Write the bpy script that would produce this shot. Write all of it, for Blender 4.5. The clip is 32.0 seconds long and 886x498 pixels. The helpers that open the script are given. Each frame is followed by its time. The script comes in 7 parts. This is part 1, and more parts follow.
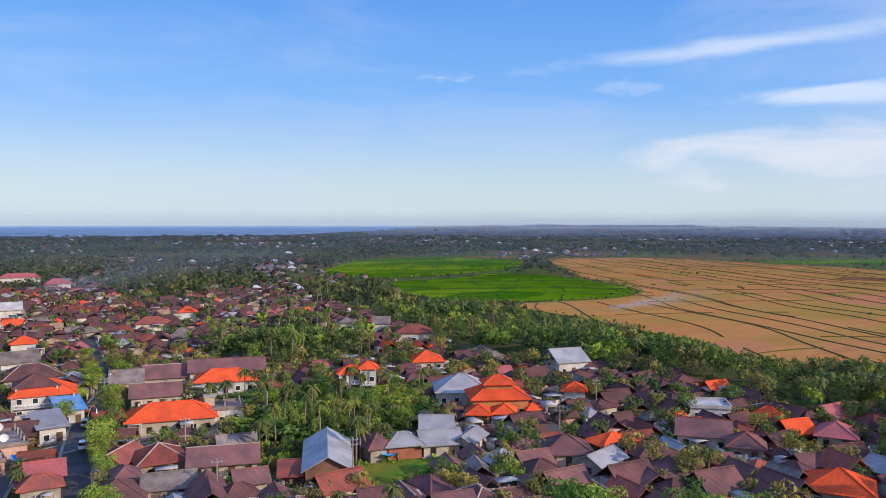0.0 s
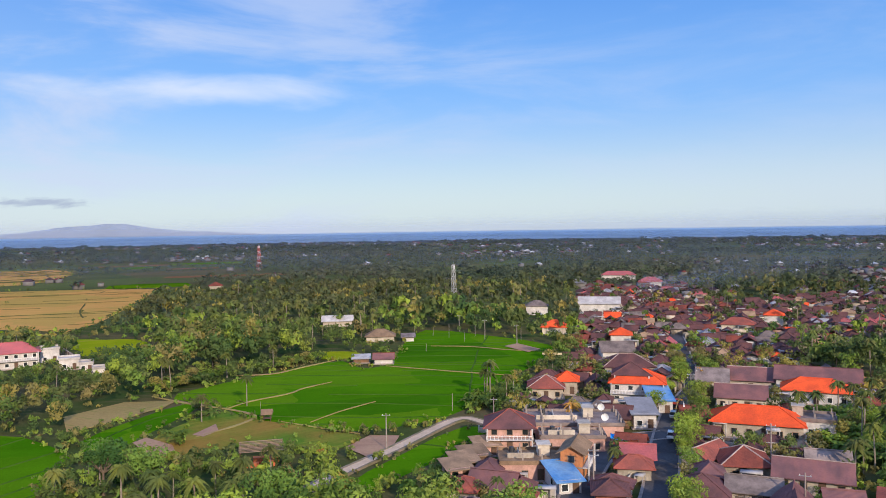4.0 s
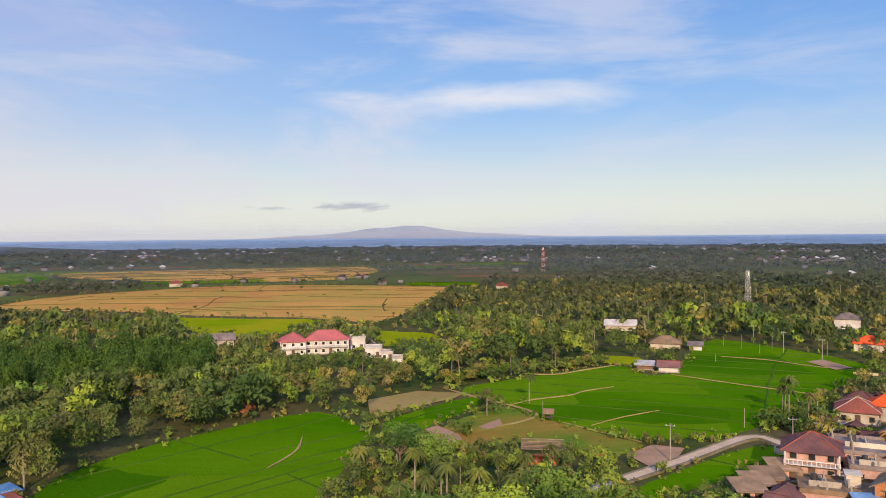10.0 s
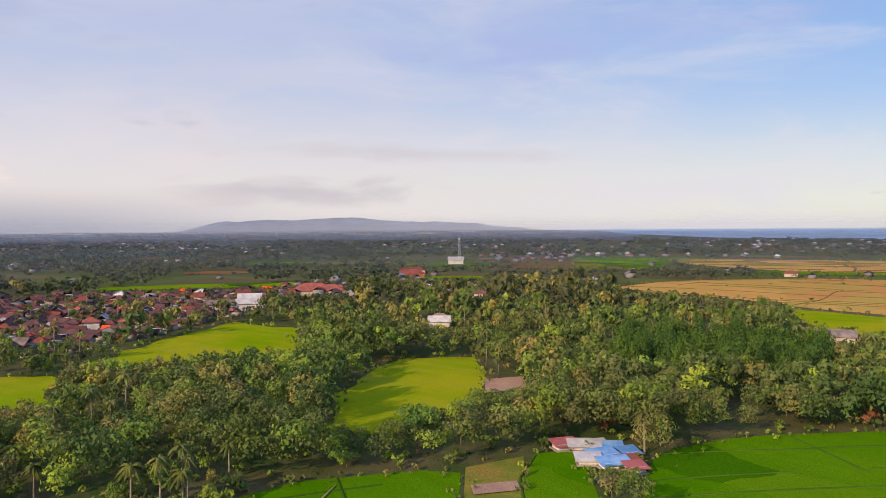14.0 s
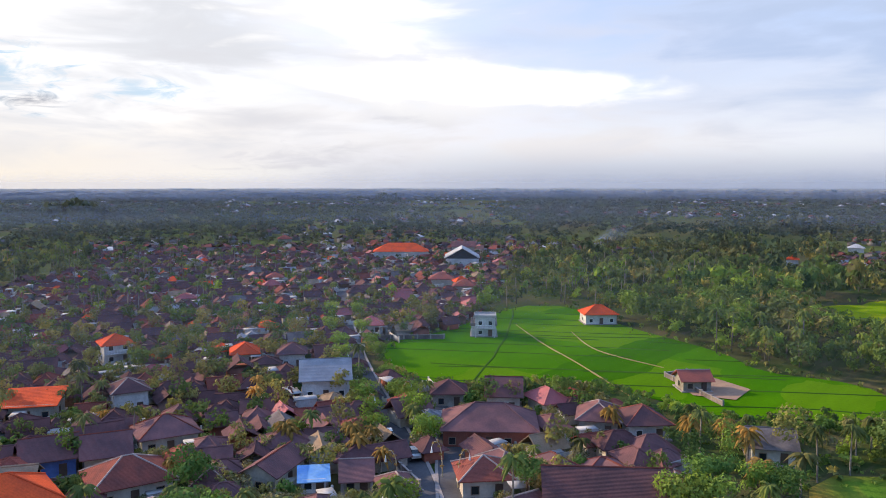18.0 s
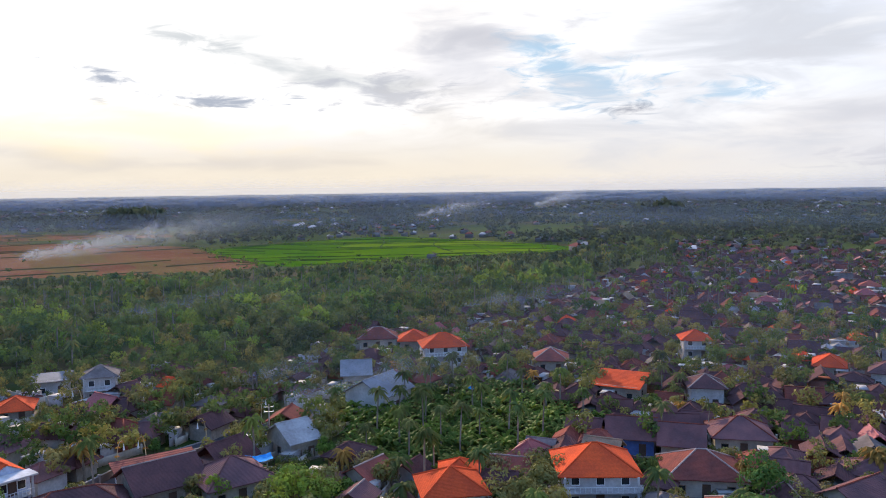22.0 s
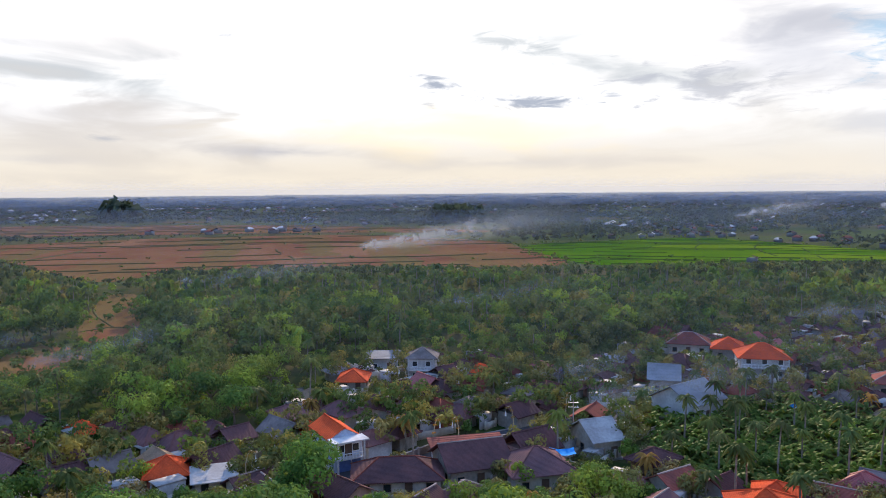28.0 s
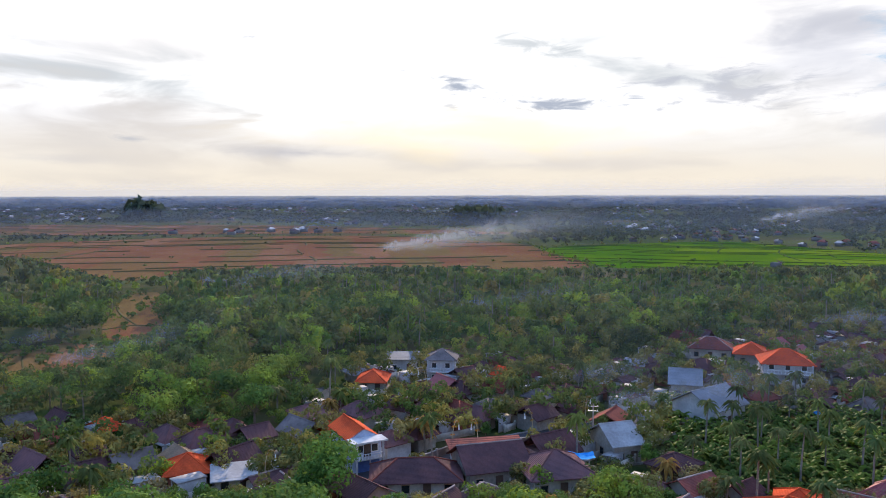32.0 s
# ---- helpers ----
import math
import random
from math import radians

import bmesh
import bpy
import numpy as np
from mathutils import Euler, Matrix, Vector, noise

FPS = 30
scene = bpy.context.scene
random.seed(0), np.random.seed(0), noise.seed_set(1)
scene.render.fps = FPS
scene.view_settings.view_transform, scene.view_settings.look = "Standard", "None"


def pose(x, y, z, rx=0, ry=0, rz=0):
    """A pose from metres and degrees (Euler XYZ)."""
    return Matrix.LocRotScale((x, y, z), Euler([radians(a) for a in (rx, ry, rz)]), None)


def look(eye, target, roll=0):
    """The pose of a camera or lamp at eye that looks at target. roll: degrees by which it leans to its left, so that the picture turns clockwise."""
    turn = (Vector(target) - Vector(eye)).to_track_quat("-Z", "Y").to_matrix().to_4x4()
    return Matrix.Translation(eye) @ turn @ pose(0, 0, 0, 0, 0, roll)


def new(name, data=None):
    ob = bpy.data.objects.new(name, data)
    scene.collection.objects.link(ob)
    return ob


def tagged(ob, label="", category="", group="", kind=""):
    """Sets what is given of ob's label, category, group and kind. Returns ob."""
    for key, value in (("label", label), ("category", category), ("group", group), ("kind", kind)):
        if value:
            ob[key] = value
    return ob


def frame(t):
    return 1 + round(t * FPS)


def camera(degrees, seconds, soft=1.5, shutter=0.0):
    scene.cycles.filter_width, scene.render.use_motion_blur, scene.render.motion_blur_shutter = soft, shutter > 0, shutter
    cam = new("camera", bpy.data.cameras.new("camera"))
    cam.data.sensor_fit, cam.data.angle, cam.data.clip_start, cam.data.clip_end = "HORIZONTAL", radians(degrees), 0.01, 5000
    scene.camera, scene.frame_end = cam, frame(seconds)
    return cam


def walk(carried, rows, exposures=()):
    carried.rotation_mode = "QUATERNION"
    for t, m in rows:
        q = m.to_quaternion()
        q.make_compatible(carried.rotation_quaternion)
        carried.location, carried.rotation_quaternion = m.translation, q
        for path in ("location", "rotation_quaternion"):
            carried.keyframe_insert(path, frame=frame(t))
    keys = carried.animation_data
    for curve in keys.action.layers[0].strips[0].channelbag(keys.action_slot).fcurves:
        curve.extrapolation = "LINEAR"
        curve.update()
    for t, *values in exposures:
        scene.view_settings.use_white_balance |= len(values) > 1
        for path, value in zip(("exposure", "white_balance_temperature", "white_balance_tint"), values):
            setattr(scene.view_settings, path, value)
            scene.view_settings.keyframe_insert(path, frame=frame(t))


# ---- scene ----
cam = camera(59.33, 32.0, soft=0.95)
# seconds, turn to the left, tilt, roll: the drone hovers and turns where it is
EYE = (0.0, 0.0, 50.0)
PATH = [
    (0, 2.10, -1.95, -0.11),
    (0.5, 6.72, -1.93, 0.04),
    (1, 11.52, -1.89, 0.11),
    (1.5, 16.97, -1.88, 0.22),
    (2, 23.89, -1.83, 0.36),
    (2.5, 32.01, -1.77, 0.55),
    (3, 38.39, -1.70, 0.64),
    (3.5, 41.94, -1.64, 0.81),
    (5.5, 45.79, -1.48, 0.74),
    (6, 49.06, -1.44, 0.77),
    (6.5, 52.02, -1.38, 0.80),
    (7, 52.91, -1.31, 0.74),
    (7.5, 52.60, -1.28, 0.64),
    (8, 52.35, -1.27, 0.58),
    (8.5, 53.82, -1.23, 0.49),
    (9, 57.31, -1.22, 0.55),
    (9.5, 60.80, -1.21, 0.51),
    (10, 64.03, -1.16, 0.53),
    (10.5, 65.30, -1.17, 0.50),
    (11, 66.68, -1.16, 0.49),
    (11.5, 69.44, -1.14, 0.46),
    (12, 74.78, -1.13, 0.48),
    (12.5, 84.44, -1.18, 0.59),
    (13, 95.75, -1.18, 0.71),
    (13.5, 101.80, -1.19, 0.69),
    (15.5, 123.44, -4.03, -0.25),
    (16, 128.56, -4.18, -0.15),
    (16.5, 141.69, -4.36, -0.52),
    (17, 163.51, -4.68, -0.21),
    (17.5, 174.92, -4.75, 0.10),
    (18, 186.03, -4.73, -0.01),
    (18.5, 194.56, -4.76, 0.12),
    (19, 202.29, -4.71, 0.26),
    (19.5, 205.02, -4.69, 0.24),
    (20, 206.82, -4.65, 0.14),
    (20.5, 214.20, -4.58, 0.31),
    (21, 222.53, -4.56, 0.68),
    (21.5, 225.58, -4.49, 0.72),
    (22, 227.14, -4.45, 0.76),
    (22.5, 226.90, -4.44, 0.69),
    (23, 226.62, -4.45, 0.52),
    (23.5, 227.63, -4.42, 0.42),
    (24, 231.50, -4.41, 0.46),
    (24.5, 234.11, -4.40, 0.45),
    (25, 235.97, -4.39, 0.42),
    (25.5, 238.00, -4.37, 0.37),
    (27.5, 247.41, -4.34, 0.54),
    (28, 249.76, -4.34, 0.49),
    (28.5, 253.87, -4.32, 0.60),
    (29, 253.04, -4.25, 0.54),
    (29.5, 250.01, -4.23, 0.39),
    (30, 250.65, -4.21, 0.28),
    (30.5, 254.68, -4.24, 0.37),
    (31, 254.94, -4.19, 0.36),
    (31.5, 252.28, -4.17, 0.20),
    (32, 251.30, -4.21, 0.10),
]
walk(cam, [(t, pose(*EYE, 90 + p, r, y)) for t, y, p, r in PATH], exposures=[(0, -0.05, 5900, 13), (3, -0.05, 5950, 13), (7, 0.0, 6350, 12), (12, 0.0, 7300, 18), (16, 0.17, 6980, 14), (18, 0.30, 6500, 11), (19, 0.28, 6470, 11), (20, 0.24, 6400, 11), (23, 0.20, 6290, 11), (32, 0.20, 6200, 11)])

# ---------------------------------------------------------------- light
SUN_AZ, SUN_EL = 246.0, 22.0
sun_dir = Vector((-math.sin(radians(SUN_AZ)) * math.cos(radians(SUN_EL)), math.cos(radians(SUN_AZ)) * math.cos(radians(SUN_EL)), math.sin(radians(SUN_EL))))
sun_data = bpy.data.lights.new("sun", "SUN")
sun_data.energy, sun_data.angle, sun_data.color = 4.8, radians(1.0), (1.0, 0.80, 0.55)
sun = new("sun", sun_data)
sun.matrix_world = look((0, 0, 300), Vector((0, 0, 300)) - sun_dir)


class Nodes:
    """Small helper that wires shader nodes."""

    def __init__(self, tree):
        self.t = tree
        tree.nodes.clear()

    def n(self, kind, **ins):
        nd = self.t.nodes.new(kind)
        for k, v in ins.items():
            self.put(nd.inputs[int(k[1:])] if k[0] == "i" and k[1:].isdigit() else nd.inputs[k], v)
        return nd

    def put(self, socket, v):
        if isinstance(v, bpy.types.NodeSocket):
            self.t.links.new(v, socket)
        else:
            socket.default_value = v

    def math(self, op, a, b=0.0, c=0.0, clamp=False):
        nd = self.t.nodes.new("ShaderNodeMath")
        nd.operation, nd.use_clamp = op, clamp
        for s, v in zip(nd.inputs, (a, b, c)):
            self.put(s, v)
        return nd.outputs[0]

    def mix(self, f, a, b, blend="MIX"):
        nd = self.t.nodes.new("ShaderNodeMix")
        nd.data_type, nd.blend_type = "RGBA", blend
        self.put(nd.inputs[0], f)
        for s, v in ((nd.inputs[6], a), (nd.inputs[7], b)):
            self.put(s, (*v, 1.0) if isinstance(v, tuple) and len(v) == 3 else v)
        return nd.outputs[2]

    def ramp(self, f, lo, hi, a=0.0, b=1.0):
        nd = self.t.nodes.new("ShaderNodeMapRange")
        nd.interpolation_type = "SMOOTHSTEP"
        for i, v in enumerate((f, lo, hi, a, b)):
            self.put(nd.inputs[i], v)
        return nd.outputs[0]

    def noise(self, vec, scale, detail=3.0, rough=0.55, dist=0.0):
        nd = self.t.nodes.new("ShaderNodeTexNoise")
        self.put(nd.inputs["Vector"], vec)
        nd.inputs["Scale"].default_value, nd.inputs["Detail"].default_value = scale, detail
        nd.inputs["Roughness"].default_value, nd.inputs["Distortion"].default_value = rough, dist
        return nd.outputs["Fac"]


def build_sky():
    world = bpy.data.worlds.new("evening_sky")
    scene.world = world
    world.use_nodes = True
    k = Nodes(world.node_tree)
    sky = k.n("ShaderNodeTexSky")
    sky.sky_type, sky.sun_disc = "NISHITA", False
    sky.sun_elevation, sky.sun_rotation = radians(SUN_EL), radians(-SUN_AZ)
    sky.air_density, sky.dust_density, sky.ozone_density = 1.0, 0.6, 2.0
    co = k.n("ShaderNodeTexCoord").outputs["Generated"]
    sep = k.n("ShaderNodeSeparateXYZ", i0=co)
    x, y, z = sep.outputs
    az = k.math("MULTIPLY", k.math("ARCTAN2", k.math("MULTIPLY", x, -1.0), y), 57.2958)
    el = k.math("MULTIPLY", k.math("ARCSINE", z), 57.2958)
    # bearing counted from 0 to 360, and the share of thin cloud there
    turn = k.math("FLOORED_MODULO", az, 360.0)
    cover = k.math("MULTIPLY", k.ramp(turn, 56.0, 132.0), k.ramp(turn, 345.0, 298.0))
    sunward = k.math("MULTIPLY", k.ramp(turn, 168.0, 232.0), k.ramp(turn, 310.0, 268.0))
    # streaky high cloud, drawn out along the horizon
    flat = k.n("ShaderNodeCombineXYZ", i0=k.math("MULTIPLY", x, 2.6), i1=k.math("MULTIPLY", y, 2.6), i2=k.math("MULTIPLY", el, 0.19)).outputs[0]
    wisp = k.noise(flat, 1.1, 6.0, 0.6, 0.5)
    lump = k.noise(flat, 2.4, 5.0, 0.52, 0.4)
    bank = k.noise(flat, 0.9, 5.0, 0.6, 0.4)
    shreds = k.noise(flat, 6.5, 5.0, 0.6, 0.8)
    clear = k.mix(k.ramp(el, 7.0, 22.0), (2.2, 4.6, 8.4), (0.65, 2.6, 7.4))
    clear = k.mix(k.ramp(el, 10.0, 1.2), clear, (6.0, 7.0, 7.0))
    base = k.mix(0.8, sky.outputs[0], clear)
    veil = k.math("MULTIPLY", k.ramp(wisp, 0.40, 0.70, 0.0, 0.75), k.math("MULTIPLY", k.ramp(turn, 20.0, 75.0, 0.3, 1.0), k.ramp(turn, 345.0, 300.0, 0.3, 1.0)), clamp=True)
    col = k.mix(veil, base, (5.8, 6.4, 7.6))
    white = k.mix(k.ramp(el, 3.0, 13.0), (6.3, 6.3, 6.8), (4.6, 5.3, 7.0))
    col = k.mix(k.math("MULTIPLY", cover, k.ramp(lump, 0.2, 0.75, 0.99, 0.7)), col, white)
    col = k.mix(k.math("MULTIPLY", sunward, k.ramp(el, 1.5, 6.0), clamp=True), col, (10.0, 9.7, 9.2))
    col = k.mix(k.math("MULTIPLY", k.math("MULTIPLY", k.ramp(turn, 150.0, 200.0), k.ramp(turn, 335.0, 290.0)), k.ramp(bank, 0.45, 0.68, 0.0, 0.6), clamp=True), col, (6.6, 6.3, 6.1))
    # cream light above the horizon on the sun's side
    col = k.mix(k.math("MULTIPLY", k.ramp(turn, 176.0, 236.0, 0.0, 0.9), k.math("MULTIPLY", k.ramp(el, 6.5, 0.5), k.ramp(turn, 330.0, 285.0)), clamp=True), col, (7.4, 6.5, 5.1))

    # brighter blue overhead, out of view, added to fill the shade with blue
    col = k.mix(k.ramp(el, 18.0, 45.0, 0.0, 0.9), col, (2.6, 4.7, 9.4))

    def patch(a, e, wa, we, colour, strength, tilt=0.0, soft=1.15, rag=3.4):
        """One cloud or gap in the cloud, at bearing a and height e, with ragged rims."""
        nonlocal col
        da = k.math("SUBTRACT", k.math("FLOORED_MODULO", k.math("SUBTRACT", turn, a - 180.0), 360.0), 180.0)
        u = k.math("DIVIDE", da, wa)
        v = k.math("DIVIDE", k.math("SUBTRACT", k.math("SUBTRACT", el, e), k.math("MULTIPLY", da, tilt)), we)
        d = k.math("SQRT", k.math("ADD", k.math("MULTIPLY", u, u), k.math("MULTIPLY", v, v)))
        d = k.math("ADD", d, k.math("MULTIPLY", k.math("SUBTRACT", shreds if wa < 7 else lump, 0.5), rag * (1.2 if wa < 7 else 1.0)))
        col = k.mix(k.ramp(d, 1.0, 1.0 - soft, 0.0, strength), col, colour)

    patch(152, 12, 24, 6, (3.2, 4.0, 5.6), 0.8, 0)
    patch(176, 10.6, 12, 1.2, (5.2, 5.5, 6.6), 0.7, 0.03)
    patch(204, 9.5, 15, 5, (4.6, 4.9, 5.3), 0.6, 0)
    patch(198, 4.5, 10, 1.6, (5.2, 5.1, 5.4), 0.7, 0)
    patch(224, 9.8, 8, 3.5, (5.2, 5.2, 5.6), 0.75, 0)
    patch(186, 6.6, 15, 2.2, (6.9, 6.8, 6.8), 0.8, 0.02)
    patch(275, 9, 12, 4, (6.6, 6.3, 6.1), 0.7, 0.05)
    patch(170, 9, 20, 10, (4.6, 5.2, 6.4), 0.35, 0)
    patch(176, 2.5, 22, 3.2, (6.2, 5.9, 5.7), 0.6, 0)
    patch(210, 8, 14, 8, (5.6, 5.7, 6.0), 0.6, 0)
    patch(226, 8, 7, 6, (6.8, 6.7, 6.8), 0.5, 0)
    patch(337, 4.4, 14.85, 2.29, (7.2, 7.3, 7.4), 0.85, 0.02)
    patch(340, 12, 17.55, 0.9, (7.2, 7.6, 8.2), 0.65, -0.06, rag=2.4)
    patch(335, 8.5, 8.1, 0.81, (7.4, 7.8, 8.3), 0.7, 0)
    patch(2, 10.4, 1.92, 0.48, (7.4, 7.8, 8.3), 0.4, 0)
    patch(349, 9.6, 3.6, 0.6, (7.0, 7.5, 8.2), 0.25, 0.1)
    patch(70.1, 2, 3.12, 0.36, (3.8, 4.3, 5.2), 0.85, 0)
    patch(76.3, 1.9, 1.8, 0.19, (3.8, 4.3, 5.2), 0.8, 0)
    patch(99, 13, 17.55, 2.56, (3.1, 4.2, 7.3), 0.65, 0.03)
    patch(103, 11.8, 13.5, 1.62, (3.1, 4.2, 7.3), 0.55, -0.05)
    patch(118.7, 2.7, 12.15, 1.22, (4.3, 4.4, 5.2), 0.7, 0)
    patch(110, 5.4, 14.85, 0.81, (4.9, 5.0, 5.7), 0.55, 0.03)
    patch(139.7, 3.4, 3.6, 0.96, (7.2, 6.8, 6.8), 0.8, 0)
    patch(134, 2.2, 13.5, 1.08, (6.6, 6.3, 6.4), 0.6, 0)
    patch(128, 14, 20.25, 2.03, (3.6, 4.6, 7.3), 0.5, 0)
    patch(155, 9, 20.25, 3.38, (3.5, 4.4, 6.4), 0.92, 0.05)
    patch(180, 10.2, 10.8, 1.22, (4.3, 5.2, 6.9), 0.65, 0.05)
    patch(189, 4.8, 2.64, 0.36, (5.0, 5.0, 5.4), 0.7, 0)
    patch(196, 1.8, 6.75, 1.08, (5.0, 4.9, 5.2), 0.6, 0)
    patch(219.5, 8.9, 4.32, 2.04, (3.4, 5.0, 6.4), 0.9, 0.25)
    patch(216.3, 7.1, 4.8, 2.4, (3.4, 5.0, 6.4), 0.9, 0.1)
    patch(213.8, 5.4, 2.16, 0.6, (3.0, 3.1, 3.5), 0.95, 0)
    patch(207, 6.4, 3.6, 0.96, (3.4, 5.0, 6.4), 0.75, 0.05)
    patch(204, 8.6, 4.8, 1.2, (5.6, 5.6, 5.9), 0.5, 0)
    patch(239, 8.9, 12.15, 2.03, (4.5, 4.75, 4.85), 0.8, 0.2)
    patch(231.5, 6.9, 6.75, 1.62, (4.1, 4.2, 4.6), 0.75, 0.1)
    patch(243.5, 10.2, 4.8, 0.96, (4.5, 4.75, 4.85), 0.7, 0.2)
    patch(272, 7.5, 16.2, 2.03, (4.5, 4.75, 4.85), 0.8, 0.12)
    patch(276, 5.2, 13.5, 2.03, (5.4, 5.2, 5.2), 0.7, 0)
    patch(249.6, 7.5, 2.88, 0.66, (3.3, 3.6, 4.2), 0.95, 0.2)
    patch(242.5, 6.3, 6.21, 0.57, (3.3, 3.6, 4.2), 0.95, 0)
    patch(237.7, 6.7, 1.8, 0.42, (3.3, 3.6, 4.2), 0.9, 0.1)
    patch(254, 8.6, 1.08, 0.24, (3.3, 3.6, 4.2), 0.8, 0)
    patch(250.5, 6.1, 1.08, 0.36, (3.3, 3.6, 4.2), 0.7, 0)
    patch(261.5, 2.8, 9.45, 0.81, (4.2, 4.1, 4.3), 0.9, 0.03)
    patch(273, 3.7, 1.68, 0.36, (3.3, 3.6, 4.2), 0.85, 0)
    patch(224, 10.9, 8.1, 1.76, (4.7, 4.7, 5.0), 0.8, -0.05)
    patch(245, 1.9, 17.55, 0.68, (5.2, 4.9, 4.8), 0.65, 0)
    patch(279, 2.2, 8.1, 0.54, (5.0, 4.8, 4.8), 0.6, 0)
    patch(265, 10.8, 1.92, 0.3, (3.3, 3.6, 4.2), 0.6, 0)
    patch(158, 8, 14, 9, (3.8, 4.6, 6.0), 0.5, 0)
    patch(61, 9.7, 15, 1.35, (7.5, 7.8, 8.2), 0.72, 0.0, rag=1.9)
    patch(66, 9.2, 10, 1.5, (7.2, 7.6, 8.1), 0.5, 0.03, rag=1.8)
    patch(274, 3.6, 15, 4, (5.9, 5.4, 4.8), 0.65, 0)
    patch(226, 3.6, 10, 4, (6.2, 5.8, 5.2), 0.6, 0)
    patch(248, 1.6, 32, 1.5, (6.6, 5.9, 4.9), 0.55, 0)
    patch(196, 6, 14, 8, (5.3, 5.4, 5.7), 0.55, 0)
    patch(218, 6, 8, 6, (5.7, 5.7, 5.9), 0.5, 0)
    patch(187, 6.8, 12, 2.0, (7.8, 7.7, 7.6), 0.65, 0.02)
    patch(250, 4.2, 17, 2.2, (9.6, 8.0, 5.2), 0.6, 0.0, rag=2.6)
    # the bright bank with a clean rim, south of the sun
    patch(184, 7.3, 17, 1.7, (10.6, 10.2, 9.6), 0.95, 0.03, soft=0.5, rag=1.1)
    patch(191, 12.0, 9, 3.2, (10.4, 10.2, 9.8), 0.85, 0.0)
    # blue-grey haze that lies low away from the sun
    col = k.mix(k.math("MULTIPLY", k.math("MULTIPLY", k.ramp(turn, 112.0, 140.0), k.ramp(turn, 205.0, 175.0)), k.ramp(el, 3.2, 0.2, 0.0, 0.8), clamp=True), col, (2.9, 3.3, 4.3))
    bg = k.n("ShaderNodeBackground", Color=col, Strength=0.115)
    k.t.links.new(bg.outputs[0], k.n("ShaderNodeOutputWorld").inputs[0])


build_sky()

# ---------------------------------------------------------------- materials


def material(name, colour, colour2=None, scale=0.5, rough=0.85, fine=8.0, bump=0.0, vary=0.25, metal=0.0, leaf=0.0, island=False, wave=None, gain=1.0):
    """Two-scale varied surface: colour to colour2 by a broad noise, darker and lighter by a fine one and from thing to thing."""
    m = bpy.data.materials.new(name)
    m.use_nodes = True
    k = Nodes(m.node_tree)
    geo = k.n("ShaderNodeNewGeometry")
    pos = geo.outputs["Position"]
    broad = k.noise(pos, scale, 4.0)
    c = k.mix(k.ramp(broad, 0.32, 0.68), colour, colour2 or tuple(v * 0.7 for v in colour))
    tone = geo.outputs["Random Per Island"] if island else k.n("ShaderNodeObjectInfo").outputs["Random"]
    if leaf and not island:
        tone = k.math("ADD", k.math("MULTIPLY", tone, 0.7), k.math("MULTIPLY", geo.outputs["Random Per Island"], 0.3))
    if leaf:
        # tone from tree to tree; sunlit highlights and shaded gaps painted in by noise
        c = k.mix(k.ramp(k.noise(pos, 0.085, 2.0), 0.46, 0.62, 0.0, 0.75), c, tuple(v * w for v, w in zip(colour, (1.9, 1.5, 1.0))))
        c = k.mix(k.ramp(k.noise(pos, 0.13, 3.0, 0.7), 0.36, 0.58, 0.6, 0.0), c, tuple(v * w for v, w in zip(colour, (0.34, 0.42, 0.40))))
    grain = k.noise(pos, fine, 3.0)
    amount = k.math("ADD", k.math("MULTIPLY", k.math("SUBTRACT", tone, 0.5), vary), k.math("MULTIPLY", k.math("SUBTRACT", grain, 0.5), 0.6))
    c = k.mix(1.0, c, k.n("ShaderNodeCombineColor", i0=k.math("ADD", amount, gain), i1=k.math("ADD", amount, gain), i2=k.math("ADD", amount, gain)).outputs[0], "MULTIPLY")
    b = k.n("ShaderNodeBsdfPrincipled", Roughness=rough, Metallic=metal)
    k.put(b.inputs["Base Color"], c)
    if leaf or rough >= 0.9:
        b.inputs["Specular IOR Level"].default_value = 0.04
    if bump:
        h = grain
        if wave:
            co = k.n("ShaderNodeTexCoord").outputs["Object"]
            wv = k.n("ShaderNodeTexWave", Vector=co, Scale=wave)
            wv.bands_direction = "Z"
            h = k.math("ADD", grain, k.math("MULTIPLY", wv.outputs["Fac"], 0.6))
        k.put(b.inputs["Normal"], k.n("ShaderNodeBump", Strength=bump, Distance=0.2, Height=h).outputs[0])
    out = k.n("ShaderNodeOutputMaterial")
    if leaf:
        tr = k.n("ShaderNodeBsdfTranslucent", Color=c)
        mx = k.n("ShaderNodeMixShader", i0=leaf, i1=b.outputs[0], i2=tr.outputs[0])
        k.t.links.new(mx.outputs[0], out.inputs[0])
    else:
        k.t.links.new(b.outputs[0], out.inputs[0])
    return m


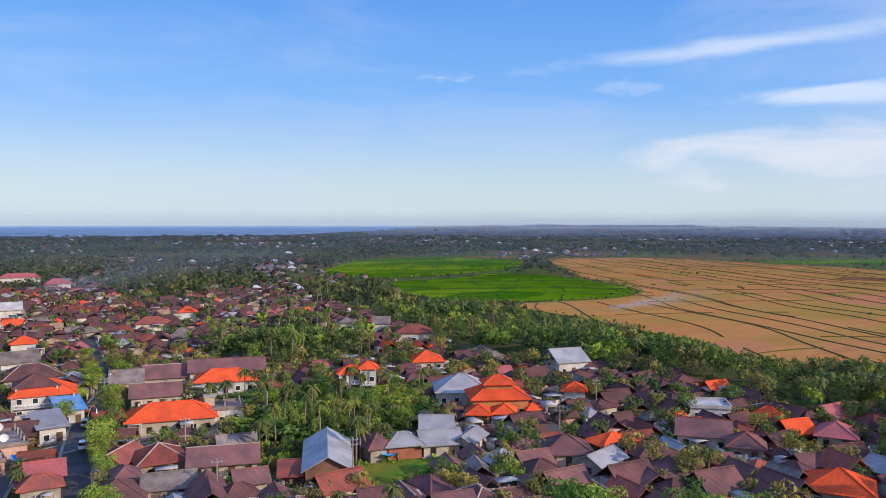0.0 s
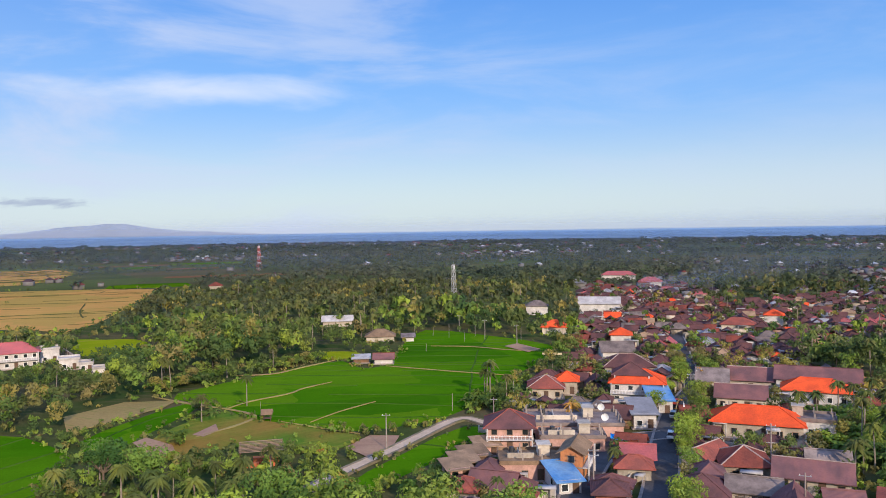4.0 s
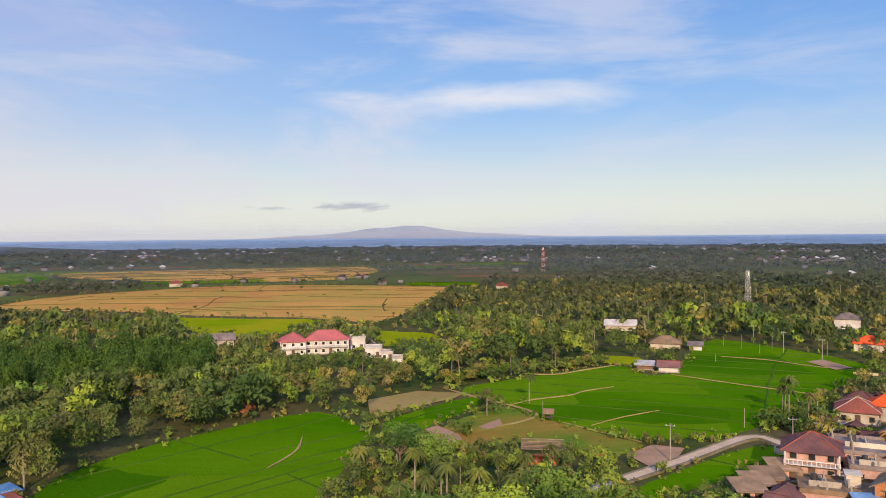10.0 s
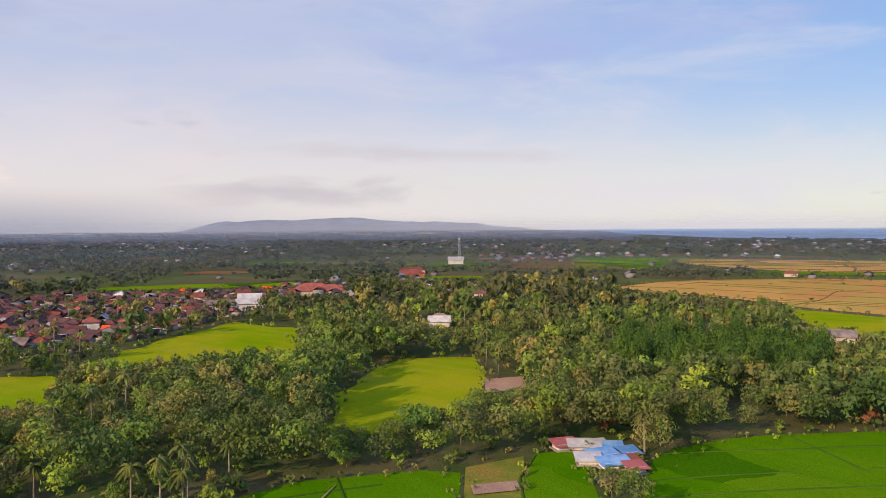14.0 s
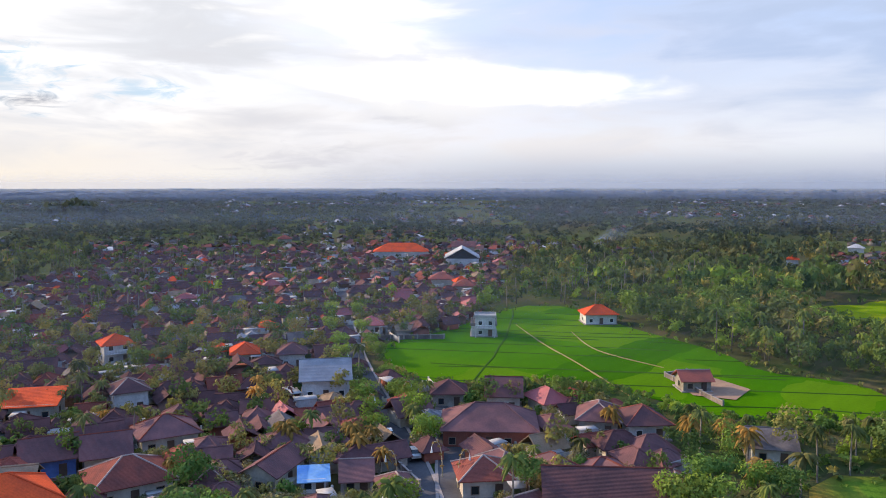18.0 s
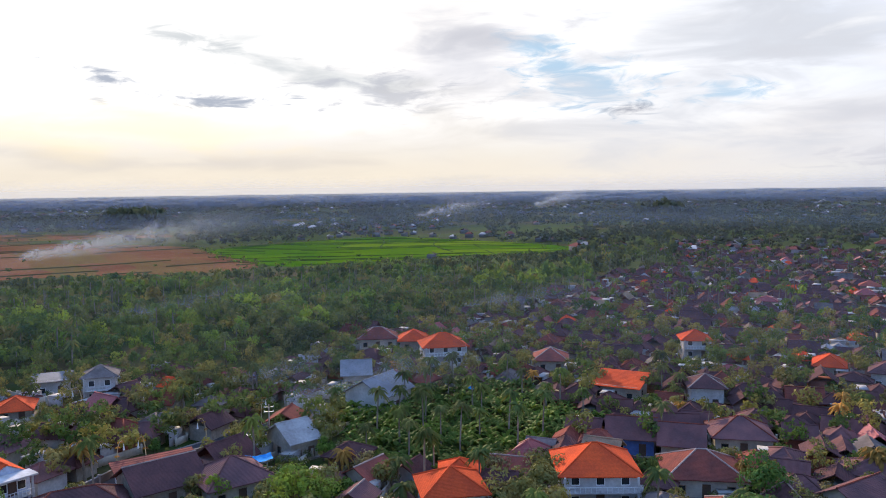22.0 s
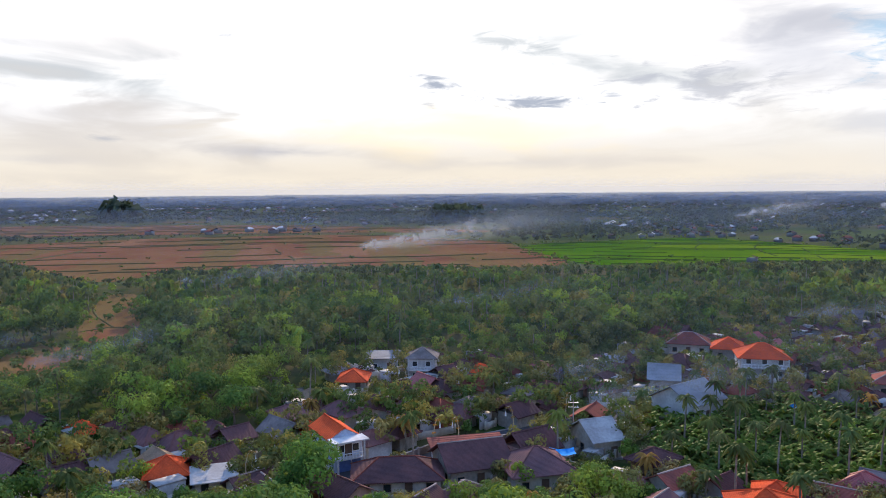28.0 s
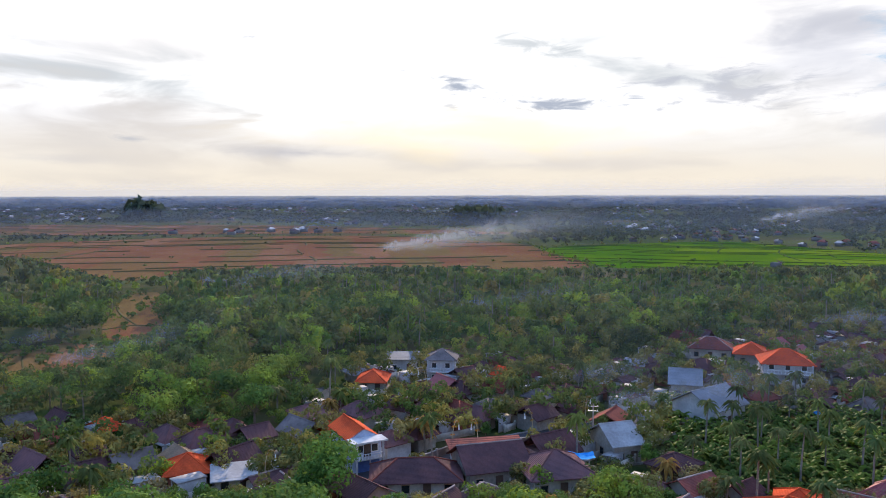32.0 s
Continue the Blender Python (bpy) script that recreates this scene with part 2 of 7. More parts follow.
def stripes(name, colour, colour2, width, turn, rough=0.9, broad_scale=0.02, tint=None, plots=None):
    """Field surface: crop in rows, with broad patches of another tint and fine tufts."""
    m = bpy.data.materials.new(name)
    m.use_nodes = True
    k = Nodes(m.node_tree)
    pos = k.n("ShaderNodeNewGeometry").outputs["Position"]
    mp = k.n("ShaderNodeMapping", Vector=pos)
    mp.inputs["Rotation"].default_value = (0, 0, radians(turn))
    sep = k.n("ShaderNodeSeparateXYZ", i0=mp.outputs[0])
    st = k.n("ShaderNodeCombineXYZ", i0=k.math("MULTIPLY", sep.outputs[0], 1.0 / width), i1=k.math("MULTIPLY", sep.outputs[1], 0.12 / width), i2=0.0).outputs[0]
    rows = k.noise(st, 1.0, 3.0)
    broad = k.noise(pos, broad_scale, 4.0)
    fine = k.noise(pos, 1.3, 4.0, 0.7)
    c = k.mix(k.ramp(broad, 0.3, 0.7), colour, colour2)
    if tint:
        c = k.mix(k.ramp(rows, 0.52, 0.72, 0.0, 0.6), c, tint)
    if plots:
        # plots sown or cut at different times
        wob = k.math("MULTIPLY", k.math("SUBTRACT", broad, 0.5), plots[0] * 1.5)
        px = k.math("FLOOR", k.math("DIVIDE", k.math("ADD", sep.outputs[0], wob), plots[0]))
        py = k.math("FLOOR", k.math("DIVIDE", k.math("ADD", sep.outputs[1], wob), plots[1]))
        cell = k.n("ShaderNodeTexWhiteNoise", Vector=k.n("ShaderNodeCombineXYZ", i0=px, i1=py, i2=0.0).outputs[0]).outputs["Value"]
        c = k.mix(k.ramp(cell, 0.45, 0.95, 0.0, 0.85), c, plots[2])
        c = k.mix(k.ramp(cell, 0.28, 0.0, 0.0, 0.7), c, plots[3])
    f = k.math("ADD", 0.55, k.math("ADD", k.math("MULTIPLY", rows, 0.45), k.math("MULTIPLY", fine, 0.45)))
    c = k.mix(1.0, c, k.n("ShaderNodeCombineColor", i0=f, i1=f, i2=f).outputs[0], "MULTIPLY")
    b = k.n("ShaderNodeBsdfPrincipled", Roughness=rough)
    k.put(b.inputs["Base Color"], c)
    b.inputs["Specular IOR Level"].default_value = 0.0
    k.put(b.inputs["Normal"], k.n("ShaderNodeBump", Strength=0.6, Distance=0.4, Height=fine).outputs[0])
    k.t.links.new(b.outputs[0], k.n("ShaderNodeOutputMaterial").inputs[0])
    return m


ROOF = {
    "O": material("orange_tile", (0.78, 0.106, 0.033), (0.58, 0.082, 0.032), 0.25, 0.9, 3.0, 0.35, 0.3, wave=2.6),
    "M": material("dark_brown_tile", (0.142, 0.065, 0.062), (0.085, 0.047, 0.049), 0.22, 0.9, 3.0, 0.5, 0.9, wave=2.6, gain=1.48),
    "R": material("red_tile", (0.33, 0.092, 0.066), (0.20, 0.070, 0.058), 0.25, 0.9, 3.0, 0.45, 0.5, wave=2.6),
    "P": material("pinkish_red_tile", (0.44, 0.10, 0.10), (0.33, 0.09, 0.09), 0.25, 0.75, 3.0, 0.4, 0.4, wave=2.6),
    "G": material("grey_sheet_metal", (0.30, 0.29, 0.31), (0.22, 0.21, 0.225), 0.25, 0.85, 2.0, 0.2, 0.5, metal=0.1, wave=0.6),
    "W": material("pale_roof_sheet", (0.48, 0.45, 0.44), (0.34, 0.31, 0.30), 0.3, 0.85, 2.0, 0.1, 0.3),
    "Z": material("weathered_grey_concrete", (0.25, 0.198, 0.182), (0.14, 0.112, 0.105), 0.3, 0.9, 2.0, 0.2, 0.4),
    "B": material("blue_sheet", (0.08, 0.24, 0.52), (0.20, 0.36, 0.56), 0.35, 0.5, 2.0, 0.1, 0.3),
    "T": material("weathered_thatch", (0.33, 0.22, 0.14), (0.22, 0.15, 0.10), 0.4, 0.95, 4.0, 0.6, 0.4),
    "K": material("dark_roof_sheet", (0.05, 0.05, 0.055), (0.03, 0.03, 0.035), 0.4, 0.6, 2.0, 0.1, 0.2),
}
WALL = {
    "W": material("white_plaster", (0.62, 0.59, 0.58), (0.46, 0.43, 0.42), 0.3, 0.9, 2.0, 0.1, 0.15),
    "C": material("cream_plaster", (0.50, 0.44, 0.37), (0.36, 0.31, 0.26), 0.3, 0.9, 2.0, 0.1, 0.6),
    "O": material("orange_brick", (0.52, 0.22, 0.09), (0.38, 0.16, 0.08), 0.3, 0.9, 3.0, 0.2, 0.3),
    "P": material("pink_plaster", (0.55, 0.33, 0.28), (0.42, 0.25, 0.21), 0.3, 0.9, 2.0, 0.1, 0.2),
    "T": material("brown_plank_wall", (0.24, 0.14, 0.09), (0.16, 0.10, 0.07), 0.4, 0.9, 4.0, 0.2, 0.3),
    "R": material("red_brick_wall", (0.36, 0.13, 0.09), (0.26, 0.10, 0.07), 0.4, 0.9, 4.0, 0.2, 0.3),
    "B": material("blue_painted_wall", (0.10, 0.17, 0.42), (0.08, 0.13, 0.32), 0.4, 0.8, 2.0, 0.1, 0.2),
    "K": material("black_gable_board", (0.03, 0.03, 0.035), None, 0.4, 0.8),
}
COLOUR_WORD = {"O": "bright orange tile", "M": "dark brown tile", "R": "weathered red tile", "P": "pinkish red tile", "G": "grey sheet metal", "W": "pale sheet",
               "Z": "grey concrete", "B": "blue sheet metal", "T": "brown thatch", "K": "dark sheet"}
WALL_WORD = {"W": "white plaster", "C": "cream plaster", "O": "orange brick", "P": "pink plaster", "T": "brown plank", "R": "red brick", "B": "blue painted", "K": "black boarded"}
GLASS = material("dark_window_glass", (0.03, 0.035, 0.04), None, 0.6, 0.12, vary=0.3)
FRAME = material("painted_window_frame", (0.35, 0.24, 0.17), None, 0.8, 0.6)
TIMBER = material("dark_timber", (0.13, 0.075, 0.05), None, 0.8, 0.8)
PALE_RIDGE = material("mortared_ridge", (0.44, 0.33, 0.29), (0.30, 0.22, 0.20), 0.4, 0.9, 3.0, 0.2)
CONCRETE = material("pale_concrete", (0.35, 0.295, 0.27), (0.26, 0.22, 0.20), 0.3, 0.9, 2.0, 0.1)
STEEL = material("galvanised_steel", (0.45, 0.46, 0.47), None, 0.8, 0.45, metal=0.5)
WHITE_PAINT = material("white_paint", (0.80, 0.80, 0.80), (0.7, 0.7, 0.7), 0.8, 0.5)
RED_PAINT = material("red_paint", (0.55, 0.07, 0.04), None, 0.8, 0.5)
BLUE_TARP = material("blue_tarpaulin", (0.03, 0.28, 0.75), (0.05, 0.35, 0.8), 0.6, 0.9)
ASPHALT = material("worn_asphalt", (0.11, 0.105, 0.11), (0.075, 0.07, 0.075), 0.15, 0.9, 2.0, 0.1)
LANE = material("worn_lane_concrete", (0.60, 0.44, 0.31), (0.48, 0.35, 0.25), 0.2, 0.95, 2.0, 0.1)
PATH_EARTH = material("dry_grass_path", (0.36, 0.29, 0.10), (0.30, 0.20, 0.10), 0.08, 0.95, 1.0, 0.2)
VERGE = material("dusty_verge", (0.26, 0.20, 0.16), (0.14, 0.13, 0.07), 0.2, 0.95, 2.0, 0.2)
BARK = material("grey_brown_bark", (0.20, 0.15, 0.11), (0.13, 0.10, 0.075), 0.8, 0.95, 4.0, 0.3)
PALM_BARK = material("pale_palm_bark", (0.30, 0.25, 0.20), (0.20, 0.17, 0.14), 0.8, 0.95, 4.0, 0.3)
LEAF = {
    "deep": material("deep_green_leaf", (0.055, 0.113, 0.029), (0.093, 0.131, 0.034), 0.035, 0.8, 2.2, 0, 0.6, leaf=0.27, gain=1.6),
    "fresh": material("fresh_green_leaf", (0.115, 0.183, 0.034), (0.164, 0.193, 0.038), 0.035, 0.8, 2.2, 0, 0.6, leaf=0.22, gain=1.6),
    "olive": material("olive_leaf", (0.135, 0.139, 0.046), (0.171, 0.139, 0.053), 0.035, 0.8, 2.2, 0, 0.6, leaf=0.2, gain=1.6),
    "grey": material("greyish_olive_leaf", (0.170, 0.163, 0.086), (0.210, 0.178, 0.095), 0.035, 0.8, 2.2, 0, 0.6, leaf=0.2, gain=1.3),
    "dry": material("dry_reddish_leaf", (0.312, 0.125, 0.068), (0.249, 0.115, 0.063), 0.08, 0.8, 2.2, 0, 0.6, leaf=0.2),
    "palm": material("palm_frond", (0.089, 0.125, 0.036), (0.150, 0.132, 0.047), 0.05, 0.7, 2.2, 0, 0.8, leaf=0.26, gain=1.2),
    "yellow": material("yellowing_frond", (0.374, 0.211, 0.053), (0.281, 0.173, 0.053), 0.05, 0.7, 2.2, 0, 0.5, leaf=0.22),
    "banana": material("banana_leaf", (0.120, 0.202, 0.039), (0.175, 0.221, 0.050), 0.08, 0.6, 2.2, 0, 0.8, leaf=0.28),
    "wood": material("mixed_woodland_leaf", (0.056, 0.098, 0.030), (0.109, 0.111, 0.040), 0.014, 0.9, 1.6, 0, 0.34, leaf=0.27, island=True, gain=1.6),
    "stand": material("creeper_clad_leaf", (0.044, 0.094, 0.022), (0.066, 0.113, 0.027), 0.03, 0.9, 1.6, 0, 0.34, leaf=0.22, island=True, gain=1.3),
    # next two: distance haze is painted into the leaf colour
    "hazy": material("haze_tinted_leaf", (0.060, 0.086, 0.040), (0.101, 0.098, 0.047), 0.010, 0.95, 0.9, 0, 0.32, leaf=0.27, island=True, gain=1.35),
    "far": material("haze_tinted_woodland", (0.050, 0.072, 0.052), (0.096, 0.098, 0.065), 0.004, 1.0, 0.3, 0, 0.3, leaf=0.2, island=True, gain=1.35),
}
FIELD = {
    "rice": stripes("lush_rice", (0.046, 0.150, 0.002), (0.075, 0.190, 0.003), 5.0, 35, plots=(19.0, 42.0, (0.105, 0.205, 0.006), (0.030, 0.105, 0.003))),
    "light": stripes("ripening_rice", (0.17, 0.26, 0.004), (0.30, 0.29, 0.012), 6.0, 20, tint=(0.26, 0.21, 0.03)),
    "gold": stripes("ripe_golden_rice", (0.50, 0.255, 0.075), (0.57, 0.305, 0.092), 6.0, 60, tint=(0.30, 0.20, 0.04), plots=(90.0, 38.0, (0.40, 0.27, 0.07), (0.46, 0.215, 0.075))),
    "tawny": stripes("half_cut_golden_rice", (0.44, 0.185, 0.060), (0.47, 0.220, 0.070), 6.0, 60, tint=(0.25, 0.19, 0.035), plots=(26.0, 90.0, (0.33, 0.205, 0.052), (0.44, 0.180, 0.095))),
    "brown": stripes("harvested_stubble", (0.20, 0.082, 0.042), (0.25, 0.12, 0.060), 5.0, 100, tint=(0.13, 0.10, 0.035), plots=(26.0, 150.0, (0.175, 0.125, 0.045), (0.28, 0.15, 0.080))),
    "grass": stripes("rough_grass", (0.09, 0.18, 0.02), (0.27, 0.17, 0.04), 3.0, 10, broad_scale=0.05, tint=(0.22, 0.20, 0.035)),
    "veg": stripes("vegetable_rows", (0.36, 0.25, 0.10), (0.28, 0.21, 0.08), 1.6, 75, tint=(0.15, 0.17, 0.045)),
    "far_rice": stripes("terraced_rice", (0.060, 0.150, 0.003), (0.105, 0.190, 0.004), 6.0, 35, plots=(45.0, 80.0, (0.17, 0.24, 0.010), (0.030, 0.100, 0.004))),
    "soil": stripes("bare_reddish_soil", (0.34, 0.20, 0.14), (0.40, 0.25, 0.16), 3.0, 45, broad_scale=0.1),
}
BUND = {
    "rice": material("grassy_bund", (0.030, 0.080, 0.006), (0.055, 0.105, 0.010), 0.05, 0.9, 0.8, 0.2),
    "light": material("weedy_bund", (0.10, 0.16, 0.015), (0.15, 0.18, 0.02), 0.05, 0.9, 0.8, 0.2),
    "gold": material("dark_bund", (0.110, 0.095, 0.028), (0.075, 0.078, 0.022), 0.05, 0.9, 0.8, 0.2),
}
BUND["terrace"] = material("dark_terrace_bund", (0.030, 0.062, 0.010), (0.046, 0.080, 0.014), 0.05, 0.95, 0.8, 0.2)
BUND["brown"] = material("dark_stubble_bund", (0.115, 0.098, 0.036), (0.085, 0.080, 0.030), 0.05, 0.95, 0.8, 0.2)
FIELD_WORD = {"rice": "lush green rice paddy between low grassy bunds", "light": "yellow-green ripening rice field at the wood's edge", "gold": "golden ripe rice field crossed by dark bunds",
              "brown": "harvested brown stubble field with thin bunds", "grass": "rough grassy plot with weeds", "veg": "vegetable plot planted in rows", "soil": "bare reddish soil patch"}


# ---------------------------------------------------------------- mesh helpers
class Shape:
    """Collects vertices and faces of one mesh."""

    def __init__(self):
        self.v, self.f = [], []

    def poly(self, *pts):
        i = len(self.v)
        self.v.extend(pts)
        self.f.append(tuple(range(i, i + len(pts))))
        return self

    def box(self, x0, y0, z0, x1, y1, z1):
        i = len(self.v)
        self.v.extend([(x0, y0, z0), (x1, y0, z0), (x1, y1, z0), (x0, y1, z0), (x0, y0, z1), (x1, y0, z1), (x1, y1, z1), (x0, y1, z1)])
        self.f.extend([tuple(i + a for a in q) for q in ((0, 3, 2, 1), (4, 5, 6, 7), (0, 1, 5, 4), (1, 2, 6, 5), (2, 3, 7, 6), (3, 0, 4, 7))])
        return self

    def tube(self, a, b, ra, rb, n=6):
        a, b = Vector(a), Vector(b)
        d = (b - a).normalized()
        s = d.cross(Vector((0, 0, 1)) if abs(d.z) < 0.9 else Vector((1, 0, 0))).normalized()
        u = d.cross(s)
        i = len(self.v)
        for p, r in ((a, ra), (b, rb)):
            for j in range(n):
                w = 2 * math.pi * j / n
                self.v.append(tuple(p + s * (math.cos(w) * r) + u * (math.sin(w) * r)))
        for j in range(n):
            self.f.append((i + j, i + (j + 1) % n, i + n + (j + 1) % n, i + n + j))
        self.f.append(tuple(i + n + j for j in range(n)))
        self.f.append(tuple(i + n - 1 - j for j in range(n)))
        return self

    def beam(self, a, b, r):
        return self.tube(a, b, r, r, 4)

    def mesh(self, name, mat):
        me = bpy.data.meshes.new(name)
        me.from_pydata(self.v, [], self.f)
        me.materials.append(mat)
        return me


def part(name, shape, mat, parent, label="", at=None):
    me = shape if isinstance(shape, bpy.types.Mesh) else shape.mesh(name, mat)
    ob = new(name, me)
    ob.parent = parent
    if at is not None:
        ob.matrix_basis = at
    if label:
        tagged(ob, label)
    return ob


def thing(name, m, label, category, group="", kind=""):
    ob = new(name)
    ob.matrix_world = m
    ob.empty_display_size = 0.5
    return tagged(ob, label, category, group, kind)


def inside(p, poly):
    x, y = p
    hit = False
    j = len(poly) - 1
    for i in range(len(poly)):
        xi, yi = poly[i]
        xj, yj = poly[j]
        if (yi > y) != (yj > y) and x < (xj - xi) * (y - yi) / (yj - yi) + xi:
            hit = not hit
        j = i
    return hit


def rounded(poly):
    """Corner cutting, so that field edges bend softly."""
    out = []
    for i, a in enumerate(poly):
        b = poly[(i + 1) % len(poly)]
        out.append((a[0] * 0.8 + b[0] * 0.2, a[1] * 0.8 + b[1] * 0.2))
        out.append((a[0] * 0.2 + b[0] * 0.8, a[1] * 0.2 + b[1] * 0.8))
    return out


def ragged(poly):
    """Edges that wander in and out, as a field cut into woodland does."""
    out = []
    for i, a in enumerate(poly):
        e = poly[(i + 1) % len(poly)]
        ln = math.dist(a, e)
        n = max(2, int(ln / 7))
        for j in range(n):
            u = j / n
            x, y = a[0] + (e[0] - a[0]) * u, a[1] + (e[1] - a[1]) * u
            push = 6.0 * noise.noise((x * 0.07, y * 0.07, 8)) + 2.5 * noise.noise((x * 0.25, y * 0.25, 6))
            out.append((x - (e[1] - a[1]) / ln * push, y + (e[0] - a[0]) / ln * push))
    return out


def height(x, y):
    """The land is flat near the village; far out it is bent up to fit the horizon in the camera's view."""
    r = math.hypot(x, y)
    return 0.0 if r < 2500 else 24.0 * ((r - 2500) / 2400) ** 2


# ---------------------------------------------------------------- ground, sea, far hills
def polar_sheet(name, radii, az0, az1, steps, lift, mat, label, category):
    v, f = [], []
    closed = az1 - az0 >= 360
    cols = steps if closed else steps + 1
    for r in radii:
        for j in range(cols):
            a = radians(az0 + (az1 - az0) * j / steps)
            x, y = -math.sin(a) * r, math.cos(a) * r
            v.append((x, y, height(x, y) + lift))
    for i in range(len(radii) - 1):
        for j in range(steps):
            k = (j + 1) % cols
            f.append((i * cols + j, (i + 1) * cols + j, (i + 1) * cols + k, i * cols + k))
    if closed:
        f.append(tuple(range(cols)))
    me = bpy.data.meshes.new(name)
    me.from_pydata(v, [], f)
    me.materials.append(mat)
    return tagged(new(name, me), label, category, kind="structure")


GROUND = stripes("plain_earth_and_grass", (0.075, 0.100, 0.040), (0.110, 0.105, 0.052), 40.0, 15, broad_scale=0.006, tint=(0.15, 0.12, 0.055), plots=(60.0, 150.0, (0.105, 0.130, 0.042), (0.150, 0.108, 0.060)))
WEEDS = stripes("weedy_undergrowth", (0.045, 0.075, 0.020), (0.110, 0.092, 0.042), 3.0, 40, broad_scale=0.04, tint=(0.12, 0.085, 0.05))
SEA = material("calm_sea", (0.16, 0.26, 0.38), (0.18, 0.29, 0.42), 0.002, 0.35, 0.02, 0, 0)
polar_sheet("ground", [5, 60, 120, 240, 500, 1000, 1800, 2500, 2900, 3300, 3700, 4100, 4500, 4900], 0, 360, 72, 0.0, GROUND, "earth and grass of the village plain", "ground")

polar_sheet("undergrowth", [4.9, 60, 120, 200, 300, 380, 460], 0, 360, 72, 0.02, WEEDS, "weedy ground between the trees and houses", "ground")


def sea_sheet():
    """The bay: its shore runs out to the horizon at both ends; bent up to fit the view."""
    s = Shape()
    prev = None
    for i in range(61):
        u = i / 60
        a = radians(2 + 97 * u)
        shore = 2750 + 2100 * max(0.0, 1 - min(u, 1 - u) / 0.16) ** 1.5 + 60 * noise.noise((i * 0.4, 0, 3))
        row = [(-math.sin(a) * r, math.cos(a) * r, height(r, 0) + 1.2) for r in [min(4888, shore + (4890 - shore) * k / 6) for k in range(7)]]
        if prev:
            for k in range(6):
                s.poly(prev[k], prev[k + 1], row[k + 1], row[k])
        prev = row
    tagged(new("water", s.mesh("water", SEA)), "calm blue sea beyond the coast", "sea", kind="structure")


sea_sheet()
# the blue of distance haze is painted into the hill's base colour
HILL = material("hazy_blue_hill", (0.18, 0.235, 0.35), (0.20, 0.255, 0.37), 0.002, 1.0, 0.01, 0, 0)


def far_hill(az0, az1, peaks, base_el=-0.35, r=4860.0):
    """A ridge on the horizon shaped to fit the camera's view; peaks are (share along it, degrees above the horizon)."""
    s = Shape()
    n = 110
    tops = []
    for i in range(n + 1):
        u = i / n
        e = base_el
        for c, h, w in peaks:
            e += h * math.exp(-((u - c) / w) ** 2)
        e = base_el + (e - base_el) * min(1, u * 8, (1 - u) * 8) + min(1, u * 8, (1 - u) * 8) * (0.10 * noise.noise((u * 14, az0, 0)) + 0.05 * noise.noise((u * 37, az0, 2)))
        a = radians(az0 + (az1 - az0) * u)
        tops.append((a, 50 + r * math.tan(radians(e))))
    for (a, z), (b, w) in zip(tops, tops[1:]):
        pa, pb = (-math.sin(a) * r, math.cos(a) * r), (-math.sin(b) * r, math.cos(b) * r)
        qa, qb = (pa[0] * 1.008, pa[1] * 1.008), (pb[0] * 1.008, pb[1] * 1.008)
        s.poly((*pa, 10), (*pb, 10), (*pb, w), (*pa, z))
        s.poly((*pa, z), (*pb, w), (*qb, 10), (*qa, 10))
    tagged(new("hill", s.mesh("hill", HILL)), "hazy blue far hill on the horizon", "hill", kind="structure")


# haze put into the base colour: each farther belt is paler and bluer
BELT = [material("haze_tinted_belt", tuple(c0 + (c1 - c0) * u for c0, c1 in ((0.085, 0.42), (0.104, 0.46), (0.112, 0.54))), tuple(c0 + (c1 - c0) * u for c0, c1 in ((0.105, 0.45), (0.124, 0.49), (0.125, 0.56))), 0.006, 1.0, 0.02, 0, 0, leaf=0.35) for u in (0.05, 0.14, 0.26, 0.40, 0.58, 0.8)]


def far_belt(az0, az1, r, top, mat, back=300):
    """A belt of woodland far out on the plain, with an uneven top and a back slope."""
    s = Shape()
    n = int((az1 - az0) * 9)
    prev = None
    for i in range(n + 1):
        a = radians(az0 + (az1 - az0) * i / n)
        ease = min(1.0, i / 90, (n - i) / 90)
        x, y = -math.sin(a), math.cos(a)
        g = height(x * r, y * r) - 1
        z = g + top * max(0.05, 0.62 + 0.75 * noise.noise((i * 0.045, r, 0)) + 0.45 * noise.noise((i * 0.31, r, 5)) + 0.2 * noise.noise((i * 0.9, r, 7))) * ease
        row = ((x * r, y * r, g), (x * (r + 15), y * (r + 15), z), (x * (r + back), y * (r + back), height(r + back, 0) + (z - g) * 0.5 * ease))
        if prev:
            s.poly(prev[0], row[0], row[1], prev[1])
            s.poly(prev[1], row[1], row[2], prev[2])
        prev = row
    tagged(new("backdrop", s.mesh("backdrop", mat)), "belt of far woodland on the plain, tinted for haze", "woodland", kind="structure")


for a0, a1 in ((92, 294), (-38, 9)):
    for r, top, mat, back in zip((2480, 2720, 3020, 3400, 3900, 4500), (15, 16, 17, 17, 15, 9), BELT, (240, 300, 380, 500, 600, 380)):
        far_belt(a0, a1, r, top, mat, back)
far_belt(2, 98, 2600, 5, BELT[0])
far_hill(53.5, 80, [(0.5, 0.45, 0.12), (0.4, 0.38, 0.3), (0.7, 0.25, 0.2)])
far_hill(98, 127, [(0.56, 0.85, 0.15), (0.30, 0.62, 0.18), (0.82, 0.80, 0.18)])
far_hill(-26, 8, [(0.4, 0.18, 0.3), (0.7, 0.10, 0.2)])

# ---------------------------------------------------------------- fields and roads
FIELDS, ZONES, ROADS, GROVES, LOWS, WOODS = [], [], [], [], [], []
field_count = 0


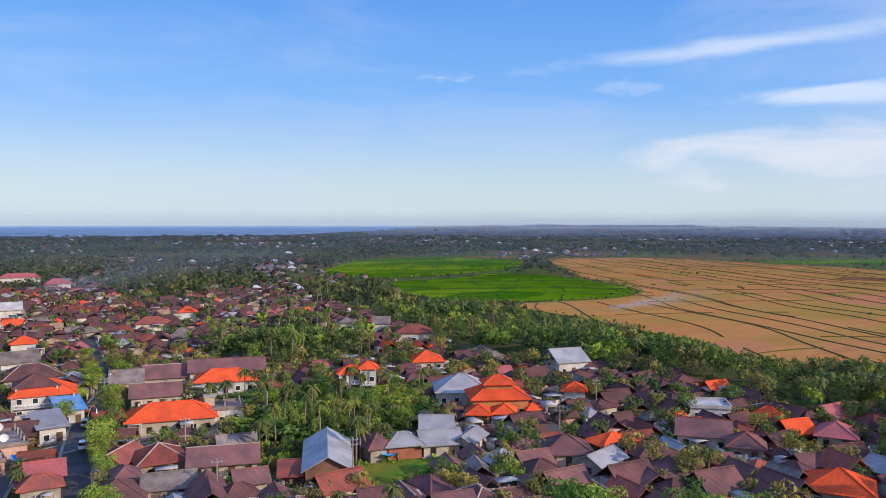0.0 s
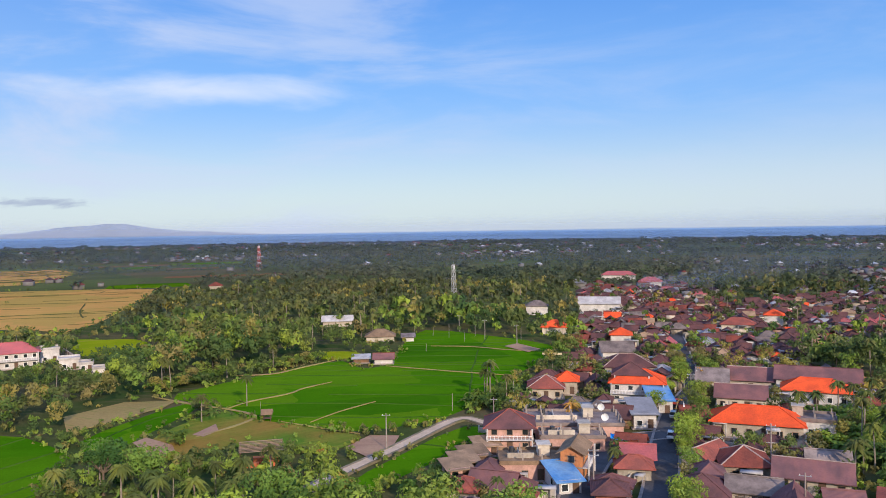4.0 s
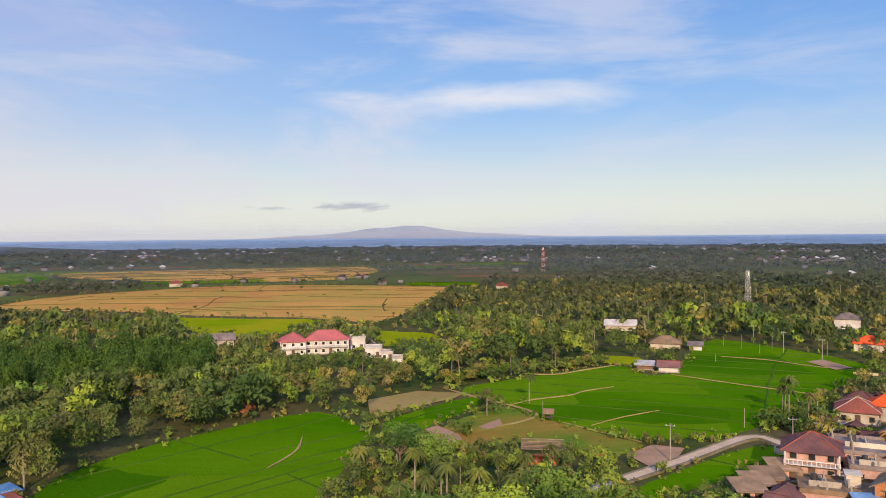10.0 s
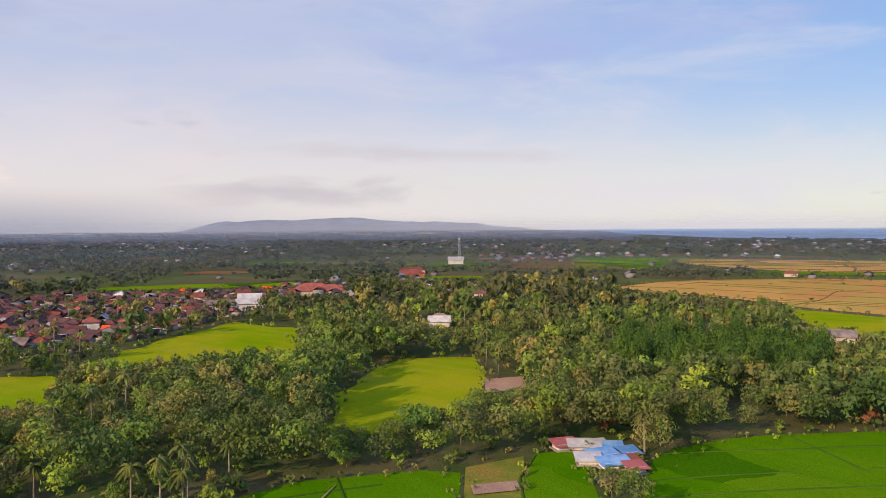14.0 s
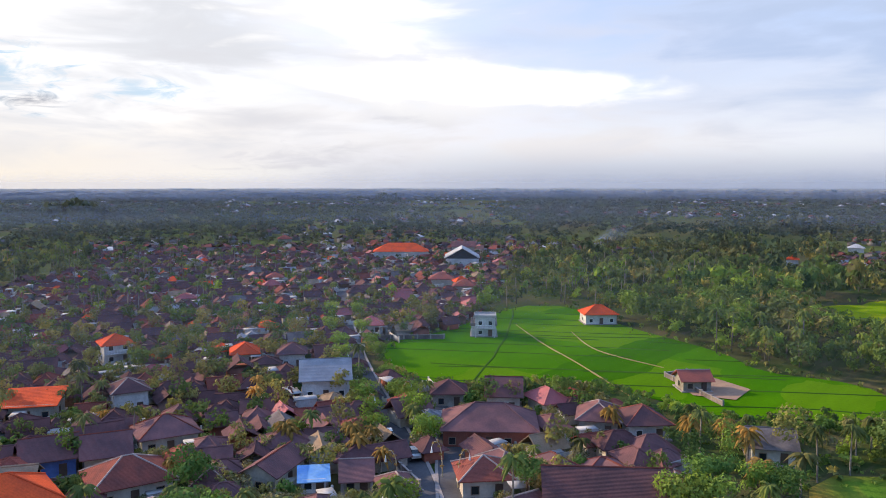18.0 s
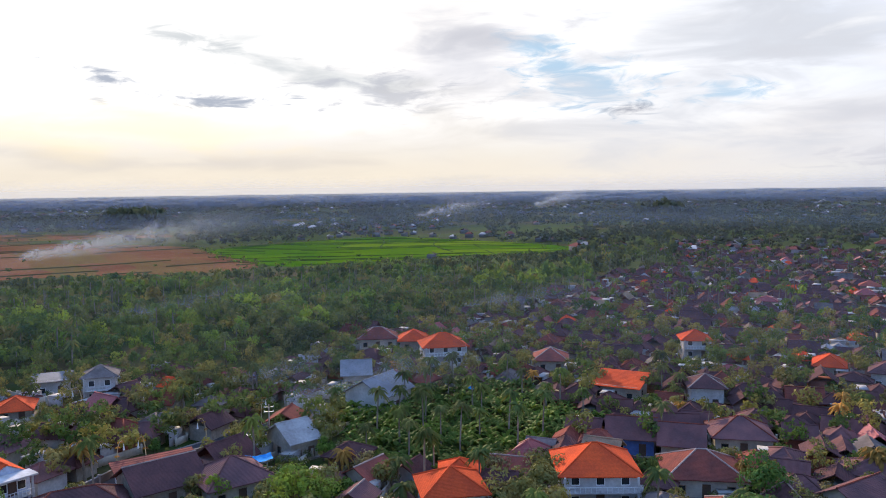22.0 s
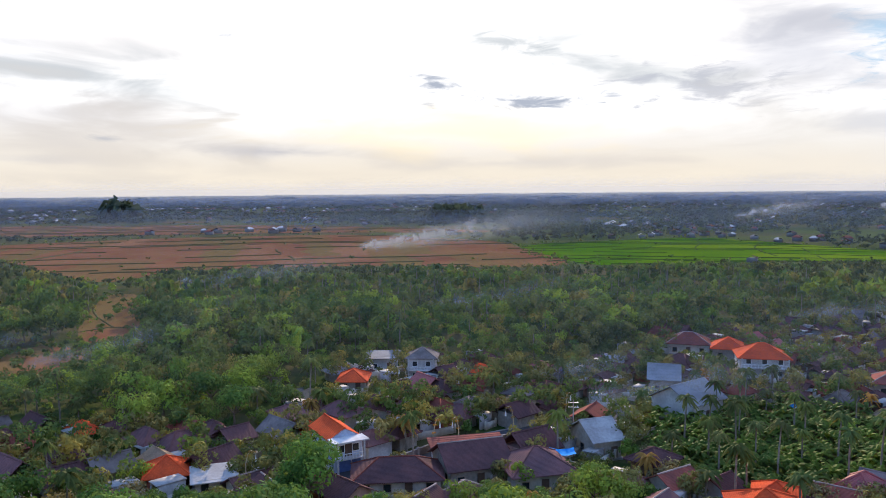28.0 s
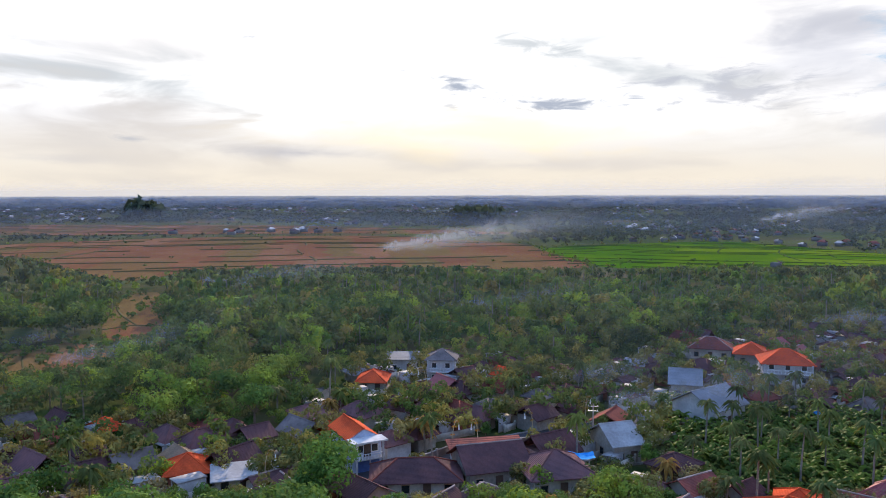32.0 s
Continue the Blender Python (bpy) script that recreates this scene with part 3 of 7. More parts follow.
def field(kind, *pts, along=None, crop=""):
    """One field: a thin sheet of crop with its bunds as ridges of their own."""
    global field_count
    field_count += 1
    poly = rounded(pts) if kind not in ("soil", "veg") else list(pts)
    if kind == "light":
        poly = ragged(pts)
    FIELDS.append((kind, poly))
    z = 0.05 + 0.005 * field_count if kind != "soil" else 0.31
    s = Shape()
    s.poly(*[(x, y, z) for x, y in poly])
    name = {"rice": "rice_field", "light": "rice_field", "gold": "rice_field", "brown": "stubble_field", "grass": "grass", "veg": "vegetable_plot", "soil": "bare_soil"}[kind]
    out_far = kind == "rice" and math.hypot(*pts[0]) > 380
    me = s.mesh(name, FIELD[crop or ("far_rice" if out_far else kind)])
    bm = bmesh.new()
    bm.from_mesh(me)
    bmesh.ops.triangulate(bm, faces=bm.faces)
    for fc in bm.faces:
        if fc.normal.z < 0:
            fc.normal_flip()
    bm.to_mesh(me)
    bm.free()
    ob = tagged(new(name, me), FIELD_WORD[kind], "field", kind="structure")
    if kind not in BUND or kind == "light":
        return ob
    cx, cy = sum(p[0] for p in poly) / len(poly), sum(p[1] for p in poly) / len(poly)
    far = math.hypot(cx, cy)
    # the longest edge gives the direction of the plots
    a, b = max(((pts[i], pts[(i + 1) % len(pts)]) for i in range(len(pts))), key=lambda e: math.dist(*e))
    turn = math.atan2(b[1] - a[1], b[0] - a[0])
    if along is not None:
        turn = radians(along)
    bund = Shape()
    rnd = random.Random(field_count)
    size = (11, 34) if far < 330 else ((17, 46) if far < 600 else (26, 80))
    wide = 0.26 if far < 330 else (0.4 if far < 600 else 0.8)
    tall = 0.16 if far < 330 else (0.35 if far < 600 else 0.9)
    if kind in ("brown", "gold"):
        size, tall = (size[0] * 1.5, size[1] * 1.5), tall * 0.7
    if out_far or crop == "tawny":
        size, wide, tall = ((15, 44), 0.42, 0.35) if out_far else ((17, 50), 0.36, 0.35)
    for k, (ang, gap) in enumerate(((turn, size[0]), (turn + math.pi / 2, size[1]))):
        dx, dy = math.cos(ang), math.sin(ang)
        off = -900.0
        while off < 900:
            off += gap * rnd.uniform(0.45, 1.6)
            ox, oy = cx - dy * off, cy + dx * off
            cuts = []
            for i in range(len(poly)):
                p, q = poly[i], poly[(i + 1) % len(poly)]
                ex, ey = q[0] - p[0], q[1] - p[1]
                den = dx * ey - dy * ex
                if abs(den) < 1e-9:
                    continue
                u = ((p[0] - ox) * ey - (p[1] - oy) * ex) / den
                w = ((p[0] - ox) * dy - (p[1] - oy) * dx) / den
                if 0 <= w < 1:
                    cuts.append(u)
            cuts.sort()
            for u0, u1 in zip(cuts[::2], cuts[1::2]):
                if k == 1 and rnd.random() < (0.35 if far < 330 else 0.3):
                    continue
                n = max(2, int((u1 - u0) / 14))
                bend = rnd.uniform(-6, 6) * (0.6 if far < 330 else 2.6)
                prev = None
                for j in range(n + 1):
                    t = j / n
                    u = u0 + (u1 - u0) * t
                    sh = bend * math.sin(t * math.pi) + (0.9 if far < 330 else 9.0) * noise.noise((u * (0.06 if far < 330 else 0.012), off * 0.01, 0))
                    px, py = ox + dx * u - dy * sh, oy + dy * u + dx * sh
                    row = ((px + dy * wide * 1.4, py - dx * wide * 1.4, z - 0.02), (px + dy * wide * 0.5, py - dx * wide * 0.5, z + tall), (px - dy * wide * 0.5, py + dx * wide * 0.5, z + tall), (px - dy * wide * 1.4, py + dx * wide * 1.4, z - 0.02))
                    if prev and (noise.noise((u * 0.05, off, 3)) < 0.3 if far < 330 else noise.noise((u * 0.018, off * 0.3, 1)) < ((0.3 if out_far or crop else 0.14) if k == 0 else 0.0)):
                        for q in range(3):
                            bund.poly(prev[q], row[q], row[q + 1], prev[q + 1])
                    prev = row
    if bund.f:
        part("bund", bund, BUND["terrace" if out_far else kind], ob, "low earth bunds between the plots")
    return ob


def path(width, *pts):
    """A trodden path on the bunds, of dry grass and earth."""
    line = smooth_line(pts)
    ob = new("path", ribbon(line, width / 2, 0.33, 0.2, True).mesh("path", PATH_EARTH))
    tagged(ob, "trodden dry-grass path along a paddy bund", "path", kind="structure")


def village(*pts):
    ZONES.append(list(pts))


def grove(*pts):
    GROVES.append(list(pts))


def palm_wood(*pts):
    WOODS.append(list(pts))


def low_growth(*pts):
    LOWS.append(list(pts))


def smooth_line(pts, per=6):
    out = []
    for i in range(len(pts) - 1):
        p0, p1, p2, p3 = (Vector(pts[max(0, min(len(pts) - 1, j))]) for j in (i - 1, i, i + 1, i + 2))
        for s in range(per):
            t = s / per
            out.append(0.5 * ((2 * p1) + (p2 - p0) * t + (2 * p0 - 5 * p1 + 4 * p2 - p3) * t * t + (3 * p1 - p0 - 3 * p2 + p3) * t ** 3))
    out.append(Vector(pts[-1]))
    return out


def ribbon(line, full, z, thick=0.0, taper=False):
    s = Shape()
    prev = None
    for i, p in enumerate(line):
        d = (line[min(i + 1, len(line) - 1)] - line[max(i - 1, 0)]).normalized()
        n = Vector((-d.y, d.x))
        half = full * (min(1.0, 0.15 + i / 5, 0.15 + (len(line) - 1 - i) / 5) * (0.8 + 0.4 * noise.noise((p.x * 0.3, p.y * 0.3, 0))) if taper else 1.0)
        row = ((*(p + n * half), z), (*(p - n * half), z))
        if prev:
            s.poly(prev[0], prev[1], row[1], row[0])
            if thick:
                for q in (0, 1):
                    lo = [(*prev[q][:2], z - thick), (*row[q][:2], z - thick)]
                    s.poly(prev[q], row[q], lo[1], lo[0])
        prev = row
    return s


def road(width, *pts, concrete=False):
    line = smooth_line(pts)
    ROADS.append((width / 2, line))
    name = "lane" if concrete else "road"
    n = len(ROADS)
    ob = new(name, ribbon(line, width / 2, 0.40 + 0.01 * n, 0.5).mesh(name, LANE if concrete else ASPHALT))
    tagged(ob, "narrow pale concrete lane through the paddies" if concrete else "worn asphalt village road between houses", "road", kind="structure")
    for side in (1, -1):
        edge = []
        for i, p in enumerate(line):
            d = (line[min(i + 1, len(line) - 1)] - line[max(i - 1, 0)]).normalized()
            edge.append(p + Vector((-d.y, d.x)) * side * (width / 2 + 0.32))
        part("verge", ribbon(edge, 0.3, 0.50 + 0.01 * n, 0.6), CONCRETE if not concrete else VERGE, ob, "raised kerb strip beside the road")


def edge_line(n):
    """Worn white line along one edge of a road."""
    half, line = ROADS[n]
    edge = []
    for i, p in enumerate(line):
        d = (line[min(i + 1, len(line) - 1)] - line[max(i - 1, 0)]).normalized()
        edge.append(p + Vector((-d.y, d.x)) * (half - 0.5))
    tagged(new("road_marking", ribbon(edge, 0.14, 0.40 + 0.01 * (n + 1) + 0.006).mesh("road_marking", WHITE_PAINT)), "worn white edge line on the asphalt", "road marking", kind="structure")


# ---------------------------------------------------------------- houses
BUSY = {}
LANDMARKS = {}


def claim(x, y, r):
    BUSY.setdefault((int(x // 20), int(y // 20)), []).append((x, y, r))


def free(x, y, r):
    i, j = int(x // 20), int(y // 20)
    for a in (i - 1, i, i + 1):
        for b in (j - 1, j, j + 1):
            for px, py, pr in BUSY.get((a, b), ()):
                if (px - x) ** 2 + (py - y) ** 2 < (pr + r) ** 2:
                    return False
    return True


def roof_shape(w, d, h, kind, over=0.8, pitch=0.55, thick=0.16):
    """Top and underside of a roof on walls w by d, eaves at h. Returns the shape and the ridge lines."""
    s = Shape()
    a, b = w / 2 + over, d / 2 + over
    z0 = h - over * pitch * 0.35

    def slab(*pts):
        s.poly(*pts)
        s.poly(*[(x, y, z - thick) for x, y, z in reversed(pts)])
        for p, q in zip(pts, pts[1:] + pts[:1]):
            s.poly(p, (p[0], p[1], p[2] - thick), (q[0], q[1], q[2] - thick), q)

    if kind == "flat":
        s.box(-a + 0.5, -b + 0.5, h - 0.05, a - 0.5, b - 0.5, h + 0.15)
        t = 0.22
        for x0, y0, x1, y1 in ((-a + 0.45, -b + 0.45, a - 0.45, -b + 0.45 + t), (-a + 0.45, b - 0.45 - t, a - 0.45, b - 0.45), (-a + 0.45, -b + 0.45, -a + 0.45 + t, b - 0.45), (a - 0.45 - t, -b + 0.45, a - 0.45, b - 0.45)):
            s.box(x0, y0, h - 0.1, x1, y1, h + 0.75)
        return s, []
    if kind == "shed":
        rise = 0.16 * (2 * b)
        slab((-a, -b, z0), (a, -b, z0), (a, b, z0 + rise), (-a, b, z0 + rise))
        return s, []
    if kind == "gable":
        rise = b * pitch
        slab((-a, -b, z0), (a, -b, z0), (a, 0, z0 + rise), (-a, 0, z0 + rise))
        slab((a, b, z0), (-a, b, z0), (-a, 0, z0 + rise), (a, 0, z0 + rise))
        return s, [((-a, 0, z0 + rise), (a, 0, z0 + rise))]
    # hipped
    if kind == "pyr":
        rise = min(a, b) * pitch * 1.15
        e, g = (Vector((0, 0, z0 + rise)),) * 2
    elif a >= b:
        rise = b * pitch
        e, g = Vector((-(a - b) - 0.01, 0, z0 + rise)), Vector((a - b + 0.01, 0, z0 + rise))
    else:
        rise = a * pitch
        e, g = Vector((0, -(b - a) - 0.01, z0 + rise)), Vector((0, b - a + 0.01, z0 + rise))
    c = [(-a, -b, z0), (a, -b, z0), (a, b, z0), (-a, b, z0)]
    e, g = tuple(e), tuple(g)
    if kind == "pyr":
        for i in range(4):
            slab(c[i], c[(i + 1) % 4], e)
        return s, [(p, e) for p in c]
    if a >= b:
        slab(c[0], c[1], g, e), slab(c[1], c[2], g), slab(c[2], c[3], e, g), slab(c[3], c[0], e)
        lines = [(c[0], e), (c[3], e), (c[1], g), (c[2], g), (e, g)]
    else:
        slab(c[0], c[1], e), slab(c[1], c[2], g, e), slab(c[2], c[3], g), slab(c[3], c[0], e, g)
        lines = [(c[0], e), (c[1], e), (c[2], g), (c[3], g), (e, g)]
    return s, lines


def window_meshes():
    fr = Shape()
    out, inn = [(-0.7, -0.75), (0.7, -0.75), (0.7, 0.75), (-0.7, 0.75)], [(-0.58, -0.63), (0.58, -0.63), (0.58, 0.63), (-0.58, 0.63)]
    fr.v = [(x, y, z) for y in (-0.09, 0.02) for ring in (out, inn) for x, z in ring]
    for i in range(4):
        j = (i + 1) % 4
        fr.f.extend([(i, j, 4 + j, 4 + i), (8 + j, 8 + i, 12 + i, 12 + j), (j, i, 8 + i, 8 + j), (4 + i, 4 + j, 12 + j, 12 + i)])
    pane = Shape().box(-0.58, -0.03, -0.63, 0.58, 0.01, 0.63)
    door = Shape().box(-0.55, -0.06, 0, 0.55, 0.02, 2.1)
    for x in (-0.64, 0.55):
        door.box(x, -0.1, 0, x + 0.09, 0.02, 2.19)
    door.box(-0.64, -0.1, 2.1, 0.64, 0.02, 2.19)
    return fr.mesh("window_frame", FRAME), pane.mesh("pane", GLASS), door.mesh("door", TIMBER), fr.mesh("window_frame", WHITE_PAINT)


WIN, PANE, DOOR, WIN_WHITE = window_meshes()


def add_window(root, x, y, z, turn, white=False):
    w = part("window", WIN_WHITE if white else WIN, None, root, at=pose(x, y, z, 0, 0, turn))
    part("pane", PANE, None, w, "dark glass pane")


def ridge_material(rc, i):
    """Many tile roofs have mortared, paler ridges."""
    if rc == "R" or rc == "M" and i in (0, 3):
        return PALE_RIDGE
    return ROOF["R" if rc == "M" and i == 1 else rc]


def ridge_caps(root, lines, mat):
    s = Shape()
    for p, q in lines:
        s.tube(p, q, 0.16, 0.16, 5)
    part("ridge_cap", s, mat, root)


def house(word, x, y, turn, w, d, h, roof, rc, wc, claim_it=True, sides=True):
    """A house with its walls, roof, ridge caps, windows and doors. The front is its local -y side."""
    near = math.hypot(x, y) < (330 if word != "villa" else 400)
    if claim_it and roof in ("hip", "pyr", "flat") and h > 3.9:
        d, h = min(d, 0.8 * w + 1.5), h * 0.88
    storeys = 2 if h > 5.6 else 1
    label = f"{'two-storey' if storeys == 2 else 'single-storey'} {WALL_WORD[wc]} {word.replace('_', ' ')} with {COLOUR_WORD[rc]} roof"
    root = thing(word, pose(x, y, height(x, y), 0, 0, turn), label, "hut" if word in ("hut", "shed") else "house", "village houses")
    if claim_it:
        hr, ha = math.hypot(x, y), math.degrees(math.atan2(-x, y)) % 360
        half = math.degrees(max(w, d) * 0.5 / hr) + 0.3
        for deg in range(int(ha - half) - 1, int(ha + half) + 2):
            LANDMARKS.setdefault(deg % 360, []).append((half, hr - d * 0.5, (0.15 if h > 5.6 else 0.45) * h, ha))
        n = max(1, round(max(w, d) / min(w, d)))
        for i in range(n):
            o = ((i + 0.5) / n - 0.5) * max(w, d)
            c, s_ = math.cos(radians(turn)), math.sin(radians(turn))
            claim(x + (o * c if w > d else -o * s_), y + (o * s_ if w > d else o * c), min(w, d) * 0.5 + 0.8)
    wall = Shape().box(-w / 2, -d / 2, -0.4, w / 2, d / 2, h)
    if roof == "gable":
        rise = (d / 2) * 0.55
        for sx in (-w / 2, w / 2):
            wall.poly((sx, -d / 2, h), (sx, d / 2, h), (sx, 0, h + rise))
    part("wall", wall, WALL["W" if wc == "K" else wc], root)
    if wc == "K":
        for sx in (-1, 1):
            part("gable_board", Shape().poly((sx * (w / 2 + 0.06), -d / 2 - 0.3, h - 0.6), (sx * (w / 2 + 0.06), d / 2 + 0.3, h - 0.6), (sx * (w / 2 + 0.06), 0, h + d * 0.275)), WALL["K"], root, "black boarded gable")
    if near:
        part("plinth", Shape().box(-w / 2 - 0.5, -d / 2 - 0.5, -0.5, w / 2 + 0.5, d / 2 + 0.5, 0.35), CONCRETE, root)
    kind = "hip" if roof == "hip2" else roof
    rs, lines = roof_shape(w, d, h, kind)
    part("roof", rs, ROOF[rc], root)
    if roof == "hip2":
        up, more = roof_shape(w * 0.5, d * 0.5, h + min(w, d) * 0.30, "hip")
        part("upper_wall", Shape().box(-w * 0.25, -d * 0.25, h, w * 0.25, d * 0.25, h + min(w, d) * 0.31), WALL[wc], root)
        part("upper_roof", up, ROOF[rc], root)
        lines = lines + more
    if lines and near:
        ridge_caps(root, lines, ridge_material(rc, int(abs(x * 7 + y)) % 5))
    if not near:
        return root
    if roof == "flat" and rc in "ZT" and h < 6:
        # unfinished columns, a stair head and a water tank on the roof slab
        col = Shape().box(-0.15, -0.15, h + 0.1, 0.15, 0.15, h + 1.7).mesh("column", CONCRETE)
        nx, ny = max(2, int(w / 3.5)), max(2, int(d / 4))
        for i in range(nx + 1):
            for j in range(ny + 1):
                if (i * 7 + j * 3 + int(w)) % 3:
                    part("column", col, None, root, at=pose((i / nx - 0.5) * (w - 1), (j / ny - 0.5) * (d - 1), 0))
        part("stair_head", Shape().box(w * 0.12, d * 0.05, h + 0.1, w * 0.12 + 2.4, d * 0.05 + 3.2, h + 2.3).box(w * 0.12 - 0.25, d * 0.05 - 0.25, h + 2.3, w * 0.12 + 2.65, d * 0.05 + 3.45, h + 2.45), WALL["C"], root)
        part("inner_wall", Shape().box(-w * 0.38, -d * 0.12, h + 0.1, w * 0.05, -d * 0.12 + 0.18, h + 1.2).box(-w * 0.2, -d * 0.12, h + 0.1, -w * 0.2 + 0.18, d * 0.4, h + 1.0), WALL["C"], root)
        part("water_tank", Shape().tube((-w * 0.3, d * 0.25, h + 0.1), (-w * 0.3, d * 0.25, h + 1.5), 0.6, 0.55, 10), ROOF["K"], root, "dark plastic water tank")
    for st in range(storeys):
        z = 1.6 + st * 3.1
        if z + 0.8 > h:
            continue
        n = max(2, int(w / 3.0)) if sides else 3
        for i in range(n):
            px = -w / 2 + w * (i + 0.5) / n
            if st == 0 and i == n // 2:
                part("door", DOOR, None, root, at=pose(px, -d / 2, 0.35))
            else:
                add_window(root, px, -d / 2, z, 0, wc == "W")
        for sx, tn in ((-w / 2, -90), (w / 2, 90)) if sides else ():
            m = max(1, int(d / 5))
            for i in range(m):
                add_window(root, sx, -d / 2 + d * (i + 0.5) / m, z, tn, wc == "W")
    if storeys == 2:
        part("floor_band", Shape().box(-w / 2 - 0.12, -d / 2 - 0.12, 3.05, w / 2 + 0.12, d / 2 + 0.12, 3.3), CONCRETE if wc != "W" else WALL["W"], root)
        bal = Shape().box(-w / 2, -d / 2 - 1.4, 3.06, w / 2, -d / 2 - 0.13, 3.22)
        part("balcony", bal, WALL["W"], root)
        rail = Shape().box(-w / 2, -d / 2 - 1.4, 4.05, w / 2, -d / 2 - 1.3, 4.15)
        for i in range(int(w / 0.8) + 1):
            px = -w / 2 + 0.05 + i * (w - 0.1) / int(w / 0.8)
            rail.box(px - 0.05, -d / 2 - 1.39, 3.22, px + 0.05, -d / 2 - 1.31, 4.05)
        part("balustrade", rail, WHITE_PAINT, root)
        for sx in (-w / 2 + 0.2, w / 2 - 0.2):
            part("post", Shape().box(sx - 0.15, -d / 2 - 1.4, 0, sx + 0.15, -d / 2 - 1.1, h - 0.1), WALL["W"], root)
    return root


# ---------------------------------------------------------------- the plan: fields, roads, village, known houses
field('rice', (-223, 111), (-228, 140), (-234, 188), (-210, 180), (-209, 192), (-257, 248), (-269, 274), (-194, 271), (-175, 248), (-160, 200), (-138, 151), (-144, 125), (-160, 117), (-173, 111), (-195, 116), along=38)
field('rice', (-118, 94), (-131, 143), (-124, 148), (-117, 137), (-113, 105), (-110, 93))
field('rice', (-175, -6), (-195, 13), (-211, 52), (-212, 66), (-180, 69), (-168, 59), (-141, 43), (-126, 25), (-141, -8))
field('rice', (-193, 75), (-210, 111), (-201, 112), (-181, 83), (-174, 75), (-179, 70))
field('rice', (-97, -77), (-132, -79), (-154, -44), (-135, -39), (-126, -37), (-108, -35), (-84, -69))
field('rice', (-166, -33), (-173, -23), (-150, -16), (-124, -11), (-116, -23))
field('veg', (-154, -43), (-165, -33), (-117, -23), (-111, -32), crop="grass")
field('soil', (-143, -39), (-148, -31), (-143, -29), (-138, -37))
field('light', (-179, -86), (-211, -99), (-254, -102), (-279, -101), (-283, -79), (-264, -66), (-229, -59), (-195, -63), (-175, -67), (-172, -82))
field('soil', (-244, -62), (-252, -51), (-234, -45), (-224, -56))
field('light', (-142, -263), (-183, -285), (-194, -257), (-213, -204), (-202, -191), (-171, -172), (-157, -177), (-159, -220), (-160, -237))
field('light', (-220, -208), (-273, -218), (-360, -228), (-344, -181), (-282, -149), (-254, -164), (-244, -183))
field('grass', (-67, -125), (-90, -128), (-103, -119), (-114, -99), (-101, -99), (-86, -97), (-69, -99), (-57, -116))
field('light', (-118, -330), (-173, -358), (-187, -333), (-184, -296), (-146, -270), (-116, -293))
field('rice', (46, -236), (27, -261), (3, -320), (-18, -322), (-34, -279), (-59, -236), (-63, -212), (-84, -202), (-87, -179), (-74, -170), (-42, -168), (-29, -184), (-13, -199), (23, -190), (36, -202), along=176)
field('soil', (-37, -204), (-47, -207), (-55, -193), (-49, -183), (-40, -186))
field('grass', (-49, -137), (-72, -136), (-83, -126), (-93, -120), (-77, -99), (-38, -102))
field('rice', (636, -308), (651, -482), (628, -524), (400, -529), (367, -474), (402, -418), (427, -325), (443, -260), (537, -264), along=233)
field('brown', (834, 186), (909, -13), (870, -221), (677, -316), (594, -290), (451, -264), (448, -209), (497, -149), (518, -59), (523, -7), (469, 21), (477, 39), (669, 113), (720, 161), along=262)
field('brown', (1373, 289), (1180, -178), (865, -404), (835, -354), (953, -143), (995, 210), along=258)
field('brown', (414, 25), (411, 8), (284, 7), (279, 26), (323, 29))
field('brown', (273, 54), (284, 33), (266, 23), (246, 22), (234, 36), (239, 48))
field('brown', (277, 57), (268, 23), (253, 26), (245, 36), (242, 50))
field('gold', (-622, -60), (-726, -10), (-792, 152), (-659, 328), (-576, 279), (-396, 155), (-447, 139), (-510, 62), (-558, 34), along=65)
field('gold', (-1193, -30), (-1139, 401), (-1022, 406), (-812, 286), (-824, 170), (-1007, 11))
field('light', (-497, 57), (-438, 136), (-386, 96), (-388, 60))
field('light', (-374, 144), (-351, 165), (-315, 148), (-322, 126))
field('rice', (-865, -116), (-1245, -167), (-1184, -44), (-1033, -7), (-895, -54))
field('rice', (-73, 646), (-7, 703), (20, 785), (87, 724), (127, 577), (100, 519), (23, 486), (-43, 519), along=5)
field('rice', (-155, 773), (-151, 1068), (13, 1116), (82, 979), (27, 804), (-67, 685), (-122, 710))
field('gold', (16, 472), (99, 516), (131, 577), (95, 748), (99, 1088), (258, 1136), (446, 852), (449, 748), (160, 265), (150, 286), (107, 273), (89, 338), (65, 399), along=-81, crop="tawny")
field('rice', (363, 1044), (658, 1150), (543, 948), (389, 962))
field('grass', (-23, 157), (-9, 165), (-7, 157), (-13, 145), (-20, 141))
field('soil', (-137.5, 112), (-141, 122.5), (-135.3, 127), (-126, 114.6), (-127.5, 110.3))
field('grass', (-183, 91), (-194, 114), (-178, 113), (-163, 117), (-150, 119), (-142, 122), (-137.6, 112), (-139, 103), (-150, 104), (-157, 97), (-160, 84), (-172, 80))
field('soil', (-179.2, 81.7), (-181, 86), (-170, 87), (-160.8, 83.5), (-161.5, 78.5))
field('soil', (-174.7, 94.6), (-179.8, 104), (-173.3, 101), (-171, 95.5))
field('soil', (-203.2, 251), (-203.8, 260.7), (-186.6, 254.2), (-186.3, 245.2))
field('light', (-238.5, 182.8), (-251, 195), (-243, 202), (-230.5, 194))
field('veg', (-201, 75), (-219, 81), (-224, 100), (-214, 111), (-208, 104))
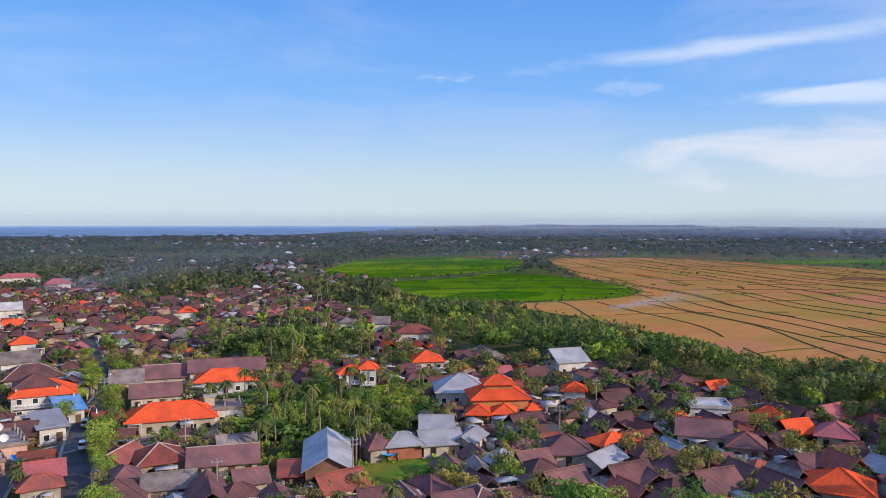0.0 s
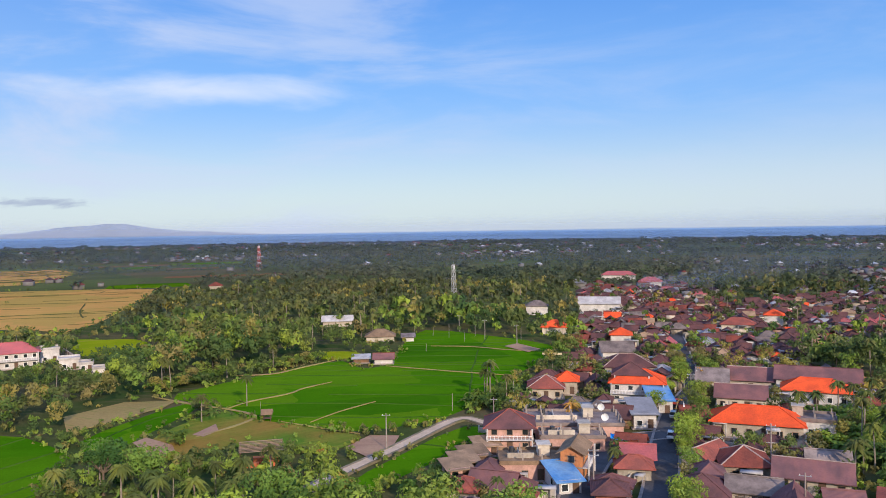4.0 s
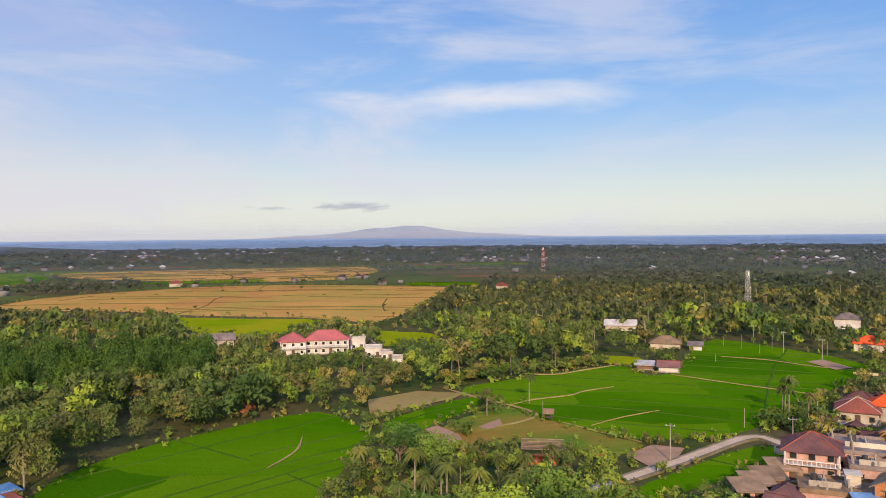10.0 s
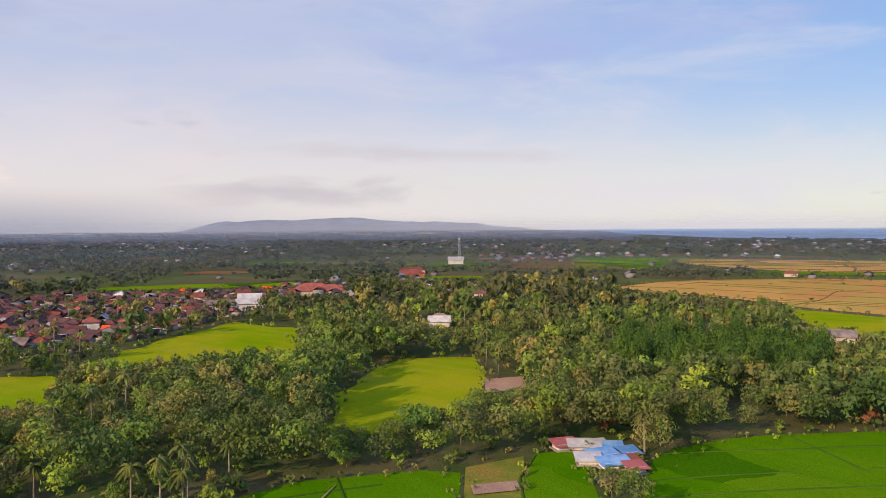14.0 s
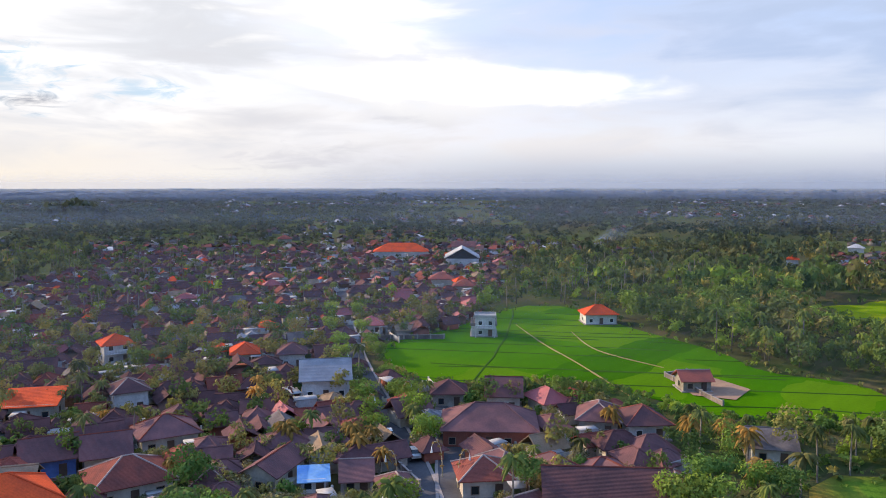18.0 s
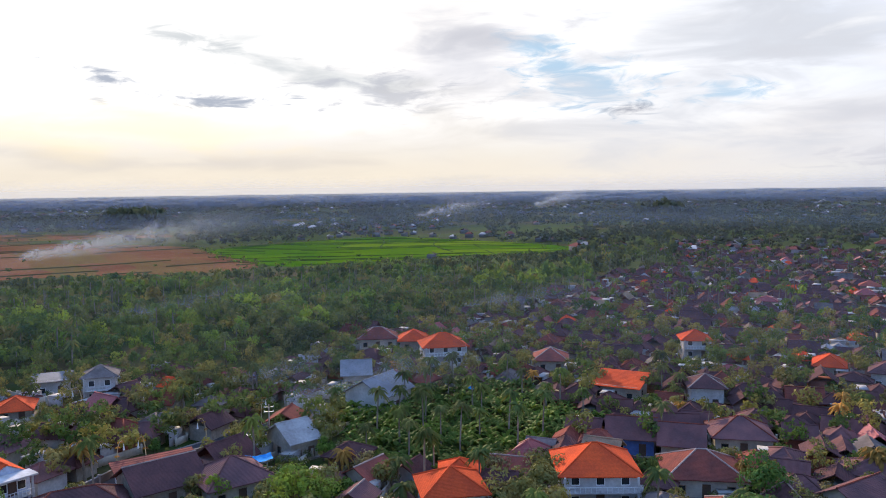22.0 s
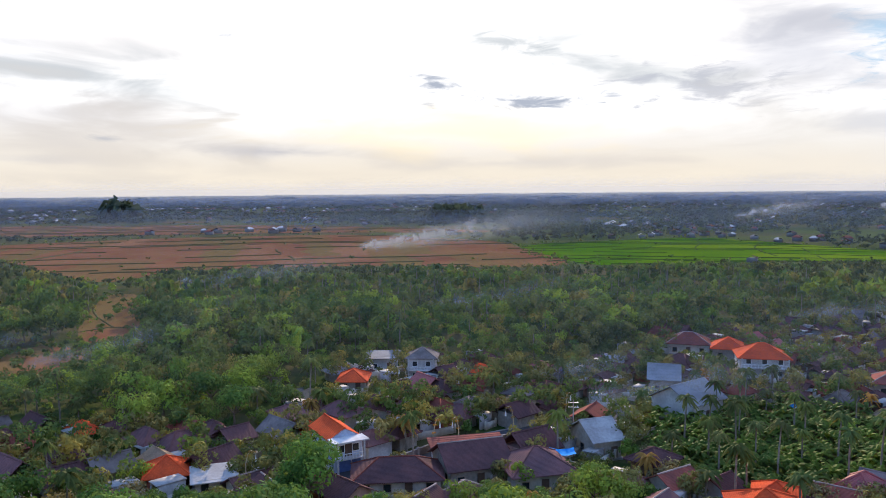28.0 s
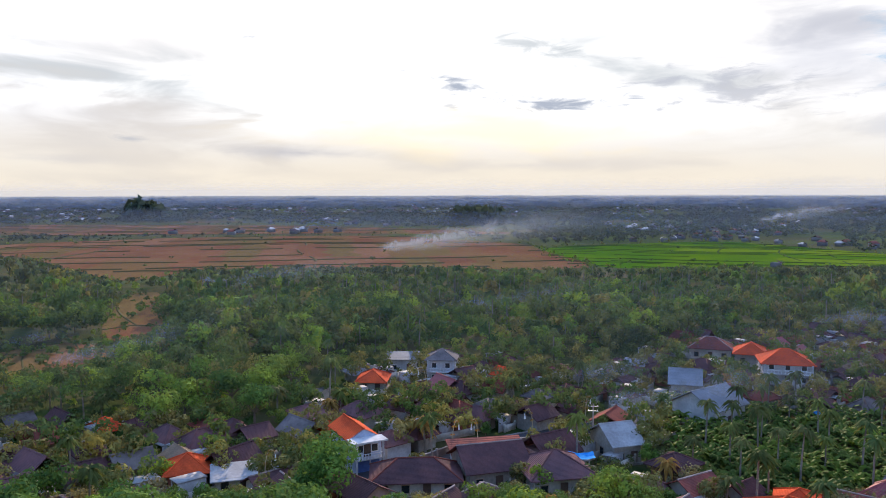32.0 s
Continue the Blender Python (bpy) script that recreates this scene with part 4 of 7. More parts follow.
road(6, (-57, 100), (-68, 128), (-81, 155), (-96, 190), (-108, 227), (-129, 262), (-157, 312), (-188, 364))
road(6, (-65, 94), (-79, 118), (-89, 140), (-92, 158), (-87, 168))
road(2.5, (-116, 80), (-122, 94), (-128, 119), (-135, 147), (-126, 149), (-119, 149), concrete=True)
road(5, (11, -100), (18, -128), (27, -155), (33, -172), (50, -223), (72, -301), (88, -365))
road(6, (130, -28), (136, -51), (140, -65), (143, -88), (147, -96))
road(5, (21, -175), (15, -154), (12, -130), (9, -107))
edge_line(3)
village((-397, 597), (-199, 460), (-141, 612), (-77, 451), (9, 279), (60, 256), (85, 200), (116, 202), (67, 115), (-73, 109))
village((-83, 87), (-115, 135), (-154, 203), (-173, 277), (-290, 443), (-373, 745), (-166, 387), (-45, 103))
village((-287, -751), (-449, -592), (-441, -443), (-540, -310), (-792, -247), (-688, -215), (-424, -243), (-296, -236), (-246, -227), (-215, -285), (-167, -438))
village((354, -600), (250, -862), (-19, -702), (7, -451), (15, -324), (23, -253), (47, -238), (40, -197), (23, -189), (-29, -166), (-28, -147), (-25, -97), (65, -105))
village((223, -47), (186, -105), (213, -162), (209, -217), (254, -381), (248, -714), (177, -772), (25, -117), (117, -24))
village((187, 49), (167, 3), (152, -20), (194, -32), (223, -50), (208, -91), (90, -48), (118, 31))
path(0.9, (-208, 189), (-194, 193), (-180, 197), (-163, 203))
path(0.9, (-228, 233), (-214, 242), (-197, 245), (-182, 251))
path(1.2, (-225, 109), (-205, 112), (-193, 115), (-184, 116), (-178.4, 114.8), (-174.5, 107), (-172.2, 94))
path(0.9, (-193, 115), (-196, 125), (-196, 138), (-199, 146), (-200, 158))
path(0.5, (-169, 116.5), (-157, 119), (-144, 122))
path(0.5, (-162.5, 121), (-166, 134), (-167.5, 148))
path(1.3, (-235, 144), (-227.5, 154), (-230, 170), (-232.5, 186))
path(0.8, (-201, 75), (-204, 90), (-209.5, 103), (-214, 112))
path(0.6, (-165, 38), (-175, 47), (-187, 52))
path(0.6, (3, -276), (-6, -243), (-15, -217), (-25, -184))
path(0.5, (-16, -264), (-22, -235), (-38, -214))
path(0.6, (-111, -64), (-123, -63), (-136, -64))
palm_wood((-108, 312), (-89, 386), (-47, 344), (-38, 271), (-66, 254), (-87, 263))
palm_wood((42, 353), (72, 307), (60, 256), (34, 280))
grove((-73, 205), (-57, 219), (-16, 233), (-9, 200), (-21, 166), (-38, 164), (-58, 180))
low_growth((-58, 180), (-38, 164), (-21, 166), (-23, 148), (-43, 145))
low_growth((-122, 41), (-172, 61), (-187, 80), (-183, 91), (-195, 116), (-172, 113), (-159, 116), (-144, 125), (-117, 95), (-112, 83), (-104, 68))
low_growth((-211, 46), (-204, 78), (-223, 111), (-196, 118), (-183, 91), (-181, 69), (-208, 63))
low_growth((-223, 111), (-234, 188), (-215, 183), (-251, 192), (-245, 151), (-231, 112))
low_growth((-136, 144), (-160, 200), (-175, 248), (-149, 200), (-127, 151))
low_growth((-76, -89), (-112, -98), (-137, -103), (-132, -79), (-97, -77), (-83, -72))
low_growth((-29, -184), (-42, -168), (-74, -170), (-87, -179), (-85, -148), (-51, -138), (-37, -146), (-28, -162))
grove((156, -106), (127, -142), (94, -131), (92, -112), (94, -98), (89, -88), (99, -82), (119, -85))
house('barn', -28.4, 151.7, 101, 20, 8.2, 4.2, 'gable', 'G', 'T')
house('lean_to_shed', -33.9, 145.2, 13, 4.2, 6, 3, 'shed', 'R', 'T')
house('village_hall', -72.1, 183.3, 22, 19.6, 10, 3.8, 'hip', 'O', 'C')
house('building', -68.8, 188.5, 20, 23.9, 8, 4.6, 'flat', 'Z', 'W')
house('house', -35.7, 227, 9, 6.3, 8, 7, 'hip', 'O', 'W')
house('house_tower', -30.1, 225, 8, 4.5, 6, 9, 'pyr', 'O', 'W')
house('temple_pavilion', 6.9, 203.4, 8, 14.3, 11, 5, 'hip2', 'O', 'O')
house('village_hall', -2.7, 216.9, 6, 14.3, 14, 4.5, 'hip', 'G', 'W')
house('house', 2, 192.8, 359, 5.2, 6, 3, 'hip', 'O', 'O')
house('house', 8.4, 194, 358, 5, 6, 3, 'hip', 'O', 'O')
house('house', 19.7, 161.7, 3, 9.6, 9, 3.2, 'hip', 'M', 'C')
house('house', 25.9, 154.8, 50, 9, 5.4, 3, 'gable', 'G', 'C')
house('house', -7, 167.2, 17, 8.2, 7, 3, 'gable', 'G', 'C')
house('house', -0.3, 168.9, 70, 9, 4.2, 3, 'gable', 'G', 'C')
house('house', -72.6, 226.5, 18, 16.8, 9, 4.5, 'hip', 'O', 'W')
house('house', -75.8, 237.9, 18, 21.8, 10, 4.8, 'gable', 'M', 'W')
house('house', -111, 196.7, 29, 14.4, 10, 7, 'hip', 'O', 'W')
house('house_tower', -113.1, 197.3, 30, 9.7, 8, 9, 'pyr', 'M', 'W')
house('house', -109.8, 137.2, 39, 10.2, 10, 6.5, 'hip', 'M', 'P')
house('building', -104.5, 154.3, 39, 22.3, 13, 4.6, 'flat', 'Z', 'P')
house('building', -97.9, 144.4, 40, 13.9, 6, 3.4, 'flat', 'Z', 'P')
house('building', -94.3, 124.5, 42, 12.4, 9, 4, 'flat', 'T', 'P')
house('thatched_house', -86.7, 128.9, 114, 8, 4.2, 6, 'gable', 'T', 'O')
house('shop_awning', -84.5, 121.5, 55, 4.3, 8, 3, 'shed', 'B', 'W')
house('row_house', -106.2, 117.6, 62, 4.4, 4.6, 2.6, 'shed', 'T', 'P')
house('row_house', -104.3, 113.2, 63, 4.4, 4.6, 2.6, 'shed', 'T', 'P')
house('row_house', -107.6, 122.2, 61, 4.8, 4.6, 2.6, 'shed', 'T', 'P')
house('row_house', -110.4, 129.4, 60, 4.5, 4.6, 2.6, 'shed', 'T', 'P')
house('house', -69.8, 151.2, 85, 9, 5.7, 3.2, 'gable', 'R', 'C')
house('house', -62.2, 151.4, 32, 8.7, 9, 3.4, 'hip', 'R', 'C')
house('house', -49.4, 152.2, 18, 12.6, 8, 3, 'gable', 'M', 'C')
house('house', -97.1, 174, 39, 5.4, 10, 4, 'shed', 'G', 'W')
house('house', -101.6, 190.9, 38, 5.5, 12, 4, 'shed', 'B', 'W')
house('house', -150.7, 251.6, 41, 11.2, 10, 4, 'gable', 'Z', 'W')
house('house', -132.7, 228.3, 40, 15.9, 11, 4.5, 'hip', 'M', 'C')
house('house', -15.2, 264, 13, 10, 9, 3.5, 'hip', 'O', 'C')
house('house', -134.4, 185.3, 36, 9.6, 9, 3.5, 'hip', 'R', 'C')
house('house_tower', -132.2, 192.9, 34, 5.9, 7, 5, 'pyr', 'O', 'C')
house('village_hall', -243.5, 388.7, 32, 22.8, 12, 5, 'gable', 'W', 'W')
house('house', -210.9, 298, 35, 11.3, 9, 4, 'hip', 'O', 'C')
house('house', -263.8, 355.8, 37, 11.9, 9, 6, 'hip', 'Z', 'W')
house('house', -61.3, 131.3, 25, 8.1, 8, 3, 'hip', 'M', 'C')
house('house', -54.5, 137.3, 22, 8.3, 6, 3, 'gable', 'Z', 'C')
house('house', -101.6, 224.7, 24, 8.3, 10, 3.5, 'gable', 'Z', 'C')
house('house', -93.4, 233.1, 22, 11.8, 10, 3.5, 'gable', 'M', 'C')
house('house', -85.9, 207.8, 22, 12.2, 9, 3.5, 'gable', 'M', 'C')
house('house', -24.6, 332.2, 4, 14.7, 10, 3.5, 'hip', 'R', 'C')
house('house', -58.4, 361.3, 9, 7.1, 9, 4, 'hip', 'Z', 'W')
house('house', -143.1, 385.8, 20, 8.3, 9, 6, 'hip', 'O', 'W')
house('house', 65.7, 139.5, 335, 10.2, 11, 4, 'hip', 'O', 'W')
house('house', 60.7, 200.8, 353, 9.8, 9, 4, 'flat', 'W', 'W')
house('village_hall', 31.3, 260.6, 23, 10.8, 12, 4.5, 'gable', 'G', 'W')
house('house', 28.5, 214.4, 352, 5.7, 8, 5, 'hip', 'O', 'W')
house('house', 82, 176.3, 335, 7.6, 9, 3.2, 'hip', 'P', 'C')
house('house', -8, 178.7, 3, 6.7, 8, 3, 'gable', 'G', 'C')
house('house', 52.3, 175.4, 343, 10.7, 9, 3.4, 'gable', 'M', 'C')
house('house', 58.6, 166.5, 341, 6.8, 8, 3.4, 'hip', 'M', 'C')
house('house', -42, 360.9, 7, 7.3, 9, 3.5, 'gable', 'Z', 'W')
house('house', -148.2, 355.3, 23, 14.5, 9, 4, 'hip', 'R', 'C')
house('house', -302.6, 557.8, 28, 17.1, 11, 6, 'hip', 'P', 'W')
house('house', -371.9, 626.7, 31, 30, 11, 5, 'hip', 'P', 'W')
house('house', -170, 287.9, 31, 8.3, 9, 5, 'hip', 'O', 'W')
house('villa', -318.4, 85.1, 75, 10.5, 12, 7, 'hip', 'P', 'W')
house('villa', -317.4, 99.4, 73, 18.1, 11, 7, 'hip', 'P', 'W')
house('villa', -319.4, 113.8, 70, 6.7, 10, 6, 'flat', 'W', 'W')
house('villa', -296.3, 112.3, 69, 6.7, 8, 4.5, 'flat', 'W', 'W')
house('villa', -287.5, 114.9, 68, 4.3, 6, 3, 'flat', 'W', 'W')
house('villa', -280, 116.2, 67, 3.8, 5, 1.8, 'flat', 'W', 'W')
house('house', -315.4, 253.5, 51, 14.9, 8, 3, 'gable', 'W', 'C')
house('house', -598.8, 349.4, 60, 10.7, 9, 4, 'hip', 'R', 'C')
house('house', -804.7, 98.3, 83, 12, 8, 3.4, 'hip', 'R', 'C')
house('house', -361.9, 61.6, 80, 14.8, 8, 3, 'gable', 'Z', 'C')
house('stall', -172.9, -25.2, 125, 4.7, 3.2, 1.5, 'shed', 'P', 'W')
house('stall', -173.3, -21.9, 105, 4.2, 3.0, 1.5, 'shed', 'W', 'W')
house('stall', -174.2, -18.2, 118, 3.4, 3.0, 1.5, 'shed', 'W', 'W')
house('stall', -173.4, -14.7, 102, 3.1, 3.0, 1.5, 'shed', 'B', 'W')
house('stall', -170.6, -11.1, 123, 2.9, 2.8, 1.5, 'shed', 'B', 'W')
house('stall', -163.3, -18.9, 105, 4.2, 2.8, 1.5, 'shed', 'W', 'W')
house('stall', -167.1, -16.4, 127, 5.5, 3.0, 1.5, 'shed', 'B', 'W')
house('stall', -162.1, -13.5, 118, 5.5, 2.8, 1.5, 'shed', 'B', 'W')
house('stall', -163.8, -10.7, 118, 3.4, 3.0, 1.5, 'shed', 'R', 'W')
house('stall', -160.3, -9.1, 120, 3.1, 2.6, 1.5, 'shed', 'P', 'W')
house('house', -377.3, -118.4, 107, 11.7, 8, 3.4, 'hip', 'T', 'C')
house('house', -555.7, -279.2, 117, 23.4, 9, 3.5, 'hip', 'R', 'C')
house('house', -773.8, -273.2, 109, 26.7, 11, 5, 'hip', 'R', 'C')
house('house', -527.8, -136.1, 104, 10.9, 8, 3.4, 'hip', 'M', 'C')
house('house', -455, -275.3, 121, 14.5, 10, 3.5, 'gable', 'W', 'W')
house('house', -231.8, -269.1, 139, 11, 10, 4.5, 'hip', 'O', 'W')
house('house', -241.9, -267.1, 138, 5.9, 9, 3.5, 'hip', 'P', 'W')
house('house', -230.9, -357.5, 147, 14.4, 10, 4, 'hip', 'R', 'C')
house('house', -309, -274.2, 132, 6.9, 8, 6, 'hip', 'R', 'W')
house('house', -419.1, -255.8, 121, 11.5, 9, 4, 'gable', 'W', 'W')
house('village_hall', -523.7, -259.1, 116, 38.7, 14, 4, 'hip', 'R', 'C')
house('village_hall', -718.3, -254.8, 110, 25.7, 14, 5, 'hip', 'R', 'R')
house('hut', -100.7, -139.6, 144, 3.4, 5, 1.8, 'gable', 'P', 'R')
house('hut', -72.2, -141, 153, 3.4, 5, 1.8, 'gable', 'T', 'R')
house('house', -366.7, -115.4, 107, 9.9, 8, 3.4, 'gable', 'W', 'C')
house('village_hall', -985.8, -286.9, 106, 19.7, 14, 6, 'gable', 'W', 'W')
house('house', -203.6, -260.5, 142, 10.5, 10, 3, 'gable', 'Z', 'C')
house('house', 12.9, -255.8, 183, 6.5, 10, 7.5, 'flat', 'W', 'W')
house('house', 13.5, -258.3, 183, 8.1, 11, 3.8, 'flat', 'Z', 'W')
house('house', -26.6, -283.7, 190, 11.1, 9, 4.5, 'hip', 'O', 'W')
house('house', -41.2, -192.6, 188, 6.7, 6, 3, 'gable', 'R', 'C')
house('village_hall', 47.2, -179.2, 195, 10.8, 12, 5, 'gable', 'G', 'W')
house('house', 51.3, -255.9, 191, 7.3, 9, 4, 'hip', 'P', 'W')
house('school_building', 6.7, -149.7, 183, 17.5, 12, 4.4, 'hip', 'M', 'R')
house('school_building', 4.4, -172.5, 181, 7, 10, 4, 'gable', 'M', 'C')
house('school_building', 17, -173.7, 186, 7, 10, 4, 'hip', 'M', 'C')
house('house', -15.3, -158.1, 174, 7.6, 10, 3.6, 'hip', 'M', 'C')
house('house', -23.6, -156, 191, 8.1, 9, 3.6, 'hip', 'M', 'W')
house('house', -44.8, -144.2, 173, 7.2, 8, 3.4, 'gable', 'Z', 'C')
house('house', 6.5, -124, 193, 7.8, 11, 4, 'hip', 'R', 'C')
house('house', -12.7, -117.7, 182, 18.4, 10, 4, 'gable', 'M', 'C')
house('house', 34.1, -121.1, 196, 3.8, 4, 2.6, 'shed', 'B', 'W')
house('house', 27.3, -122.8, 193, 4.3, 7, 2.8, 'gable', 'M', 'C')
house('house', 41.3, -122.9, 259, 10, 5.8, 3.6, 'gable', 'M', 'C')
house('village_hall', 39.5, -489.2, 275, 24, 20.5, 5, 'gable', 'W', 'K')
house('village_hall', 85.8, -535, 189, 36.7, 18, 5, 'hip', 'O', 'W')
house('house', 41.6, -385.5, 186, 11.5, 10, 4, 'hip', 'R', 'C')
house('house', 28, -360.2, 184, 9.6, 9, 4, 'hip', 'R', 'C')
house('house', 44.9, -570, 185, 17, 12, 5, 'gable', 'M', 'C')
house('house', 63.6, -206, 197, 6.8, 9, 5, 'hip', 'M', 'W')
house('house', 203.3, -642.5, 198, 11.3, 10, 5, 'hip', 'R', 'C')
house('house', 126.6, -382.5, 198, 7.5, 9, 4, 'hip', 'R', 'C')
house('house', 78.2, -208.9, 201, 6.8, 9, 3.6, 'hip', 'O', 'C')
house('house', -164.5, -498.9, 162, 6.9, 9, 5, 'hip', 'O', 'W')
house('house', -224.6, -349.7, 147, 14.8, 11, 5, 'hip', 'R', 'C')
house('house', -244.7, -604.9, 158, 10.5, 9, 4, 'hip', 'W', 'W')
house('house', 162.6, -149.9, 237, 11.8, 10, 6.5, 'hip', 'O', 'W')
house('house', 114.9, -206.1, 219, 7.5, 9, 6.5, 'hip', 'O', 'W')
house('house', 73.5, -100.7, 226, 11.6, 11, 6.5, 'hip', 'O', 'W')
house('house', 105.1, -154, 199, 10.6, 9, 3.8, 'shed', 'O', 'C')
house('house', 87.1, -160.9, 218, 7, 9, 6, 'hip', 'M', 'W')
house('house', 135, -164.8, 219, 8.3, 9, 3.6, 'hip', 'R', 'C')
house('house', 183.3, -156.7, 229, 8.4, 9, 3.6, 'hip', 'O', 'C')
house('house', 91, -87.3, 226, 5.7, 9, 4, 'hip', 'O', 'C')
house('house', 67.9, -138.9, 216, 10.1, 9, 3.6, 'hip', 'M', 'C')
house('house', 82.3, -124.5, 213, 8.1, 9, 3.6, 'gable', 'M', 'B')
house('house', 73.4, -127.4, 210, 7.1, 9, 3.6, 'gable', 'M', 'C')
house('house', 63.3, -116, 219, 11.5, 10, 3.6, 'hip', 'R', 'C')
house('village_hall', 138.8, -107.8, 287, 11, 10.5, 4.5, 'gable', 'G', 'W')
house('house', 84.5, -79.2, 237, 8.9, 10, 5.7, 'hip', 'O', 'W')
house('house', 125.5, -76.6, 269, 5.5, 9, 4, 'gable', 'W', 'C')
house('house', 194, -150.8, 232, 11.6, 9, 3.6, 'hip', 'R', 'C')
house('house', 122.6, -49.9, 268, 10.6, 10, 3.6, 'gable', 'M', 'C')
house('house', 116, -59.1, 263, 10.3, 12, 4, 'hip', 'M', 'C')
house('house', 158.9, -116.4, 234, 6.5, 9, 4, 'gable', 'G', 'C')
house('house', 193, -65, 245, 7.0, 6, 7.2, 'pyr', 'Z', 'W')
house('shed', 207, -58, 250, 8, 5, 4, 'shed', 'G', 'W')
house('house', 190, -45.5, 248, 6.6, 8, 3, 'hip', 'O', 'C')
house('house', 137.5, -0.2, 268, 6.2, 6.6, 3.2, 'pyr', 'O', 'R')
house('house', 132.6, -7.6, 268, 6.2, 4.6, 2.8, 'shed', 'W', 'C')
house('long_house', 130.5, -52.5, 262, 12.6, 5, 3.0, 'shed', 'R', 'W')
house('house', 122.5, -36.5, 255, 14, 8, 3.0, 'hip', 'M', 'C')
house('farmhouse', -258, 231.5, 47, 12.2, 9, 2.6, 'hip', 'T', 'C')
house('shed', -247.5, 238.5, 47, 5, 5, 2.2, 'shed', 'Z', 'W')
house('hut', -213.5, 193, 46, 6.6, 5, 2.2, 'gable', 'M', 'W')
house('hut', -221.5, 189, 48, 5.6, 4.4, 2.0, 'shed', 'W', 'T')
grove((-143.8, 157), (-137, 159), (-140.5, 180), (-148, 190), (-151, 177))
grove((-237, 147), (-230, 156), (-236, 184), (-243, 182))
grove((-227, 112), (-238, 112), (-239, 141), (-231, 141))
grove((-189, 103), (-184, 101), (-182, 107), (-188, 108))
grove((-194, 117), (-189, 117), (-189, 122), (-194, 122))
grove((-174, 88), (-167, 84), (-165, 88), (-172, 91))


def row_villa(x, y, turn):
    """Narrow two-storey house: the gable's ridge runs away from the street, with a balcony over a blue shop front."""
    w, d, h = 5.4, 11.5, 6.2
    root = thing("row_villa", pose(x, y, 0, 0, 0, turn), "narrow two-storey white house with red-orange gable roof and balcony", "house", "village houses")
    wall = Shape().box(-w / 2, -d / 2, -0.4, w / 2, d / 2, h)
    for sy in (-d / 2 + 1.6, d / 2):
        wall.poly((-w / 2, sy, h), (w / 2, sy, h), (0, sy, h + 1.5))
    part("wall", wall, PALE_BLUE, root, "pale blue-white plastered wall")
    roof = Shape()
    for sx in (-1, 1):
        e, t = (sx * (w / 2 + 0.5), h - 0.25), (0.0, h + 1.6)
        a, b = -d / 2 + 1.5, d / 2 + 0.4
        up = [(e[0], a, e[1]), (e[0], b, e[1]), (t[0], b, t[1]), (t[0], a, t[1])]
        roof.poly(*(up if sx < 0 else up[::-1]))
        roof.poly(*[(p[0], p[1], p[2] - 0.18) for p in (up[::-1] if sx < 0 else up)])
        roof.poly(up[0], up[1], (up[1][0], up[1][1], up[1][2] - 0.18), (up[0][0], up[0][1], up[0][2] - 0.18))
    part("roof", roof, ROOF["O"], root)
    part("ridge_cap", Shape().tube((0, -d / 2 + 1.4, h + 1.62), (0, d / 2 + 0.4, h + 1.62), 0.17, 0.17, 6), ROOF["O"], root)
    part("porch_roof", Shape().box(-w / 2 - 0.6, -d / 2 - 1.8, h - 0.15, w / 2 + 0.6, -d / 2 + 1.5, h + 0.1), WALL["W"], root, "flat white balcony roof")
    part("balcony", Shape().box(-w / 2, -d / 2 - 1.5, 2.95, w / 2, -d / 2, 3.15), WALL["W"], root)
    rail = Shape().box(-w / 2, -d / 2 - 1.5, 4.0, w / 2, -d / 2 - 1.4, 4.1)
    for i in range(10):
        px = -w / 2 + 0.06 + i * (w - 0.12) / 9
        rail.box(px - 0.05, -d / 2 - 1.49, 3.15, px + 0.05, -d / 2 - 1.41, 4.0)
    part("balustrade", rail, WHITE_PAINT, root)
    for px in (-w / 2 + 0.2, w / 2 - 0.2):
        part("post", Shape().box(px - 0.16, -d / 2 - 1.5, 0, px + 0.16, -d / 2 - 1.2, h - 0.15), WALL["W"], root)
    part("shutter", Shape().box(-w / 2 + 0.5, -d / 2 - 0.06, 0.1, 0.4, -d / 2, 2.6), WALL["B"], root, "blue roller shutter")
    part("shutter", Shape().box(0.7, -d / 2 - 0.06, 0.1, w / 2 - 0.4, -d / 2, 2.6), WALL["B"], root, "blue roller shutter")
    for px in (-1.4, 1.4):
        add_window(root, px, -d / 2, 4.6, 0, True)
    part("door", DOOR, None, root, at=pose(0, -d / 2, 3.15))
    for py in (-3, 1, 4):
        add_window(root, -w / 2, py, 4.5, -90, True)
        add_window(root, w / 2, py, 4.5, 90, True)
    claim(x, y, 4.5)
    claim(x + 3.5, y, 3.5)
    claim(x - 3.5, y, 3.5)
    for deg in range(244, 262):
        LANDMARKS.setdefault(deg, []).append((2.6, 132.0, 1.0, 256.9))


